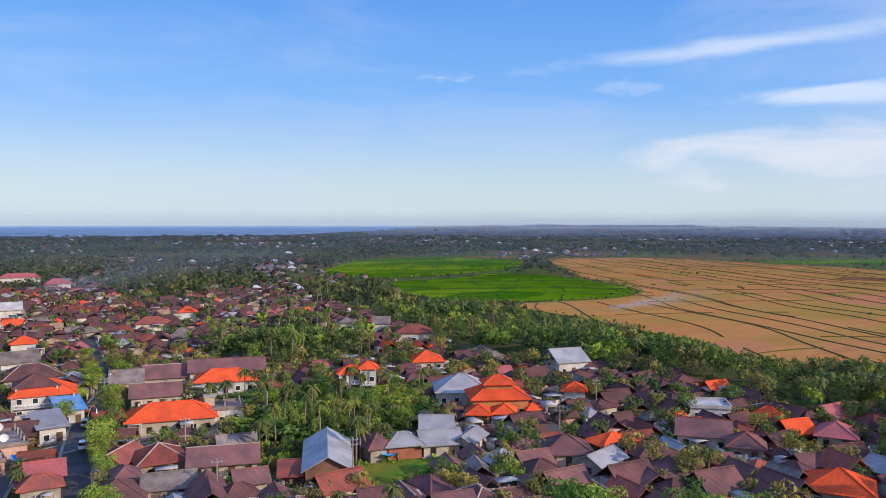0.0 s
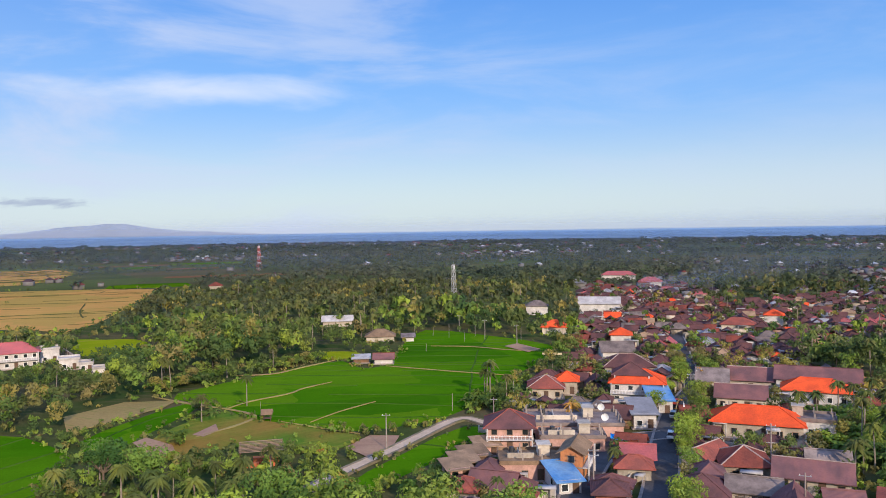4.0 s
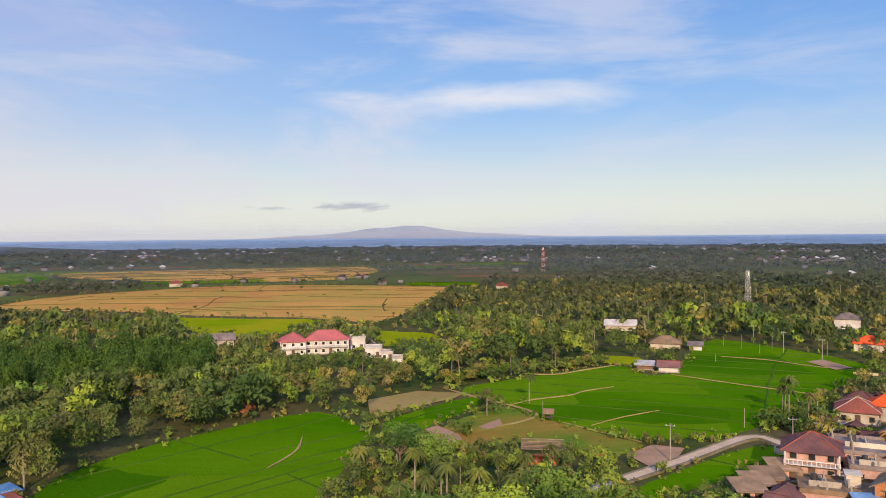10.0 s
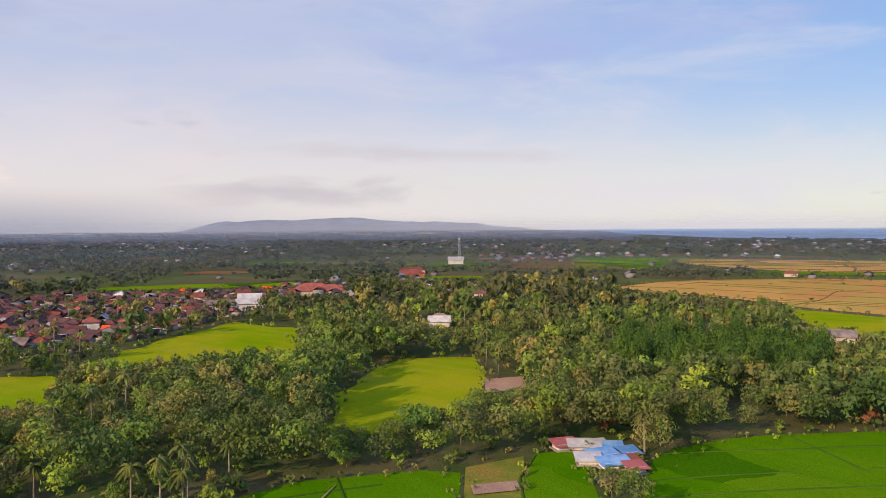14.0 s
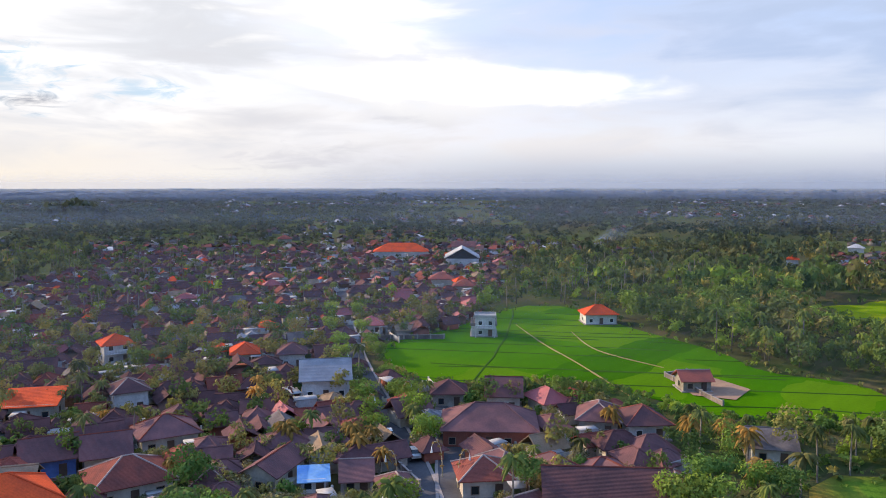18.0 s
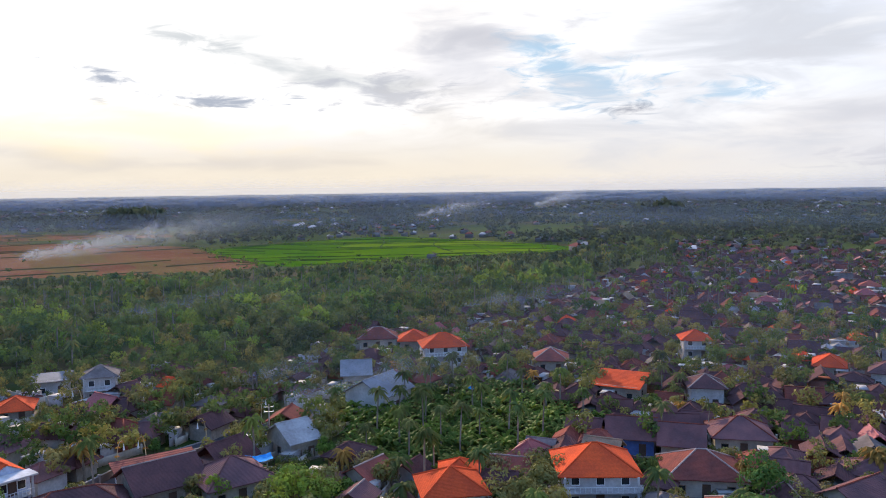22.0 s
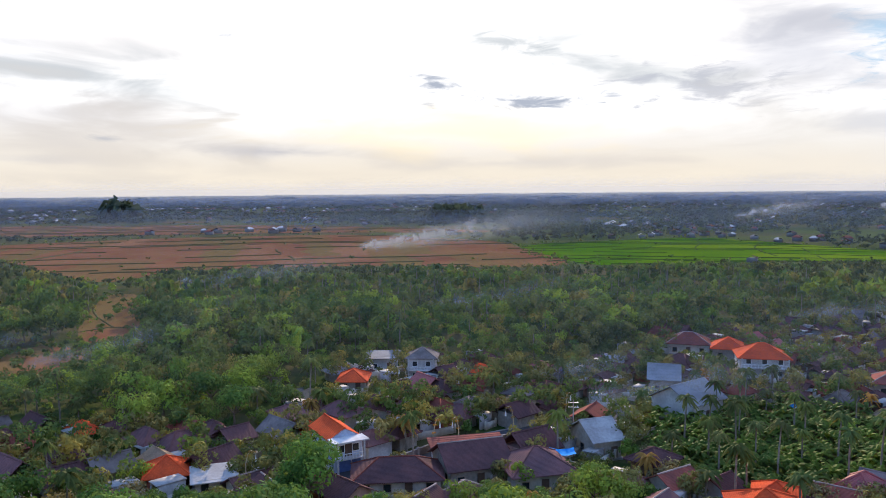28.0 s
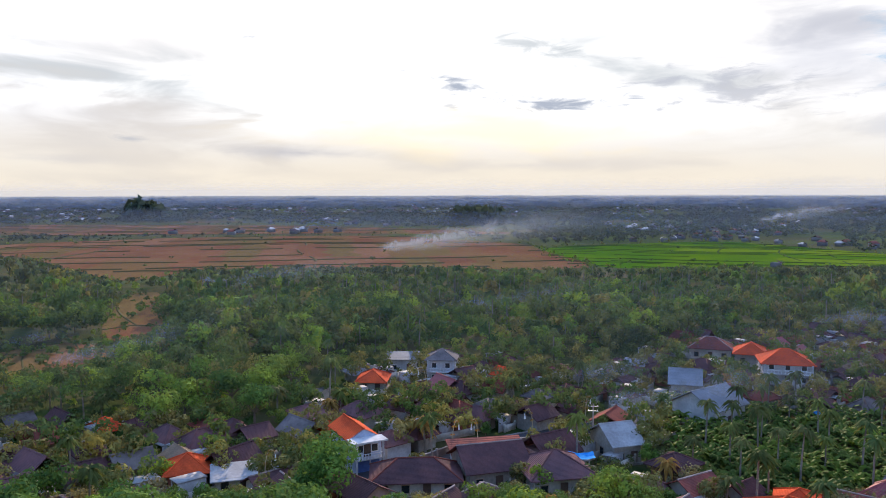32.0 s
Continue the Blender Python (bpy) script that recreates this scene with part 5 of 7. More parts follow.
def brick_shed(x, y, turn):
    """Open drying shed: a slatted roof on posts with stacks of fresh bricks before it."""
    root = thing("brick_shed", pose(x, y, 0, 0, 0, turn), "open brick-drying shed with slatted roof and orange brick stacks", "shed")
    w, d = 9.0, 6.0
    for sx in (-w / 2, 0, w / 2):
        for sy, z in ((-d / 2, 1.9), (d / 2, 2.6)):
            part("post", Shape().beam((sx, sy, -0.2), (sx, sy, z), 0.09), TIMBER, root)
    for i in range(9):
        u = i / 8
        part("slat", Shape().box(-w / 2 - 0.3, -d / 2 + d * u - 0.2, 1.95 + 0.7 * u, w / 2 + 0.3, -d / 2 + d * u + 0.2, 2.03 + 0.7 * u), ROOF["T"], root)
    for i, (px, py, lx, ly, z) in enumerate(((-3.4, -5.2, 2.4, 1.3, 1.3), (-0.4, -5.6, 2.8, 1.4, 1.6), (2.7, -5.0, 2.2, 1.3, 1.1), (-1.8, -7.4, 2.6, 1.2, 0.9), (1.6, -7.6, 2.4, 1.2, 1.2))):
        s = Shape()
        rows = int(z / 0.22)
        for k in range(rows):
            o = 0.06 * (k % 2) + 0.03 * ((k * 7 + i) % 3)
            s.box(px - lx / 2 + o, py - ly / 2 + o, k * 0.22, px + lx / 2 - o, py + ly / 2 - 0.5 * o, k * 0.22 + 0.19)
        part("brick_stack", s, FRESH_BRICK, root, "stack of fresh orange bricks")
    claim(x, y, 6)


def stilt_hut(x, y, turn):
    """Field shelter on four posts."""
    root = thing("field_hut", pose(x, y, 0, 0, 0, turn), "small thatched field shelter on stilts in the paddy", "hut")
    for sx in (-0.9, 0.9):
        for sy in (-0.8, 0.8):
            part("post", Shape().beam((sx, sy, -0.2), (sx, sy, 2.2), 0.07), TIMBER, root)
    part("platform", Shape().box(-1.1, -1.0, 0.8, 1.1, 1.0, 0.92), TIMBER, root)
    part("roof", roof_shape(2.0, 1.8, 2.2, "gable", 0.5, 0.8, 0.12)[0], ROOF["T"], root)
    part("pole", Shape().tube((-1.6, 0, -0.2), (-1.6, 0, 5.2), 0.06, 0.04, 6), PALM_BARK, root)


PALE_BLUE = material("pale_blue_plaster", (0.52, 0.57, 0.70), (0.44, 0.48, 0.60), 0.3, 0.9, 2.0, 0.1, 0.1)
FRESH_BRICK = material("fresh_brick", (0.60, 0.17, 0.07), (0.46, 0.14, 0.065), 0.8, 0.9, 6.0, 0.3, 0.4)
row_villa(138, -29.6, 279)
brick_shed(-147, 96, 57)
stilt_hut(-173, 115, 50)

# ---------------------------------------------------------------- village infill
ROOF_DRAW = "MMMMMMMMMMMMMMMMMMMMMRRRRGZZOTP"


# the plan as a grid of 2 m cells
CELL, HALF = 2.0, 1400.0
N = int(2 * HALF / CELL)
KINDS = ["wood", "village", "grove", "grass", "veg", "soil", "brown", "gold", "light", "rice", "road", "low"]
GRID = np.zeros((N, N), np.int8)


def stamp(poly, value):
    p = np.array(poly)
    lo = np.clip(((p.min(0) + HALF) / CELL).astype(int), 0, N - 1)
    hi = np.clip(((p.max(0) + HALF) / CELL).astype(int) + 1, 1, N)
    gx = (np.arange(lo[0], hi[0]) + 0.5) * CELL - HALF
    gy = (np.arange(lo[1], hi[1]) + 0.5) * CELL - HALF
    x, y = np.meshgrid(gx, gy, indexing="ij")
    hit = np.zeros(x.shape, bool)
    q = np.roll(p, 1, 0)
    for (xi, yi), (xj, yj) in zip(p, q):
        if yi != yj:
            hit ^= ((yi > y) != (yj > y)) & (x < (xj - xi) * (y - yi) / (yj - yi) + xi)
    GRID[lo[0]:hi[0], lo[1]:hi[1]][hit] = value


for poly in ZONES:
    stamp(poly, 1)
for poly in WOODS:
    stamp(poly, 0)
for poly in LOWS:
    stamp(poly, 11)
for poly in GROVES:
    stamp(poly, 2)
for kind, poly in FIELDS:
    stamp(poly, KINDS.index(kind))
for half, line in ROADS:
    for p in line:
        h = half + 1.0
        stamp([(p.x - h, p.y - h), (p.x + h, p.y - h), (p.x + h, p.y + h), (p.x - h, p.y + h)], 10)


def zone_at(x, y):
    """What grows or stands at a place: a field's kind, road, village, grove or wood."""
    i, j = int((x + HALF) / CELL), int((y + HALF) / CELL)
    return KINDS[GRID[i, j]] if 0 <= i < N and 0 <= j < N else "wood"


OPEN = {"veg", "soil", "brown", "gold", "light", "rice", "grass"}


def headroom(x, y):
    """How tall a thing may stand here and leave the open fields and the known houses beyond it in sight from the air."""
    r = math.hypot(x, y)
    most = 30.0
    q = r + 1.5
    while q < r * 1.5 and q < 1390:
        z = zone_at(x * q / r, y * q / r)
        if z in OPEN:
            lap = 3.0 + (0.0 if z in ("soil", "veg") else max(0.0, 0.2 + noise.noise((x * 0.06, y * 0.06, 14))) * (0.05 if z != "light" else 0.10) * q)
            most = 50 * (1 - r / (q + lap))
            break
        q += 2.0
    a = math.degrees(math.atan2(-x, y)) % 360
    for half, hr, keep, ha in LANDMARKS.get(int(a), ()):
        if abs((a - ha + 180) % 360 - 180) < half and hr * 0.6 < r < hr:
            most = min(most, 50 - (50 - keep) * r / hr)
    return most


def far_house_meshes(i, rnd):
    w, d, h = rnd.uniform(4.2, 8.0), rnd.uniform(3.8, 5.8), rnd.uniform(2.4, 3.0)
    kind = rnd.choice(["hip", "hip", "hip", "gable", "gable", "pyr"])
    wall = Shape().box(-w / 2, -d / 2, -0.4, w / 2, d / 2, h)
    wall.box(-w / 2 + 1, -d / 2 - 0.05, 0.9, -w / 2 + 2.2, -d / 2, 2.2)
    rs, lines = roof_shape(w, d, h, kind, pitch=rnd.uniform(0.5, 0.75))
    for p, q in lines:
        rs.tube(p, q, 0.17, 0.17, 4)
    return w, d, h, kind, wall, rs


class Bulk:
    """Many copies of small shapes joined into one mesh."""

    def __init__(self):
        self.v, self.f, self.n = [], [], 0

    def add(self, verts, faces, x, y, z, scale, turn, tall=1.0):
        c, s = math.cos(turn) * scale, math.sin(turn) * scale
        out = np.empty_like(verts)
        out[:, 0] = verts[:, 0] * c - verts[:, 1] * s + x
        out[:, 1] = verts[:, 0] * s + verts[:, 1] * c + y
        out[:, 2] = verts[:, 2] * scale * tall + z
        self.v.append(out)
        self.f.append(faces + self.n)
        self.n += len(verts)

    def mesh(self, name, mat):
        v, f = np.concatenate(self.v), np.concatenate(self.f)
        me = bpy.data.meshes.new(name)
        me.vertices.add(len(v))
        me.vertices.foreach_set("co", v.astype(np.float32).ravel())
        k = f.shape[1]
        me.loops.add(f.size)
        me.loops.foreach_set("vertex_index", f.astype(np.int32).ravel())
        me.polygons.add(len(f))
        me.polygons.foreach_set("loop_start", np.arange(0, f.size, k, dtype=np.int32))
        me.update(calc_edges=True)
        me.materials.append(mat)
        return me


bulk_walls, bulk_roofs = {}, {}
rnd = random.Random(7)
TEMPLATES = [far_house_meshes(i, rnd) for i in range(9)]
MESHES = {}


def triangles(shape):
    return np.array(shape.v, float), np.array([(f[0], f[i], f[i + 1]) for f in shape.f for i in range(1, len(f) - 1)])




def infill_house(x, y, turn, near, joined=False):
    i = rnd.randrange(len(TEMPLATES))
    w, d, h, kind, wall, rs = TEMPLATES[i]
    rc = rnd.choice(ROOF_DRAW)
    wc = rnd.choice("CCCCWPRT")
    if kind == "pyr" and rnd.random() < 0.5:
        rc = "M"
    if near:
        house(rnd.choice(["village_house", "village_house", "house_pavilion"]), x, y, turn, round(w, 1), round(d, 1), round(h, 1), kind, rc, wc, False, False)
    elif joined:
        s = rnd.uniform(0.7, 1.1)
        bulk_walls.setdefault(wc, Bulk()).add(*triangles(wall), x, y, height(x, y), s, radians(turn))
        bulk_roofs.setdefault(rc, Bulk()).add(*triangles(rs), x, y, height(x, y), s, radians(turn))
    else:
        if (i, wc) not in MESHES:
            MESHES[i, wc] = wall.mesh("wall", WALL[wc])
        if (i, rc, 0) not in MESHES:
            MESHES[i, rc, 0] = rs.mesh("roof", ROOF[rc])
        root = new("village_house", MESHES[i, wc])
        root.matrix_world = pose(x, y, height(x, y), 0, 0, turn) @ Matrix.Scale(rnd.uniform(0.9, 1.2), 4)
        tagged(root, f"small {WALL_WORD[wc]} village house with {COLOUR_WORD[rc]} roof", "house", "village houses")
        part("roof", MESHES[i, rc, 0], None, root)
    claim(x, y, 0.5 * max(w, d) - 1.2)


def rings(r0, r1, step, az0=-36.0, az1=292.0):
    """Jittered points on rings, seeded."""
    r = r0
    while r < r1:
        s = step(r)
        n = max(1, int(radians(az1 - az0) * r / s))
        for i in range(n):
            a = radians(az0 + (az1 - az0) * (i + rnd.uniform(0.1, 0.9)) / n)
            q = r + rnd.uniform(-0.45, 0.45) * s
            yield -math.sin(a) * q, math.cos(a) * q, q
        r += s


# strips of open field far out on the plain
strips = {"rice": Shape(), "brown": Shape()}
for x, y, r in rings(720, 1340, lambda r: 30 + r * 0.06):
    if zone_at(x, y) != "wood" or rnd.random() < 0.7 or not (55 < math.degrees(math.atan2(-x, y)) % 360 < 128 or math.degrees(math.atan2(-x, y)) % 360 > 252):
        continue
    az, wide, deep = math.atan2(-x, y), rnd.uniform(25, 90), rnd.uniform(14, 34)
    tx, ty, nx, ny = math.cos(az), math.sin(az), x / r, y / r
    k = rnd.choice(("rice", "brown", "brown", "brown"))
    ring = [(x + tx * a * wide + nx * c * deep, y + ty * a * wide + ny * c * deep) for a, c in ((-1, -0.7), (0.1, -1), (1, -0.8), (0.9, 0.7), (-0.2, 1), (-0.95, 0.6))]
    stamp(ring, KINDS.index(k))
    strips[k].poly(*[(px, py, 0.3) for px, py in ring])
for k, s in strips.items():
    tagged(new("far_fields", s.mesh("far_fields", FIELD["far_rice" if k == "rice" else k])), "narrow strips of open field far out on the plain", "field", kind="structure")



def leafy(x, y):
    """Share of a village quarter that is garden: most in the east, where the houses stand under trees."""
    az = math.degrees(math.atan2(-x, y)) % 360
    share = 0.16 + 0.46 * min(1.0, max(0.0, (az - 212) / 26)) * (az < 300)
    return share + 0.25 * noise.noise((x * 0.03, y * 0.03, 12))


near_count = far_count = 0
for x, y, r in rings(16, 620, lambda r: 4.4 + r * 0.008):
    if zone_at(x, y) != "village" or not free(x, y, 2.6) or rnd.random() < leafy(x, y) or (r > 100 and headroom(x, y) < 4.2):
        continue
    turn = rnd.choice((25, 115, 205, 295)) + rnd.gauss(0, 7)
    if 104 < r < 178 and near_count < 120:
        near_count += 1
        infill_house(x, y, turn, True)
    elif r > 104 and far_count < 150:
        far_count += 1
        infill_house(x, y, turn, False)
    else:
        infill_house(x, y, turn, False, True)
for wc, bk in bulk_walls.items():
    tagged(new("village_walls", bk.mesh("village_walls", WALL[wc])), f"{WALL_WORD[wc]} walls of the crowded village houses", "houses", kind="stuff")
for rc, bk in bulk_roofs.items():
    tagged(new("village_roofs", bk.mesh("village_roofs", ROOF[rc])), f"{COLOUR_WORD[rc]} roofs of the crowded village houses", "roofs", kind="stuff")


# low garden walls, gates and lean-to roofs between the houses
yard_walls, yard_roofs = Bulk(), Bulk()
YARD = [triangles(Shape().box(-n / 2, -0.1, -0.3, n / 2, 0.1, 1.7).box(-n / 2 - 0.2, -0.2, -0.3, -n / 2 + 0.2, 0.2, 2.1).box(n / 2 - 0.2, -0.2, -0.3, n / 2 + 0.2, 0.2, 2.1)) for n in (4, 7, 10)]
LEAN = [triangles(Shape().box(-1.6, -1.0, 2.1, 1.6, 1.0, 2.2).box(-1.5, -0.9, -0.3, -1.35, -0.75, 2.1).box(1.35, -0.9, -0.3, 1.5, -0.75, 2.1).box(-1.5, 0.8, -0.3, 1.5, 0.95, 2.1))]
for x, y, r in rings(105, 560, lambda r: 5.6 + r * 0.011):
    if zone_at(x, y) == "village" and free(x, y, -0.2) and rnd.random() < 0.62:
        tn = radians(rnd.choice((25, 115)) + rnd.gauss(0, 7))
        yard_walls.add(*rnd.choice(YARD), x, y, 0, rnd.uniform(0.8, 1.1), tn)
        if rnd.random() < 0.75:
            yard_roofs.add(*LEAN[0], x + 1.5, y + 1.5, 0, rnd.uniform(0.8, 1.6), tn)
tagged(new("garden_walls", yard_walls.mesh("garden_walls", WALL["C"])), "low weathered garden walls between the village houses", "walls", kind="stuff")
tagged(new("lean_to_roofs", yard_roofs.mesh("lean_to_roofs", ROOF["W"])), "small pale lean-to roofs in the yards", "roofs", kind="stuff")


# ---------------------------------------------------------------- plants
def leaf_cards(rng, centres, radii, count, size, squash=0.8):
    """Small bent leaf sprays on the skin of rounded clumps, as an array of quads."""
    pick = rng.choice(len(centres), count, p=radii ** 2 / (radii ** 2).sum())
    d = rng.normal(size=(count, 3))
    d[:, 2] = np.abs(d[:, 2]) * 1.2 - 0.45
    d /= np.linalg.norm(d, axis=1)[:, None]
    p = centres[pick] + d * (radii[pick] * rng.uniform(0.72, 1.06, count))[:, None] * np.array([1, 1, squash])
    nrm = d + rng.normal(size=(count, 3)) * 0.27
    nrm /= np.linalg.norm(nrm, axis=1)[:, None]
    a = np.cross(nrm, rng.normal(size=(count, 3)))
    a /= np.linalg.norm(a, axis=1)[:, None]
    b = np.cross(nrm, a)
    s = size * rng.uniform(0.6, 1.4, count)[:, None]
    droop = np.array([0, 0, -0.25])
    v = np.stack([p - a * s, p + b * s * rng.uniform(0.9, 1.3, count)[:, None] - nrm * s * 0.15, p + a * s + droop * s], 1)
    return v.reshape(-1, 3), np.arange(count * 3).reshape(-1, 3)


def crown(seed, height_, spread, clumps, count, size):
    rng = np.random.default_rng(seed)
    ang = rng.uniform(0, 2 * np.pi, clumps)
    rad = np.sqrt(rng.uniform(0, 1, clumps)) * spread * 0.62
    zz = height_ * (0.42 + 0.46 * rng.uniform(0, 1, clumps) * (1 - 0.35 * rad / spread))
    c = np.stack([np.cos(ang) * rad, np.sin(ang) * rad, zz], 1)
    r = spread * rng.uniform(0.28, 0.5, clumps)
    return leaf_cards(rng, c, r, count, size) + (c, r)


def quads_mesh(name, v, f, mat):
    b = Bulk()
    b.add(v, f, 0, 0, 0, 1, 0)
    return b.mesh(name, mat)


def broadleaf(seed, h, spread, clumps, count, size, leaf):
    v, f, c, r = crown(seed, h, spread, clumps, count, size)
    t = Shape()
    t.tube((0, 0, -0.5), (0.1, 0, h * 0.4), 0.03 * h, 0.018 * h, 7)
    for p, q in list(zip(c, r))[:7]:
        t.tube((0.1, 0, h * 0.36), tuple(p - np.array([0, 0, q * 0.4])), 0.013 * h, 0.005 * h, 5)
    return t.mesh("trunk", BARK), quads_mesh("crown", v, f, LEAF[leaf])


def frond_fan(seed, count, length, z0, lean=(0, 0), width=0.42, seg=4):
    """Arching pinnate fronds: each a keeled strip whose leaflets hang to both sides."""
    rng = np.random.default_rng(seed)
    v, f = [], []
    for i in range(count):
        a = 2 * math.pi * (i * 0.381966 + rng.uniform(-0.03, 0.03))
        rise = rng.uniform(-0.5, 1.05)
        ln = length * rng.uniform(0.8, 1.1)
        ca, sa = math.cos(a), math.sin(a)
        prev = None
        for j in range(seg + 1):
            t = j / seg
            out = ln * t * (0.95 - 0.15 * abs(rise))
            z = z0 + ln * (rise * t - (0.75 + 0.45 * rise) * t * t)
            hw = width * ln * 0.36 * (math.sin(math.pi * min(1, t * 0.9 + 0.12)) + 0.05)
            mid = (lean[0] + ca * out, lean[1] + sa * out, z)
            lft = (mid[0] - sa * hw, mid[1] + ca * hw, z - hw * 0.75)
            rgt = (mid[0] + sa * hw, mid[1] - ca * hw, z - hw * 0.75)
            if prev:
                for p, q in ((0, 1), (1, 2)):
                    n = len(v)
                    row = (lft, mid, rgt)
                    gap = 0.12
                    lerp = lambda A, B, w: tuple(A[k] + (B[k] - A[k]) * w for k in range(3))
                    v.extend([prev[p], prev[q], lerp(row[q], prev[q], gap * (q != 1)), lerp(row[p], prev[p], gap * (p != 1))])
                    f.append((n, n + 1, n + 2, n + 3))
            prev = (lft, mid, rgt)
    return np.array(v), np.array(f)


def palm(seed, h, leaf):
    rng = random.Random(seed)
    lx, ly = rng.uniform(-1, 1) * h * 0.08, rng.uniform(-1, 1) * h * 0.08
    t = Shape()
    pts = [(lx * u * u, ly * u * u, -0.5 + (h + 0.5) * u) for u in (0, 0.3, 0.65, 1)]
    for i, (p, q) in enumerate(zip(pts, pts[1:])):
        t.tube(p, q, 0.22 - 0.03 * i, 0.19 - 0.03 * i, 6)
    v, f = frond_fan(seed, 24, 2.9, h, (lx, ly), 0.36)
    return t.mesh("trunk", PALM_BARK), quads_mesh("crown", v, f, LEAF[leaf])


BANANA_Q = []


def banana(seed):
    rng = np.random.default_rng(seed)
    t = Shape().tube((0, 0, -0.3), (0.05, 0, 2.2), 0.16, 0.1, 6)
    v, f = [], []
    for i in range(9):
        a, rise, ln = 2 * math.pi * i * 0.382, rng.uniform(0.3, 1.5), rng.uniform(1.8, 2.6)
        prev = None
        for j in range(4):
            u = j / 3
            o, z = ln * u * 0.8, 2.0 + ln * (rise * u - (0.5 + 0.4 * rise) * u * u)
            hw = 0.38 * math.sin(math.pi * (0.12 + 0.8 * u))
            row = [(math.cos(a) * o - math.sin(a) * s * hw, math.sin(a) * o + math.cos(a) * s * hw, z - abs(s) * 0.12) for s in (-1, 0, 1)]
            if prev:
                for p in (0, 1):
                    n = len(v)
                    v.extend([prev[p], prev[p + 1], row[p + 1], row[p]])
                    f.append((n, n + 1, n + 2, n + 3))
            prev = row
    BANANA_Q.append((np.array(v), np.array(f)))
    return t.mesh("trunk", LEAF["fresh"]), quads_mesh("crown", np.array(v), np.array(f), LEAF["banana"])


BROAD = [
    ("tree", "deep green broad-leaved tree with a rounded crown", broadleaf(1, 9, 4.4, 13, 1150, 0.29, "deep"), 9),
    ("tree", "tall deep green broad-leaved tree", broadleaf(2, 12, 4.8, 15, 1300, 0.30, "deep"), 12),
    ("tree", "fresh green broad-leaved tree with gaps in its crown", broadleaf(3, 8, 4.2, 11, 1050, 0.28, "fresh"), 8),
    ("tree", "olive green spreading tree in the village", broadleaf(4, 7.5, 4.4, 11, 1050, 0.28, "olive"), 7.5),
    ("tree", "fresh green tall tree at the wood's edge", broadleaf(5, 11, 4.4, 14, 1150, 0.29, "fresh"), 11),
]
SMALL = [
    ("garden_tree", "small fresh green garden tree", broadleaf(6, 5.5, 2.9, 8, 560, 0.25, "fresh"), 5.5),
    ("garden_tree", "small olive garden tree between houses", broadleaf(7, 5, 2.8, 8, 540, 0.25, "olive"), 5),
    ("garden_tree", "rounded greyish olive garden tree with a thin crown", broadleaf(16, 4.8, 3.1, 10, 460, 0.24, "grey"), 4.8),
    ("bush", "dense deep green garden bush", broadleaf(8, 3.6, 2.4, 6, 380, 0.27, "deep"), 3.6),
    ("bush", "dense fresh green bush", broadleaf(9, 3, 2.3, 6, 380, 0.27, "fresh"), 3),
]
PALMS = [("palm", f"coconut palm with drooping {'yellowing' if lf == 'yellow' else 'green'} fronds", palm(s, h, lf), h + 1.5) for s, h, lf in ((11, 9.5, "palm"), (12, 8, "palm"), (13, 11, "palm"), (14, 6, "palm"), (15, 5, "yellow"))]
BANANAS = [("banana_plant", "banana plant with broad ragged green leaves", banana(s), 3.5) for s in (21, 22, 23)]
LIMIT = {"tree": 270, "garden_tree": 230, "bush": 110, "palm": 255, "banana_plant": 150}
TALLY = dict.fromkeys(LIMIT, 0)


DRY = ("dry_shrub", "dry reddish-brown shrub at the wood's edge", broadleaf(10, 4.5, 2.4, 7, 420, 0.25, "dry"), 4.5)
LIMIT["dry_shrub"], TALLY["dry_shrub"] = 40, 0


def plant(spec, x, y, scale, most):
    """Sets one plant, no taller than most; False where there is no room for it or enough of its kind stand."""
    name, label, (trunk, top), tall = spec
    scale = min(scale, most / tall)
    if scale < 0.3 or TALLY[name] >= LIMIT[name]:
        return False
    TALLY[name] += 1
    root = thing(name, pose(x, y, height(x, y), 0, 0, rnd.uniform(0, 360)) @ Matrix.Scale(scale, 4), label, {"palm": "palm tree", "bush": "bush", "banana_plant": "banana plant"}.get(name, "tree"), name + "s of the village")
    part("trunk", trunk, None, root)
    part("crown", top, None, root)
    return True


# light versions for the woods that stand farther off
rng0 = np.random.default_rng(5)


def bulk_tree(seed, count, size, h=11, spread=5.0, clumps=9):
    v, f, _, _ = crown(seed, h, spread, clumps, count, size)
    return v, f


MID = [bulk_tree(30 + i, 215, 0.62, 9 + i * 1.3, 4.6 + 0.25 * i) for i in range(5)]
LOW = [bulk_tree(40 + i, 48, 1.42, 10 + i, 5.4, 6) for i in range(5)]
BRUSH = [bulk_tree(120 + i, 24, 2.0, 10 + i, 5.4, 6) for i in range(5)]
SPRIG = [bulk_tree(130 + i, 12, 2.6, 10 + i, 5.4, 5) for i in range(5)]
MIDPALM = [frond_fan(50 + i, 14, 3.3, 11 + 1.5 * i, (0.6, 0.3), 0.42, 2) for i in range(3)]


FINE = [bulk_tree(90 + i, 430, 0.37, 9 + i * 1.3, 4.4 + 0.25 * i, 11) for i in range(4)]


def stems(h):
    s = Shape().tube((0, 0, -0.5), (0.6, 0.3, h), 0.26, 0.16, 4)
    q = [f for f in s.f if len(f) == 4]
    return np.array(s.v), np.array(q)


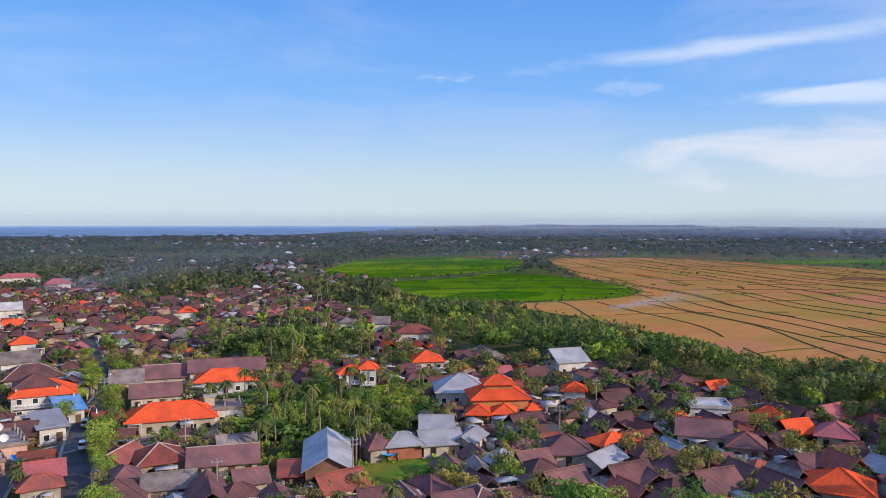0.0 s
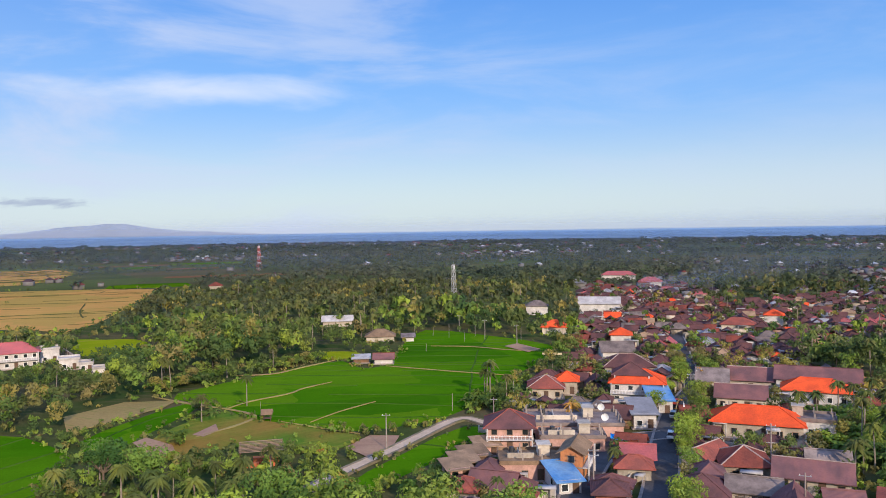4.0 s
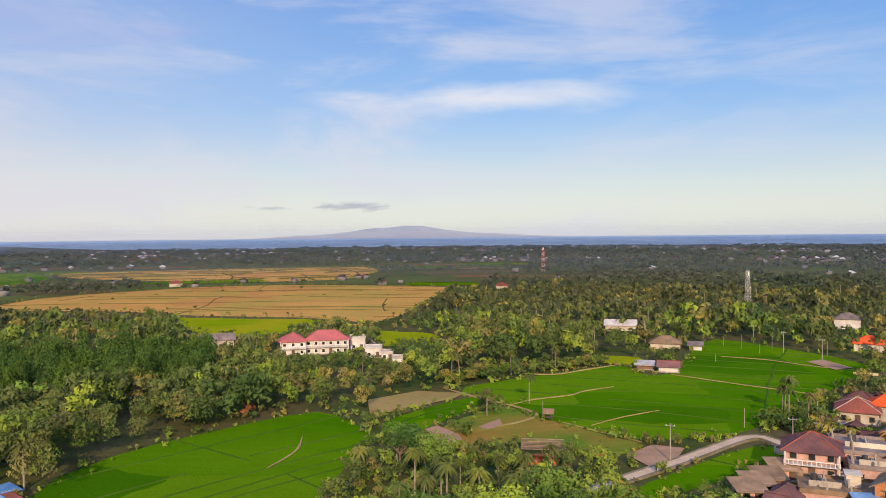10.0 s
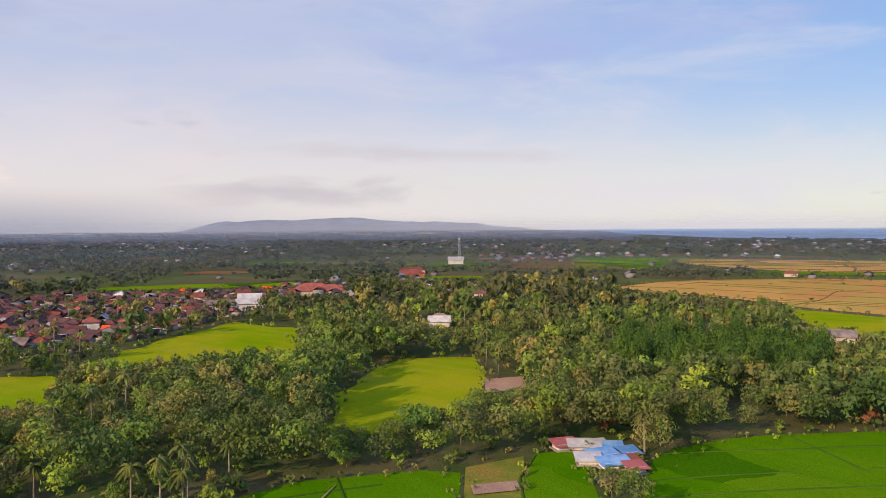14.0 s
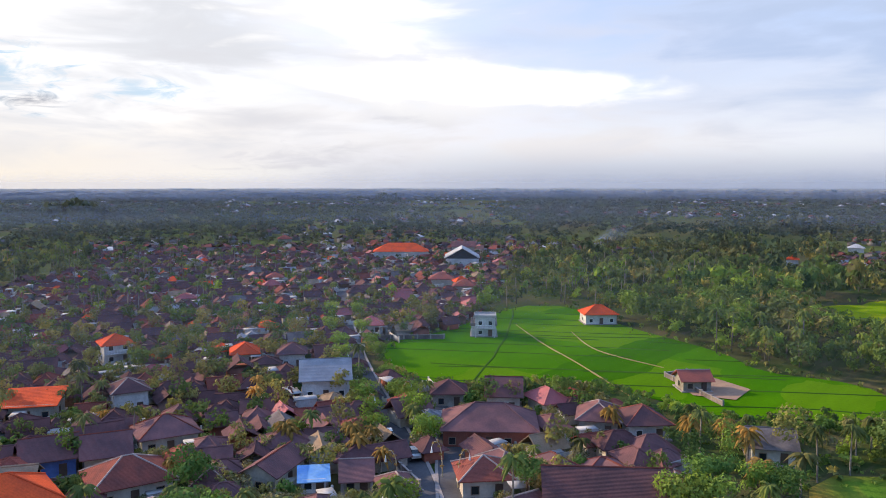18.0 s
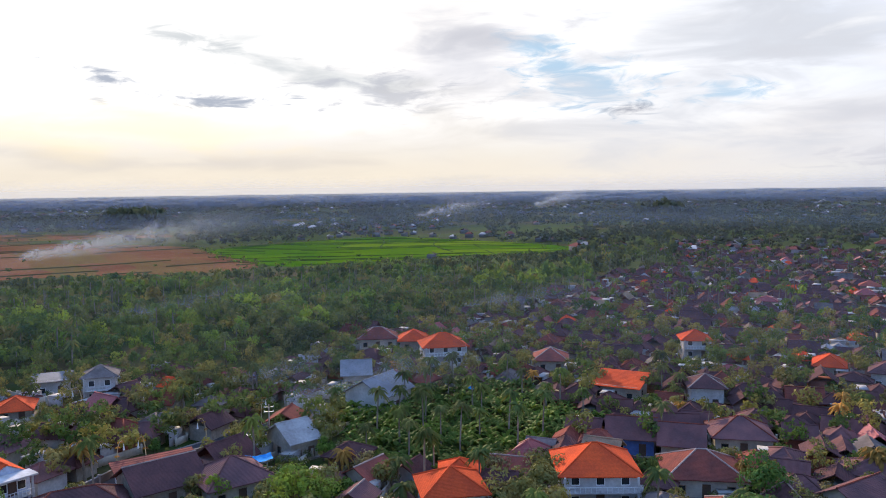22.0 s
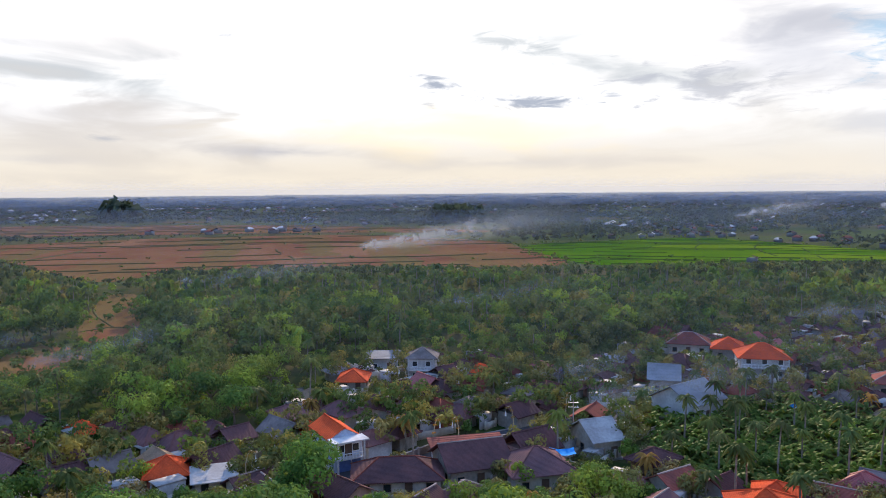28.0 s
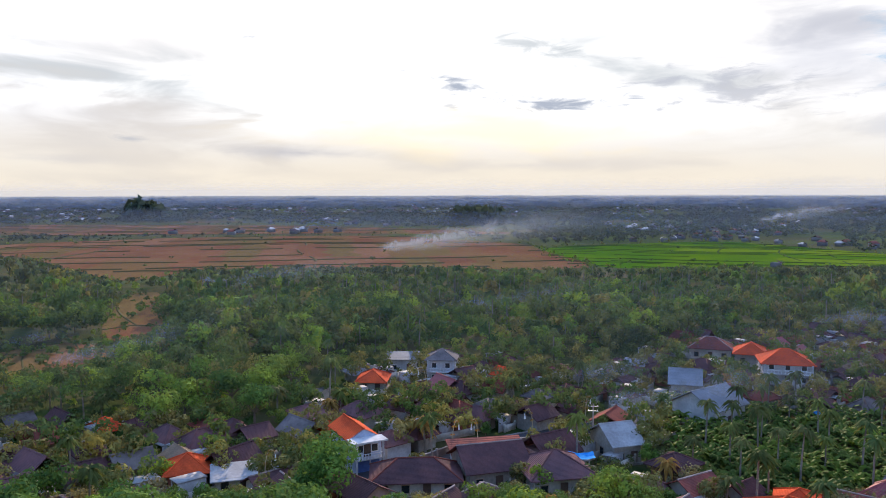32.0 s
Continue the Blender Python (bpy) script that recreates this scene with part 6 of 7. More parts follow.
STEM = [stems(11 + 1.5 * i) for i in range(3)]
FARTREE = [bulk_tree(70 + i, 32, 1.35, 10 + i, 5.6, 7) for i in range(5)]
woods, palms_b, stems_b, fresh_b, olive_b, hazy_b, banana_b, deep_b, far = (Bulk() for _ in range(9))


STAND = [(-245, -20), (-239, 38), (-303, 49), (-328, -27)]


def vigour(x, y):
    """How tall the woods grow here: old stands rise above younger growth."""
    if inside((x, y), STAND):
        return 1.3
    az = math.degrees(math.atan2(-x, y)) % 360
    return (1.18 if 95 < az < 168 else 1.0) * max(0.6, min(1.22, 0.95 + 0.9 * noise.noise((x * 0.016, y * 0.016, 30)) + 0.35 * noise.noise((x * 0.05, y * 0.05, 31))))


def mid_tree(x, y, scale, most, kit, tall=11.5):
    if inside((x, y), STAND):
        for _ in range(2):
            deep_b.add(*rnd.choice(FINE), x + rnd.uniform(-2, 2), y + rnd.uniform(-2, 2), 0, rnd.uniform(0.62, 0.85), rnd.uniform(0, 6.28), rnd.uniform(1.35, 1.9))
        return
    scale = min(scale, most / tall)
    if scale > 0.12:
        k = rnd.random()
        near_in = x * x + y * y < 420 ** 2
        # beyond 420 m most trees take the leaf colours tinted for haze
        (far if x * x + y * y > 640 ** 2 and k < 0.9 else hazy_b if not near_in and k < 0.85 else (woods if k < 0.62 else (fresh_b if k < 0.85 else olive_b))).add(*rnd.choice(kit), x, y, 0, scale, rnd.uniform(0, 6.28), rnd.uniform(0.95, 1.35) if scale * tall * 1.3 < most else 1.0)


def understory(x, y, most, tries, spread=2.2):
    """Low bushes that close the ground between the taller plants."""
    for _ in range(int(tries)):
        px, py = x + rnd.uniform(-spread, spread), y + rnd.uniform(-spread, spread)
        if zone_at(px, py) in OPEN or zone_at(px, py) == "road" or not free(px, py, -0.6):
            continue
        (fresh_b if rnd.random() < 0.5 else (olive_b if rnd.random() < 0.35 else woods)).add(*rnd.choice(BRUSH), px, py, -0.8, min(rnd.uniform(0.16, 0.34), max(0.14, most / 9)), rnd.uniform(0, 6.28))


def mid_palm(x, y, scale, most):
    scale = min(scale, most / 14)
    if scale > 0.3:
        i = rnd.randrange(3)
        tn = rnd.uniform(0, 6.28)
        palms_b.add(*MIDPALM[i], x, y, 0, scale, tn)
        stems_b.add(*STEM[i], x, y, 0, scale, tn)
        if x * x + y * y > 290 ** 2:
            (hazy_b if rnd.random() < 0.6 else woods).add(*rnd.choice(LOW), x + rnd.uniform(-3, 3), y + rnd.uniform(-3, 3), -0.5, min(rnd.uniform(0.4, 0.75), most / 12), tn)


# banana groves, close-set
for poly in GROVES:
    xs, ys = [p[0] for p in poly], [p[1] for p in poly]
    x = min(xs)
    while x < max(xs):
        y = min(ys)
        while y < max(ys):
            px, py = x + rnd.uniform(-1, 1), y + rnd.uniform(-1, 1)
            if inside((px, py), poly) and free(px, py, 0.2):
                if rnd.random() < 0.07:
                    plant(rnd.choice(PALMS[:3]), px, py, rnd.uniform(0.8, 1.0), 12)
                elif y > 0 and rnd.random() < 0.16:
                    (fresh_b if rnd.random() < 0.7 else olive_b).add(*rnd.choice(FINE), px, py, 0, min(rnd.uniform(0.35, 0.7), headroom(px, py) / 11), rnd.uniform(0, 6.28))
                elif not plant(rnd.choice(BANANAS), px, py, rnd.uniform(0.8, 1.3), 6):
                    banana_b.add(*BANANA_Q[rnd.randrange(3)], px, py, 0, rnd.uniform(0.8, 1.3), rnd.uniform(0, 6.28))
            y += 2.3
        x += 2.5

# plants between the houses, in the groves, on the belts between fields and in the near woods
for x, y, r in rings(100, 300, lambda r: 3.4 + r * 0.007):
    zone = zone_at(x, y)
    k = rnd.random()
    if zone == "grass" and k < 0.4:
        fresh_b.add(*rnd.choice(SPRIG), x, y, -0.5, rnd.uniform(0.07, 0.2), k * 15)
    if zone in OPEN or zone == "road":
        continue
    most = headroom(x, y)
    if zone != "village":
        understory(x, y, most, 2 if zone == "low" else (rnd.random() < 0.5 if most > 4 else 3))
    if most < 0.9:
        continue
    if zone == "village":
        az = math.degrees(math.atan2(-x, y)) % 360
        if not free(x, y, -0.1) or k < 0.10 or rnd.random() < (0.42 if az < 70 or az > 330 else 0.2 if az < 225 else 0.0):
            continue
        most = max(most, 1.5)
        spec = rnd.choice(PALMS) if k < (0.17 if az > 236 else 0.22) else (rnd.choice(BANANAS) if k < 0.30 else rnd.choice(BROAD[:3] + SMALL[:2] if k < (0.8 if az > 236 else 0.34) else SMALL[1:3] + SMALL[1:4] + BROAD[3:4]))
        if not plant(spec, x, y, rnd.uniform(0.75, 1.15), most):
            (olive_b if rnd.random() < 0.55 else woods).add(*rnd.choice(MID), x, y, 0, min(rnd.uniform(0.36, 0.72), max(0.2, most / 11.5)), rnd.uniform(0, 6.28))
        claim(x, y, 1.1)
    elif zone == "grove":
        continue
    elif zone == "low":
        if not free(x, y, 0.8) or k < 0.2:
            continue
        most = max(most, 2.2)
        spec = rnd.choice(BANANAS) if k < 0.42 else (rnd.choice(SMALL) if k < 0.9 else rnd.choice(PALMS[3:] + BROAD[3:4]))
        if most > 6 and k > 0.45:
            spec = rnd.choice(BROAD[2:] + PALMS[:2])
        if not plant(spec, x, y, rnd.uniform(0.7, 1.1), most):
            mid_tree(x, y, rnd.uniform(0.25, 0.45), most, FINE if r < 150 else MID)
    else:
        if not free(x, y, 1.3) or k < 0.34:
            continue
        dens = noise.noise((x * 0.012, y * 0.012, 3.0)) + ((0.12 if r < 230 else 0.36) if x > 0 and y < 60 else -0.12)
        pick = rnd.random()
        if any(inside((x, y), poly) for poly in WOODS):
            dens = 1.2
        spec = rnd.choice(PALMS[:4]) if pick < 0.11 + dens * 0.42 else (rnd.choice(BROAD) if pick < 0.82 else rnd.choice(SMALL))
        if most < 3.5:
            spec = rnd.choice(SMALL + BANANAS)
        grown = vigour(x, y)
        most = min(most, 13.5)
        if inside((x, y), STAND) or not plant(spec, x, y, rnd.uniform(0.95, 1.45) * (grown if spec[0] == "tree" else 0.85), most):
            mid_tree(x, y, rnd.uniform(0.7, 1.25) * grown, most, FINE if r < 210 else MID)
            if pick < 0.11 + dens * 0.3:
                mid_palm(x + 2, y, rnd.uniform(0.7, 1.05), most)
        claim(x, y, 2.0)



def wooded(x, y):
    """Belts and hedges of trees with open plots between them, far out on the plain."""
    broad = noise.noise((x * 0.0042, y * 0.0042, 9)) + 0.45 * noise.noise((x * 0.013, y * 0.013, 4))
    hedge = abs(noise.noise((x * 0.006, y * 0.006, 17)))
    return broad > -0.10 or hedge < 0.045


# woods and garden trees in the middle distance
for x, y, r in rings(300, 640, lambda r: 5.0 + r * 0.009):
    zone = zone_at(x, y)
    if zone in OPEN or zone == "road":
        continue
    if zone == "village" and (not free(x, y, 0.3) or rnd.random() < 0.45):
        continue
    most = headroom(x, y)
    k = rnd.random() * (0.12 if any(inside((x, y), poly) for poly in WOODS) else 1.0)
    if k < (0.27 if x > 0 and y < 100 else 0.11) + 0.25 * noise.noise((x * 0.008, y * 0.008, 5)):
        mid_palm(x, y, rnd.uniform(0.7, 1.05), most)
    else:
        mid_tree(x, y, rnd.uniform(0.5, 0.95) * (0.6 if zone == "village" else vigour(x, y)), most, MID if r < 340 else LOW)
for x, y, r in rings(640, 1500, lambda r: 5.6 + r * 0.0115):
    zone = zone_at(x, y)
    if zone in ("village", "wood") and rnd.random() < (0.95 if zone == "wood" else 0.5) and wooded(x, y):
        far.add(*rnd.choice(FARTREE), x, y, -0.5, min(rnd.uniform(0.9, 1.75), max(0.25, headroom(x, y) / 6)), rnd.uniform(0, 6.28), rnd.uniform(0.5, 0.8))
# growth below the drone and behind it
for x, y, r in rings(3, 30, lambda r: 4.6, 0, 360):
    if zone_at(x, y) not in OPEN and zone_at(x, y) != "road" and free(x, y, 0.6):
        for kind in ("garden_tree", "bush"):
            TALLY[kind] = min(TALLY[kind], LIMIT[kind] - 1)
        plant(rnd.choice(SMALL), x, y, rnd.uniform(0.6, 1.05), 6.0)
for x, y, r in [*rings(30, 100, lambda r: 5.0, 0, 360), *rings(100, 900, lambda r: 9 + r * 0.015, 292, 324)]:
    if zone_at(x, y) not in OPEN and zone_at(x, y) != "road" and free(x, y, 0.4):
        (fresh_b if rnd.random() < 0.4 else woods).add(*rnd.choice(LOW), x, y, -0.5, rnd.uniform(0.25, 0.7), rnd.uniform(0, 6.28))
# weeds and bushes that fray the edges of the fields
for kind, poly in FIELDS:
    if kind in ("soil", "veg"):
        continue
    for i, a in enumerate(poly):
        e = poly[(i + 1) % len(poly)]
        n = int(math.dist(a, e) / (2.2 if math.hypot(*a) < 330 else 7))
        for j in range(n):
            u = rnd.random()
            px, py = a[0] + (e[0] - a[0]) * u, a[1] + (e[1] - a[1]) * u
            push = abs(rnd.gauss(0, 1)) * (1 + 2.5 * max(0, noise.noise((px * 0.05, py * 0.05, 2))))
            ang = rnd.uniform(0, 6.28)
            px, py = px + math.cos(ang) * push * 1.6, py + math.sin(ang) * push * 1.6
            if zone_at(px, py) != "road" and free(px, py, -0.5):
                (fresh_b if rnd.random() < 0.45 else olive_b if rnd.random() < 0.5 else woods).add(*rnd.choice(SPRIG), px, py, -0.5, rnd.uniform(0.07, 0.2) * (1 if math.hypot(px, py) < 330 else 1.7), ang)
# scattered shrubs in the ripe and harvested fields
for kind, poly in FIELDS:
    if kind not in ("gold", "brown") and not (kind == "rice" and math.hypot(*poly[0]) > 380):
        continue
    xs, ys = [p[0] for p in poly], [p[1] for p in poly]
    for i in range(26):
        x, y = rnd.uniform(min(xs), max(xs)), rnd.uniform(min(ys), max(ys))
        if inside((x, y), poly):
            woods.add(*rnd.choice(BRUSH), x, y, 0, rnd.uniform(0.25, 0.5), rnd.uniform(0, 6.28), 0.7)
for name, bulk, mat, label in (("woodland", woods, LEAF["wood"], "dense green woodland of mixed broad-leaved trees"), ("woodland", fresh_b, LEAF["fresh"], "fresh green trees among the woodland"), ("woodland", olive_b, LEAF["olive"], "olive and yellowing trees among the woodland"),
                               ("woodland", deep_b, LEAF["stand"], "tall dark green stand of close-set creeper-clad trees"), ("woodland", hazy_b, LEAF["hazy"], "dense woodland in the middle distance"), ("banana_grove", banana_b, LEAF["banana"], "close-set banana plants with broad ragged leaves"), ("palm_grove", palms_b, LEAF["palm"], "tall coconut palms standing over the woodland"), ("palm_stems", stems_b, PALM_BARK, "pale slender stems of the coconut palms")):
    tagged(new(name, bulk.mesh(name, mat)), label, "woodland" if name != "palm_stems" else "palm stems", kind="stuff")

# far plain: lumpy canopy, lighter gaps and roofs
FARLUMP = [bulk_tree(60 + i, 26, 2.2, 11, 8.5, 6) for i in range(5)]
for x, y, r in rings(1350, 2700, lambda r: 8.0 + r * 0.0155):
    if zone_at(x, y) not in ("wood", "village"):
        continue
    if not wooded(x * 0.7, y * 0.7):
        continue
    far.add(*rnd.choice(FARLUMP), x, y, height(x, y), rnd.uniform(1.3, 2.4), rnd.uniform(0, 6.28), rnd.uniform(0.3, 0.5))


def clump(az, r, wide, tall):
    """A knoll of tall old trees that stands out on the plain."""
    for i in range(46):
        u, w = rnd.gauss(0, 0.30), rnd.gauss(0, 0.3)
        a = radians(az)
        x = -math.sin(a) * (r + w * wide * 0.6) + math.cos(a) * u * wide
        y = math.cos(a) * (r + w * wide * 0.6) + math.sin(a) * u * wide
        far.add(*rnd.choice(FARLUMP), x, y, height(x, y) - 0.3 * tall, tall / 8.5 * max(0.35, 1 - 1.6 * u * u - 0.2 * abs(w)) * rnd.uniform(0.7, 1.0), rnd.uniform(0, 6.28), 1.15)


clump(248.7, 1200, 95, 30)
clump(272.3, 1500, 45, 36)
clump(211.2, 1250, 100, 27)
clump(190, 2300, 70, 26)
clump(161.5, 880, 60, 18)
clump(20, 1500, 60, 14)
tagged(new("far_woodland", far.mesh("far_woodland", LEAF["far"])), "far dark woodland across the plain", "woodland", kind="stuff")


def box_faces():
    s = Shape().box(-4, -3.5, -0.5, 4, 3.5, 3.4)
    return np.array(s.v, float), np.array(s.f)


def hip_faces():
    v = np.array([(-4.8, -4.3, 3.2), (4.8, -4.3, 3.2), (4.8, 4.3, 3.2), (-4.8, 4.3, 3.2), (-1.5, 0, 5.6), (1.5, 0, 5.6)], float)
    return v, np.array([(0, 1, 5, 4), (1, 2, 5, 5), (2, 3, 4, 5), (3, 0, 4, 4)])


# wall, dark, red and grey tones are dulled to put haze into the colour
FAR_WALL = material("far_wall_haze_dulled", (0.24, 0.23, 0.235), (0.16, 0.155, 0.16), 0.01, 0.95, 0.1)
FAR_ROOF = {"M": material("far_dark_roof", (0.085, 0.05, 0.055), None, 0.01, 0.9, 0.1), "R": material("far_red_roof", (0.26, 0.075, 0.06), (0.18, 0.06, 0.055), 0.01, 0.9, 0.1),
            "W": material("far_pale_roof", (0.66, 0.64, 0.64), None, 0.01, 0.9, 0.1), "G": material("far_grey_roof", (0.22, 0.22, 0.24), None, 0.01, 0.9, 0.1)}
BOX, HIP = box_faces(), (hip_faces()[0], np.array([(0, 1, 5, 4), (2, 3, 4, 5)]))
far_walls = Bulk()
far_roofs = {c: Bulk() for c in "MRWG"}
for x, y, r in rings(560, 2600, lambda r: 13.0 + r * 0.014):
    az = math.degrees(math.atan2(-x, y)) % 360
    z = zone_at(x, y)
    if z not in ("village", "wood") or (6 < az < 95 and r > 2700):
        continue
    town = noise.noise((x * 0.003, y * 0.003, 21)) + (0.5 if z == "village" else 0) + (0.05 if r > 1400 else -0.1) + 0.4 * noise.noise((x * 0.012, y * 0.012, 23))
    if rnd.random() > 0.04 + max(0.0, town) * 1.9:
        continue
    s, tn = rnd.uniform(0.7, 1.15), rnd.uniform(0, 6.28)
    far_walls.add(*BOX, x, y, height(x, y) + (2.5 if r > 900 else 0.5), s, tn)
    far_roofs[rnd.choice("MMMMMRRRWWWGG" if r > 900 else "MMMMMMRRRRWGG")].add(*HIP, x, y, height(x, y) + (2.5 if r > 900 else 0.5), s, tn)
tagged(new("far_houses", far_walls.mesh("far_houses", FAR_WALL)), "pale walls of far houses among trees", "houses", kind="stuff")
for c, b in far_roofs.items():
    tagged(new("far_roofs", b.mesh("far_roofs", FAR_ROOF[c])), f"{COLOUR_WORD[c]} roofs of far houses", "roofs", kind="stuff")

# ---------------------------------------------------------------- masts, poles, lamps, cars and other small things


def lattice_mast(x, y, tall, half, painted):
    root = thing("lattice_mast", pose(x, y, 0), "red and white steel lattice mast above the trees" if painted else "tall grey steel lattice telecom mast above the trees", "mast")
    levels = 9
    for side, (sx, sy) in enumerate(((1, 1), (1, -1), (-1, -1), (-1, 1))):
        part("leg", Shape().beam((sx * half, sy * half, -0.5), (sx * half * 0.35, sy * half * 0.35, tall), 0.14), RED_PAINT if painted else STEEL, root)
    for i in range(levels):
        z0, z1 = tall * i / levels, tall * (i + 1) / levels
        h0, h1 = half * (1 - 0.65 * i / levels), half * (1 - 0.65 * (i + 1) / levels)
        s = Shape()
        for (ax, ay), (bx, by) in (((1, 1), (1, -1)), ((1, -1), (-1, -1)), ((-1, -1), (-1, 1)), ((-1, 1), (1, 1))):
            s.beam((ax * h0, ay * h0, z0), (bx * h1, by * h1, z1), 0.07)
            s.beam((bx * h0, by * h0, z0), (ax * h1, ay * h1, z1), 0.07)
            s.beam((ax * h1, ay * h1, z1), (bx * h1, by * h1, z1), 0.08)
        part("brace", s, (RED_PAINT if i % 2 else WHITE_PAINT) if painted else STEEL, root)
    for a in (0, 120, 240):
        c, s_ = math.cos(radians(a)), math.sin(radians(a))
        part("antenna", Shape().box(-0.2, 0.9, tall - 3, 0.2, 1.15, tall - 0.5), WHITE_PAINT, root, "white panel antenna", pose(0, 0, 0, 0, 0, a))
    part("lightning_rod", Shape().beam((0, 0, tall), (0, 0, tall + 2.5), 0.06), STEEL, root)


def utility_pole(x, y, tall, turn, arms=1):
    root = thing("utility_pole", pose(x, y, 0, 0, 0, turn), "pale concrete utility pole beside the road", "pole", "utility poles")
    part("post", Shape().tube((0, 0, -0.5), (0, 0, tall), 0.17, 0.11, 8), CONCRETE, root)
    for i in range(arms):
        arm = part("crossarm", Shape().box(-1.0, -0.06, tall - 0.6 - i * 0.9, 1.0, 0.06, tall - 0.48 - i * 0.9), STEEL, root)
        for px in (-0.85, 0, 0.85):
            part("insulator", Shape().tube((px, 0, tall - 0.48 - i * 0.9), (px, 0, tall - 0.25 - i * 0.9), 0.06, 0.04, 6), WHITE_PAINT, arm)


STRAW = material("dry_bamboo", (0.52, 0.44, 0.28), (0.42, 0.34, 0.20), 0.8, 0.8, 6.0, 0.1)


def festival_pole(x, y, turn, tall=7.0):
    """A bamboo pole that bends over under the ornament at its tip."""
    root = thing("festival_pole", pose(x, y, 0, 0, 0, turn), "tall pale bamboo festival pole bending over the road", "festival pole", "festival poles")
    pts = [(0, 0, -0.3), (0.05, 0, tall * 0.35), (0.2, 0, tall * 0.65), (0.55, 0, tall * 0.86), (1.05, 0, tall * 0.97), (1.6, 0, tall * 0.96), (2.0, 0, tall * 0.86)]
    stem = Shape()
    for n, (p, q) in enumerate(zip(pts, pts[1:])):
        stem.tube(p, q, 0.11 - 0.012 * n, 0.10 - 0.012 * n, 6)
    part("stem", stem, STRAW, root)
    for n, (px, py, pz) in enumerate(pts[1:-1]):
        tuft = Shape()
        for k in range(6):
            a = k * 1.05 + n
            tuft.poly((px, py, pz + 0.1), (px + 0.45 * math.cos(a), py + 0.45 * math.sin(a), pz - 0.15), (px + 0.38 * math.cos(a + 0.5), py + 0.38 * math.sin(a + 0.5), pz - 0.35))
        part("leaf_tuft", tuft, LEAF["yellow"], root, "tuft of young palm leaf")
    part("ornament", Shape().tube((2.0, 0, tall * 0.86), (2.02, 0, tall * 0.86 - 1.1), 0.05, 0.2, 6), WHITE_PAINT, root, "white woven hanging ornament")


def white_post(x, y, tall):
    root = thing("bamboo_post", pose(x, y, 0), "slender pale post standing in the paddy", "post", "paddy posts")
    part("stem", Shape().tube((0, 0, -0.3), (0.05, 0.03, tall), 0.09, 0.07, 6), CONCRETE, root)


def signboard(x, y, turn):
    root = thing("signboard", pose(x, y, 0, 0, 0, turn), "long narrow pale signboard on a single post", "signboard")
    part("post", Shape().tube((0, 0, -0.3), (0, 0, 5.2), 0.13, 0.11, 7), CONCRETE, root)
    part("board", Shape().box(-3.4, -0.08, 5.2, 3.4, 0.08, 5.9), STRAW, root)


CAR_GLASS = GLASS
TYRE = material("black_tyre", (0.02, 0.02, 0.02), None, 0.8, 0.9)


def car(x, y, turn, paint, word, van=False):
    root = thing("car", pose(x, y, 0.96, 0, 0, turn), f"{word} parked on the village road", "car", "parked cars")
    L, W = 2.1, 0.85
    roof_z = 1.75 if van else 1.48
    s = Shape()
    prof = [(-L, 0.35), (L, 0.35), (L, 0.8), (1.35, 0.95), (-L + 0.1, 1.0), (-L, 0.8)]
    for y0 in (-W, W):
        s.poly(*[(px, y0, pz) for px, pz in (prof if y0 > 0 else prof[::-1])])
    for (ax, az), (bx, bz) in zip(prof, prof[1:] + prof[:1]):
        s.poly((ax, -W, az), (bx, -W, bz), (bx, W, bz), (ax, W, az))
    part("body", s, paint, root)
    g = Shape()
    lo, hi = [(-L + 0.25, 0.98), (1.3, 0.95)], [(-L + (0.35 if van else 0.8), roof_z - 0.06), (0.55, roof_z - 0.06)]
    c = [(lo[0][0], -W + 0.05, lo[0][1]), (lo[1][0], -W + 0.05, lo[1][1]), (lo[1][0], W - 0.05, lo[1][1]), (lo[0][0], W - 0.05, lo[0][1])]
    d = [(hi[0][0], -W + 0.2, hi[0][1]), (hi[1][0], -W + 0.2, hi[1][1]), (hi[1][0], W - 0.2, hi[1][1]), (hi[0][0], W - 0.2, hi[0][1])]
    for i in range(4):
        g.poly(c[i], c[(i + 1) % 4], d[(i + 1) % 4], d[i])
    part("windows", g, CAR_GLASS, root, "dark car windows")
    part("roof", Shape().box(hi[0][0] - 0.03, -W + 0.17, roof_z - 0.06, hi[1][0] + 0.05, W - 0.17, roof_z), paint, root)
    for wx in (-1.3, 1.3):
        for wy in (-W, W):
            part("wheel", Shape().tube((wx, wy - 0.1, 0.32), (wx, wy + 0.1, 0.32), 0.32, 0.32, 10), TYRE, root)


def dish(x, y, z, turn):
    root = thing("satellite_dish", pose(x, y, z, 0, 0, turn), "round white satellite dish on a short mast", "satellite dish", "satellite dishes")
    s = Shape()
    ringed = [[(math.cos(a) * r, -0.35 * r * r, math.sin(a) * r + 1.3) for a in np.linspace(0, 2 * math.pi, 13)[:-1]] for r in (0.05, 0.45, 0.85)]
    for p, q in zip(ringed, ringed[1:]):
        for i in range(12):
            j = (i + 1) % 12
            s.poly(p[i], p[j], q[j], q[i])
    part("reflector", s, WHITE_PAINT, root)
    part("mast", Shape().tube((0, 0.05, -0.2), (0, 0.05, 1.3), 0.06, 0.05, 6), STEEL, root)
    part("feed_arm", Shape().beam((0, 0, 1.3), (0, -0.9, 1.45), 0.03), STEEL, root)


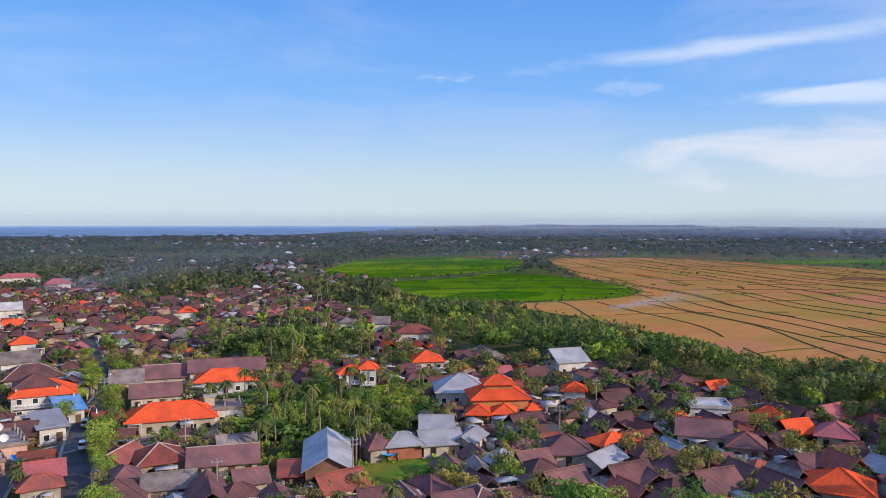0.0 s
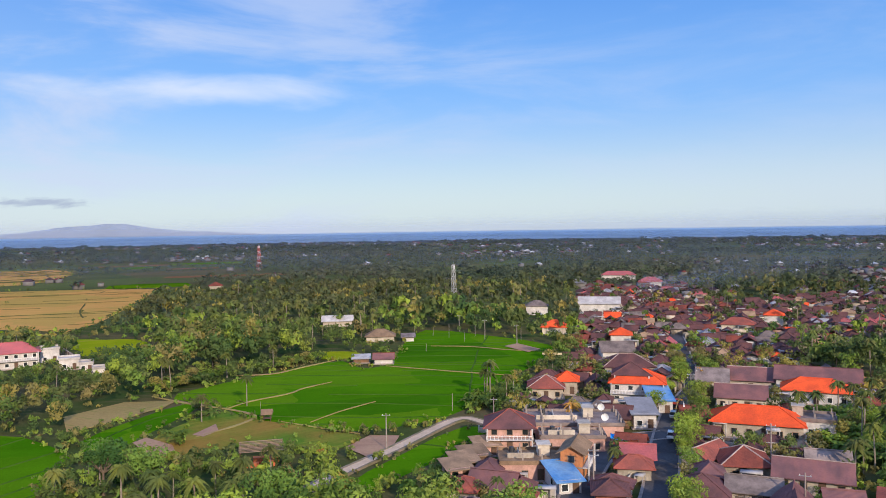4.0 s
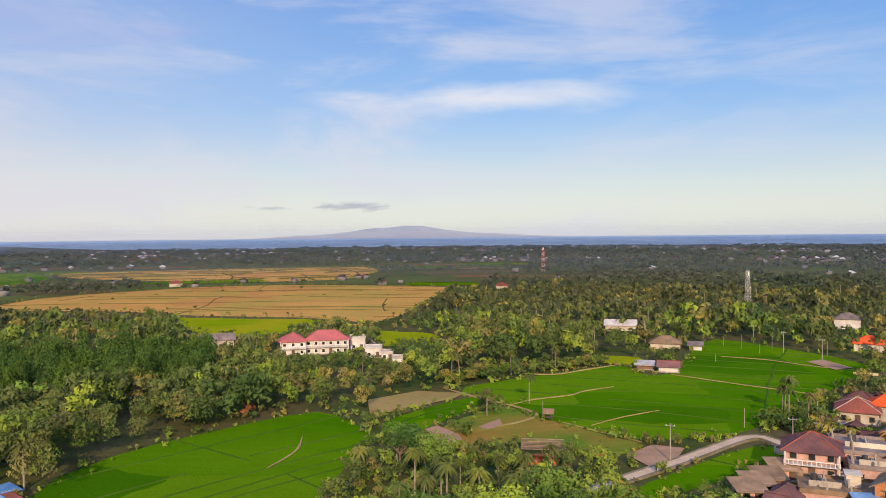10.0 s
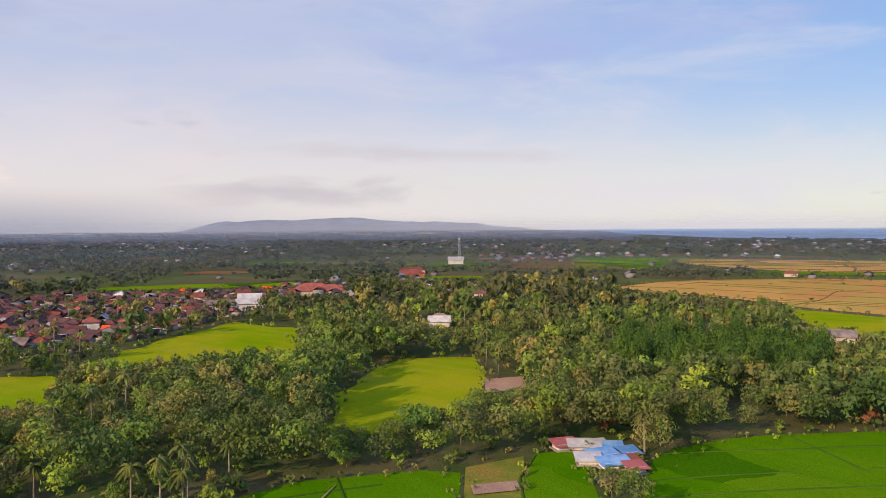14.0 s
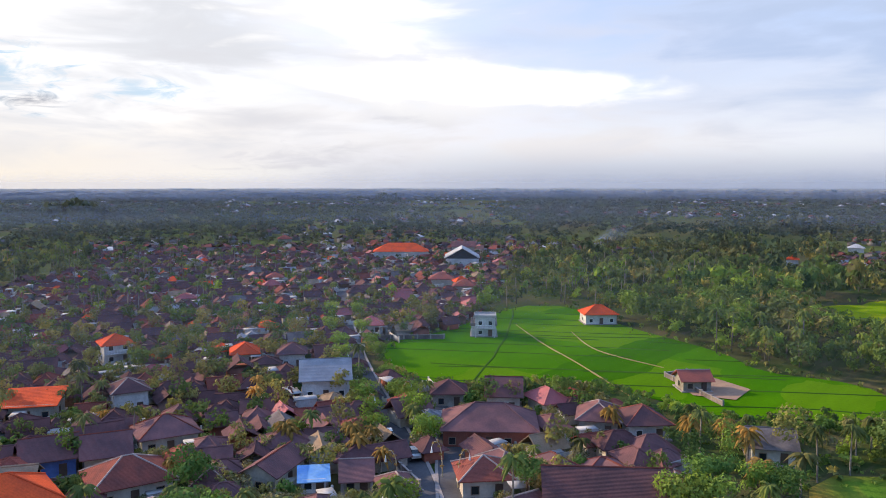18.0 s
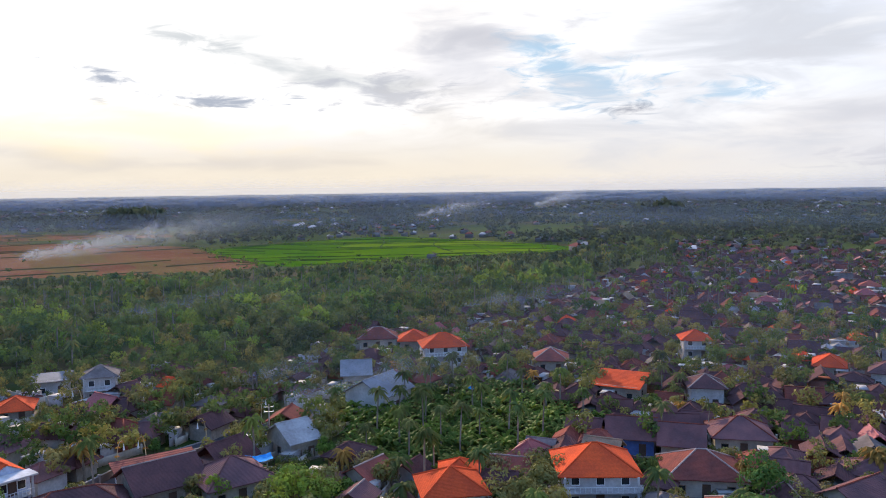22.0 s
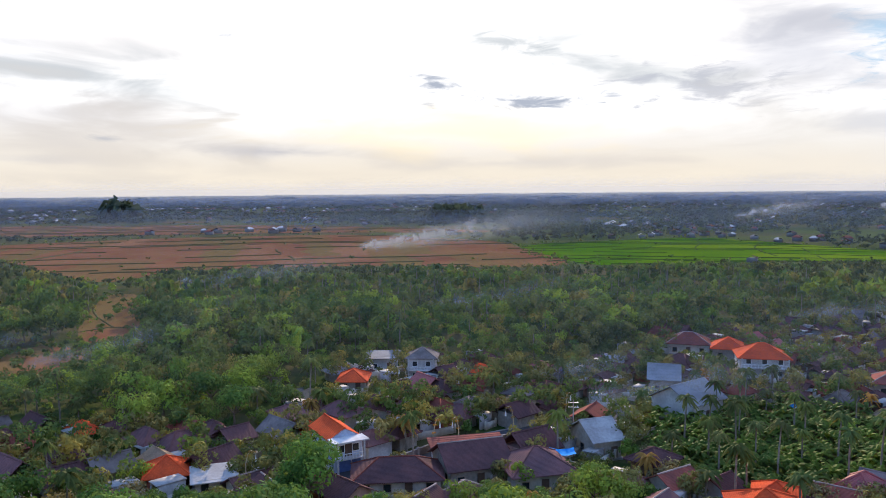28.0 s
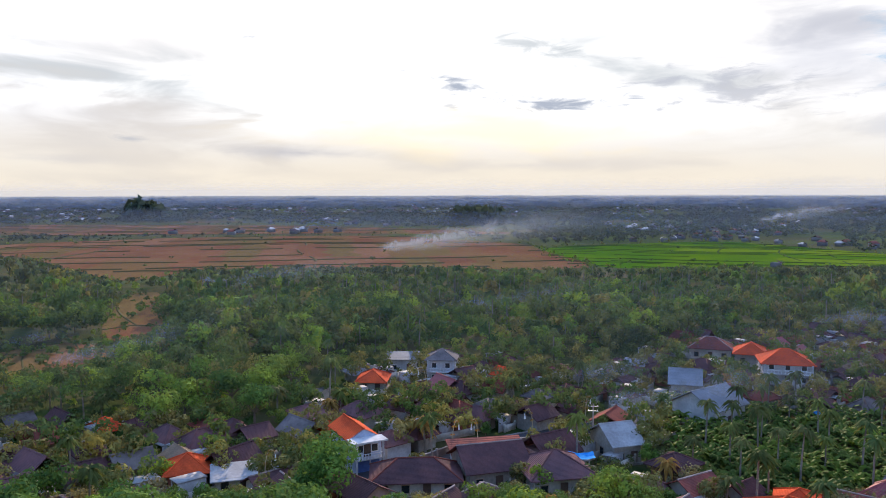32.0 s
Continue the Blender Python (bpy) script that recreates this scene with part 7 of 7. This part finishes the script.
def tarp(x, y, z, w, d, turn):
    """A sheet that sags between its corners."""
    s = Shape()
    n = 6
    g = [[(-w / 2 + w * i / n, -d / 2 + d * j / n, 0.35 * ((i / n - 0.5) ** 2 + (j / n - 0.5) ** 2) * 4 + 0.12 * noise.noise((i * 0.7, j * 0.7, x))) for j in range(n + 1)] for i in range(n + 1)]
    for i in range(n):
        for j in range(n):
            s.poly(g[i][j], g[i + 1][j], g[i + 1][j + 1], g[i][j + 1])
    root = thing("tarpaulin", pose(x, y, z, 0, 0, turn), "bright blue tarpaulin stretched as a shelter", "tarpaulin", "tarpaulins")
    part("sheet", s, BLUE_TARP, root)
    for sx in (-1, 1):
        for sy in (-1, 1):
            part("pole", Shape().beam((sx * w / 2, sy * d / 2, -z - 0.1), (sx * w / 2, sy * d / 2, 0.7), 0.05), TIMBER, root)


lattice_mast(-325, 353, 27.0, 1.6, False)
lattice_mast(-824, 541, 31.0, 2.4, True)
lattice_mast(-1049, -300, 34.0, 2.0, False)
for px, py, tall, turn in ((-78, 122, 9, 30), (-45, 135, 8, 20), (-126.4, 151.6, 6.5, 40), (-129, 117, 8.5, 40), (-22, 143, 10, 10), (-60, 160, 9, 25), (-97, 201, 9, 25), (20, 175, 9, 0), (33, 205, 9, 0), (-15, 225, 9, 10),
                           (-205, 262, 8, 40), (-228, 268, 8, 40), (-250, 275, 8, 40), (131, -75, 9, 240)):
    utility_pole(px, py, tall, turn, 2 if tall > 8.5 else 1)
for px, py, turn in ((32.5, -156.3, 160), (26.7, -166.7, 190), (20.4, -122.6, 20), (13.6, -128.1, 30), (10.6, -123.6, 200), (131.2, -12.5, 240), (135.3, -47.5, 300), (136.5, -53.2, 120), (180.2, -56.6, 60), (139, -66, 100), (143, -80, 300), (-103, 222, 200), (-90, 178, 20)):
    festival_pole(px, py, turn)
for px, py, tall in ((-255, 250, 5), (-250, 257, 4), (-240, 257, 6), (-226, 252, 4), (-233, 267, 5), (-223, 262, 6), (-221, 223, 3), (-209, 270, 6), (-190, 274, 7), (-143, 154, 5), (-140, 177, 5)):
    white_post(px, py, tall)
signboard(-157.6, 221, 36)
car(26.0, -146, 108, WHITE_PAINT, "white hatchback")
car(19.5, -136, 108, STEEL, "silver hatchback")
car(-84, 164, 113, WHITE_PAINT, "white van", True)
car(-99, 196, 112, RED_PAINT, "red hatchback")
car(-92.5, 182, 112, STEEL, "grey van", True)
dish(-94, 152, 5.2, 30)
dish(-78, 158, 0, 20)
dish(-100, 160, 5.2, 30)
tarp(-17, 160, 1.4, 3, 2.4, 20)
tarp(119, -66, 3.2, 4.5, 3.5, 250)
tarp(128, -128, 2.6, 4, 3, 230)
tarp(-88.5, 151, 2.6, 6, 4, 30)


# trees that line the roads
for line, lo, hi, sides in ((ROADS[3][1], 140, 300, (-1, 1)), (ROADS[0][1], 105, 190, (1,)), (ROADS[0][1], 195, 300, (-1, 1))):
    for i, p in enumerate(line):
        if lo < p.length < hi:
            for side in sides:
                px, py = p.x + side * rnd.uniform(4.4, 6.0), p.y + rnd.uniform(-2, 2)
                if free(px, py, 0.3):
                    TALLY["tree"] = min(TALLY["tree"], LIMIT["tree"] - 1)
                    plant(rnd.choice(BROAD[2:5]), px, py, rnd.uniform(0.6, 0.95), 9.0)
                    claim(px, py, 2.2)


# old trees that stand out from the woods and gardens
for px, py in ((-420.9, 37.8), (-131.9, -191.8), (-161.1, -56.0), (-260.9, -161.8), (-894.5, -162.9), (-477.5, 43.2), (-173.5, -60.6), (-266.0, -164.2), (-13.4, -144.8), (-3.6, -142.5), (185.8, -22.0), (180.1, -15.8), (191.4, -29.9), (191.2, -25.0), (204.9, -5.7), (182.9, -18.7), (-18.2, 186.0), (-27.9, 196.5), (-41.9, 208.1), (-148.1, 61.7), (-138.7, 66.4), (-157.2, 57.6), (177.9, 20.1), (179.9, 11.5), (178.4, -0.0), (177.6, -10.1), (165.3, -4.3), (164.2, 5.4), (164.3, -13.8), (169.5, -19.0), (166.1, 14.9)):
    if free(px, py, 0.5) and zone_at(px, py) not in OPEN:
        TALLY["tree"] = min(TALLY["tree"], LIMIT["tree"] - 1)
        plant(rnd.choice(BROAD[:2] + BROAD[4:]), px, py, rnd.uniform(0.9, 1.15), 12.0)
for px, py in ((-191.4, -26.8), (-191.9, -18.1), (-214.7, 43.9), (-218.5, 25.9), (-217.1, 45.2), (-226.9, 27.0), (-248.8, 44.9), (-299.4, -71.9), (-189.1, -17.6), (-292.6, -79.2)):
    plant(DRY, px, py, rnd.uniform(0.8, 1.2), 6.0)


# yellowing young palms along the south road
for px, py in ((43.2, -136.0), (28.4, -132.0), (-31.2, -148.1), (-37.9, -150.0), (-37.6, -125.3), (-39.5, -139.2), (-17.6, -153.0), (43.3, -136.2), (31.3, -137.7), (27.2, -137.7), (139.3, -43.5)):
    TALLY["palm"] = min(TALLY["palm"], LIMIT["palm"] - 1)
    plant(PALMS[4], px, py, rnd.uniform(1.0, 1.3), 9.0)


def smoke_material(name, tone, most):
    m = bpy.data.materials.new(name)
    m.use_nodes = True
    k = Nodes(m.node_tree)
    gen = k.n("ShaderNodeTexCoord").outputs["Generated"]
    sep = k.n("ShaderNodeSeparateXYZ", i0=gen)
    u, v = sep.outputs[0], sep.outputs[2]
    puffs = k.noise(k.n("ShaderNodeNewGeometry").outputs["Position"], 0.09, 5.0, 0.6, 0.8)
    # a core that rises and widens along the drift, thinning out towards its end and its rims
    core = k.math("ADD", 0.12, k.math("MULTIPLY", u, 0.45))
    off = k.math("ABSOLUTE", k.math("SUBTRACT", v, k.math("ADD", core, k.math("MULTIPLY", k.math("SUBTRACT", puffs, 0.5), 0.3))))
    dens = k.ramp(k.math("DIVIDE", off, k.math("ADD", 0.10, k.math("MULTIPLY", u, 0.25))), 1.0, 0.0)
    dens = k.math("MULTIPLY", dens, k.math("MULTIPLY", k.ramp(u, 1.0, 0.0, 0.0, 1.0), k.ramp(u, 0.0, 0.05)))
    dens = k.math("MULTIPLY", dens, k.ramp(puffs, 0.25, 0.75, 0.3, 1.0))
    d = k.n("ShaderNodeBsdfDiffuse", Color=tone)
    t = k.n("ShaderNodeBsdfTranslucent", Color=tone)
    both = k.n("ShaderNodeMixShader", i0=0.5, i1=d.outputs[0], i2=t.outputs[0])
    mx = k.n("ShaderNodeMixShader", i0=k.math("MULTIPLY", dens, most), i1=k.n("ShaderNodeBsdfTransparent").outputs[0], i2=both.outputs[0])
    k.t.links.new(mx.outputs[0], k.n("ShaderNodeOutputMaterial").inputs[0])
    return m


SMOKE = smoke_material("thin_pale_smoke", (0.55, 0.61, 0.74, 1), 0.7)
BLUE_SMOKE = smoke_material("thin_blue_smoke", (0.24, 0.31, 0.46, 1), 0.4)


def smoke(x, y, length, rise, turn, mat=SMOKE):
    """A drifting veil of smoke: a billowing sheet that leaves the fire, turned to face the camera."""
    s = Shape()
    n, m = 14, 5
    grid = [[(length * i / n, 3 * noise.noise((i * 0.35, j * 0.3, y)) * (0 < i < n), rise * j / m) for j in range(m + 1)] for i in range(n + 1)]
    for i in range(n):
        for j in range(m):
            s.poly(grid[i][j], grid[i + 1][j], grid[i + 1][j + 1], grid[i][j + 1])
    ob = new("smoke", s.mesh("smoke", mat))
    ob.matrix_world = pose(x, y, 0, 0, 0, turn)
    tagged(ob, "thin drifting veil of field-fire smoke and haze", "smoke", kind="stuff")


smoke(76, 436, 75, 22, 5)
smoke(589, -145, 190, 55, 250)
smoke(-356, -701, 70, 60, 150)
smoke(-46, -580, 40, 40, 175)
smoke(1090, -1272, 160, 90, 225)
smoke(930, -800, 150, 60, 228)
smoke(240, 36, 60, 22, 262, BLUE_SMOKE)
smoke(150, -88, 55, 24, 236, BLUE_SMOKE)
# this sheet stands in for soft blue haze over the village
smoke(-275, 480, 190, 60, 30, BLUE_SMOKE)
smoke(278, 9, 41, 24, 249, BLUE_SMOKE)
smoke(275, 61, 42, 16, 249, BLUE_SMOKE)
smoke(294, -97, 81, 24, 248, BLUE_SMOKE)
smoke(174, -87, 36, 20, 224, BLUE_SMOKE)
smoke(220, -208, 76, 26, 228, BLUE_SMOKE)
smoke(405, -6, 104, 30, 248, BLUE_SMOKE)


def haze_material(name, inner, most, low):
    """Translucent sheet standing in for hazy air: patchy, thicker on the sun's side, fading in past its inner rim."""
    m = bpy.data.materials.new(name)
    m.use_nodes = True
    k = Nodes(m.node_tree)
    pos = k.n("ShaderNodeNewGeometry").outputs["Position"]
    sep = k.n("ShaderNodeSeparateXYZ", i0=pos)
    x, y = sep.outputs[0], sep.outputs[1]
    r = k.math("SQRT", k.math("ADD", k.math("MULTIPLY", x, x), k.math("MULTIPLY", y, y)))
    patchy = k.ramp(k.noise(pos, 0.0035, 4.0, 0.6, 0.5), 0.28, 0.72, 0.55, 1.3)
    # share towards the sun's side, where the veil is made thicker
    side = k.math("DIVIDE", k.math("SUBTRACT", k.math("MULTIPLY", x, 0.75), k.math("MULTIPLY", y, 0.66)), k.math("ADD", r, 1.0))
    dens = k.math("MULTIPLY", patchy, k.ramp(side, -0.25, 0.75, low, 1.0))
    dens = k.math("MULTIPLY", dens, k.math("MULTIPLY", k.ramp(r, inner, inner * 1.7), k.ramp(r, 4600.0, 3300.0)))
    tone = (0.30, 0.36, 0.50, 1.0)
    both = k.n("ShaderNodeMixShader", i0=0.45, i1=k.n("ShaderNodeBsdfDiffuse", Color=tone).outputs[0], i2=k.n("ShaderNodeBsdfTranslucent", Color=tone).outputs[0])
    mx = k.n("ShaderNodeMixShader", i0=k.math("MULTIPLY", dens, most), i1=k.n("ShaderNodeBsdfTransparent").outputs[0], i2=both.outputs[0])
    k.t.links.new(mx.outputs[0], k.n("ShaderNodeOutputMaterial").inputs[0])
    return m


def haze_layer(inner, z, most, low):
    """One flat sheet ringed round the camera, added to veil the plain in place of haze."""
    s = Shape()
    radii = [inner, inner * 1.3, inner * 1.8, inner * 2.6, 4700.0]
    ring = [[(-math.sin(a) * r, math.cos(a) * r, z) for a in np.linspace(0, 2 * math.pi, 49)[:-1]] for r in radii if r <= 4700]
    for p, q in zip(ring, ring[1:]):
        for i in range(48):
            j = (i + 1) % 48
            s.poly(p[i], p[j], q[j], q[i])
    tagged(new("haze", s.mesh("haze", haze_material("haze_stand_in_sheet", inner, most, low))), "flat translucent sheet standing in for bluish haze over the plain", "haze", kind="stuff")


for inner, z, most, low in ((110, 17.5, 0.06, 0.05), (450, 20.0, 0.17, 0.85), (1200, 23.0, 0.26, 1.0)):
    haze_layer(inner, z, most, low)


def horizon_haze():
    """A translucent ring wall added to stand in for haze where the plain meets the sky."""
    m = bpy.data.materials.new("horizon_haze_ring")
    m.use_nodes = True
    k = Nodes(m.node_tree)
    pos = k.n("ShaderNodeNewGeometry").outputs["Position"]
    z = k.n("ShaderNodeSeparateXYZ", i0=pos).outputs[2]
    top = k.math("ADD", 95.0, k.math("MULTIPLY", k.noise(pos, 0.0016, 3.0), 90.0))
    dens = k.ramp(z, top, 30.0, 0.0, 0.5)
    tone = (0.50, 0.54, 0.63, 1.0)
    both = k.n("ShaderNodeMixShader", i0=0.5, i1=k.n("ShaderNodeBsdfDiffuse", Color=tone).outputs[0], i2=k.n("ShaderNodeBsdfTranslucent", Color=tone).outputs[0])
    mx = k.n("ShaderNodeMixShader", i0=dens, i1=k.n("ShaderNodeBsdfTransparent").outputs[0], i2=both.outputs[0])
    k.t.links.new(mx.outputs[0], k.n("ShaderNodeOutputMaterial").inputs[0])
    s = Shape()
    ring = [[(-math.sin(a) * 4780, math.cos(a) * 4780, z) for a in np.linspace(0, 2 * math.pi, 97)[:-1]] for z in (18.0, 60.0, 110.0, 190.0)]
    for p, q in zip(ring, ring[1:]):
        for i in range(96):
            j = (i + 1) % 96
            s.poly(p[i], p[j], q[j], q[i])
    tagged(new("backdrop", s.mesh("backdrop", m)), "translucent ring standing in for haze along the horizon", "haze", kind="structure")


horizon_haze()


def compound_wall(a, b, tall):
    """A garden wall with piers and a coping."""
    a, b = Vector(a), Vector(b)
    length = (b - a).length
    root = thing("compound_wall", pose(a.x, a.y, 0, 0, 0, math.degrees(math.atan2(b.y - a.y, b.x - a.x))), "weathered grey masonry compound wall with piers", "wall", "compound walls")
    part("panel", Shape().box(0, -0.1, -0.3, length, 0.1, tall), ROOF["Z"], root)
    part("coping", Shape().box(-0.1, -0.18, tall, length + 0.1, 0.18, tall + 0.12), CONCRETE, root)
    n = max(2, int(length / 4))
    pier = Shape().box(-0.2, -0.2, -0.3, 0.2, 0.2, tall + 0.35).mesh("pier", CONCRETE)
    for i in range(n + 1):
        part("pier", pier, None, root, at=pose(length * i / n, 0, 0))


compound_wall((-66.4, 131.9), (-26.5, 138.0), 2)
compound_wall((-39.3, 140.4), (-34.6, 141.1), 1.8)
compound_wall((23.0, -133.6), (16.8, -122.7), 1.6)
compound_wall((-44.8, -178.0), (-36.6, -204.3), 1.2)
compound_wall((-36.6, -204.3), (-42.9, -208.3), 1.2)
compound_wall((128.3, -31.8), (137.3, -48.6), 1.8)
compound_wall((136.1, -51.6), (137.2, -76.7), 1.8)
compound_wall((47.2, -244.4), (25.8, -247.6), 1.5)
compound_wall((-357.7, 128.3), (-287.5, 114.5), 3)
compound_wall((-60.1, 173.3), (-76.0, 169.4), 1.6)
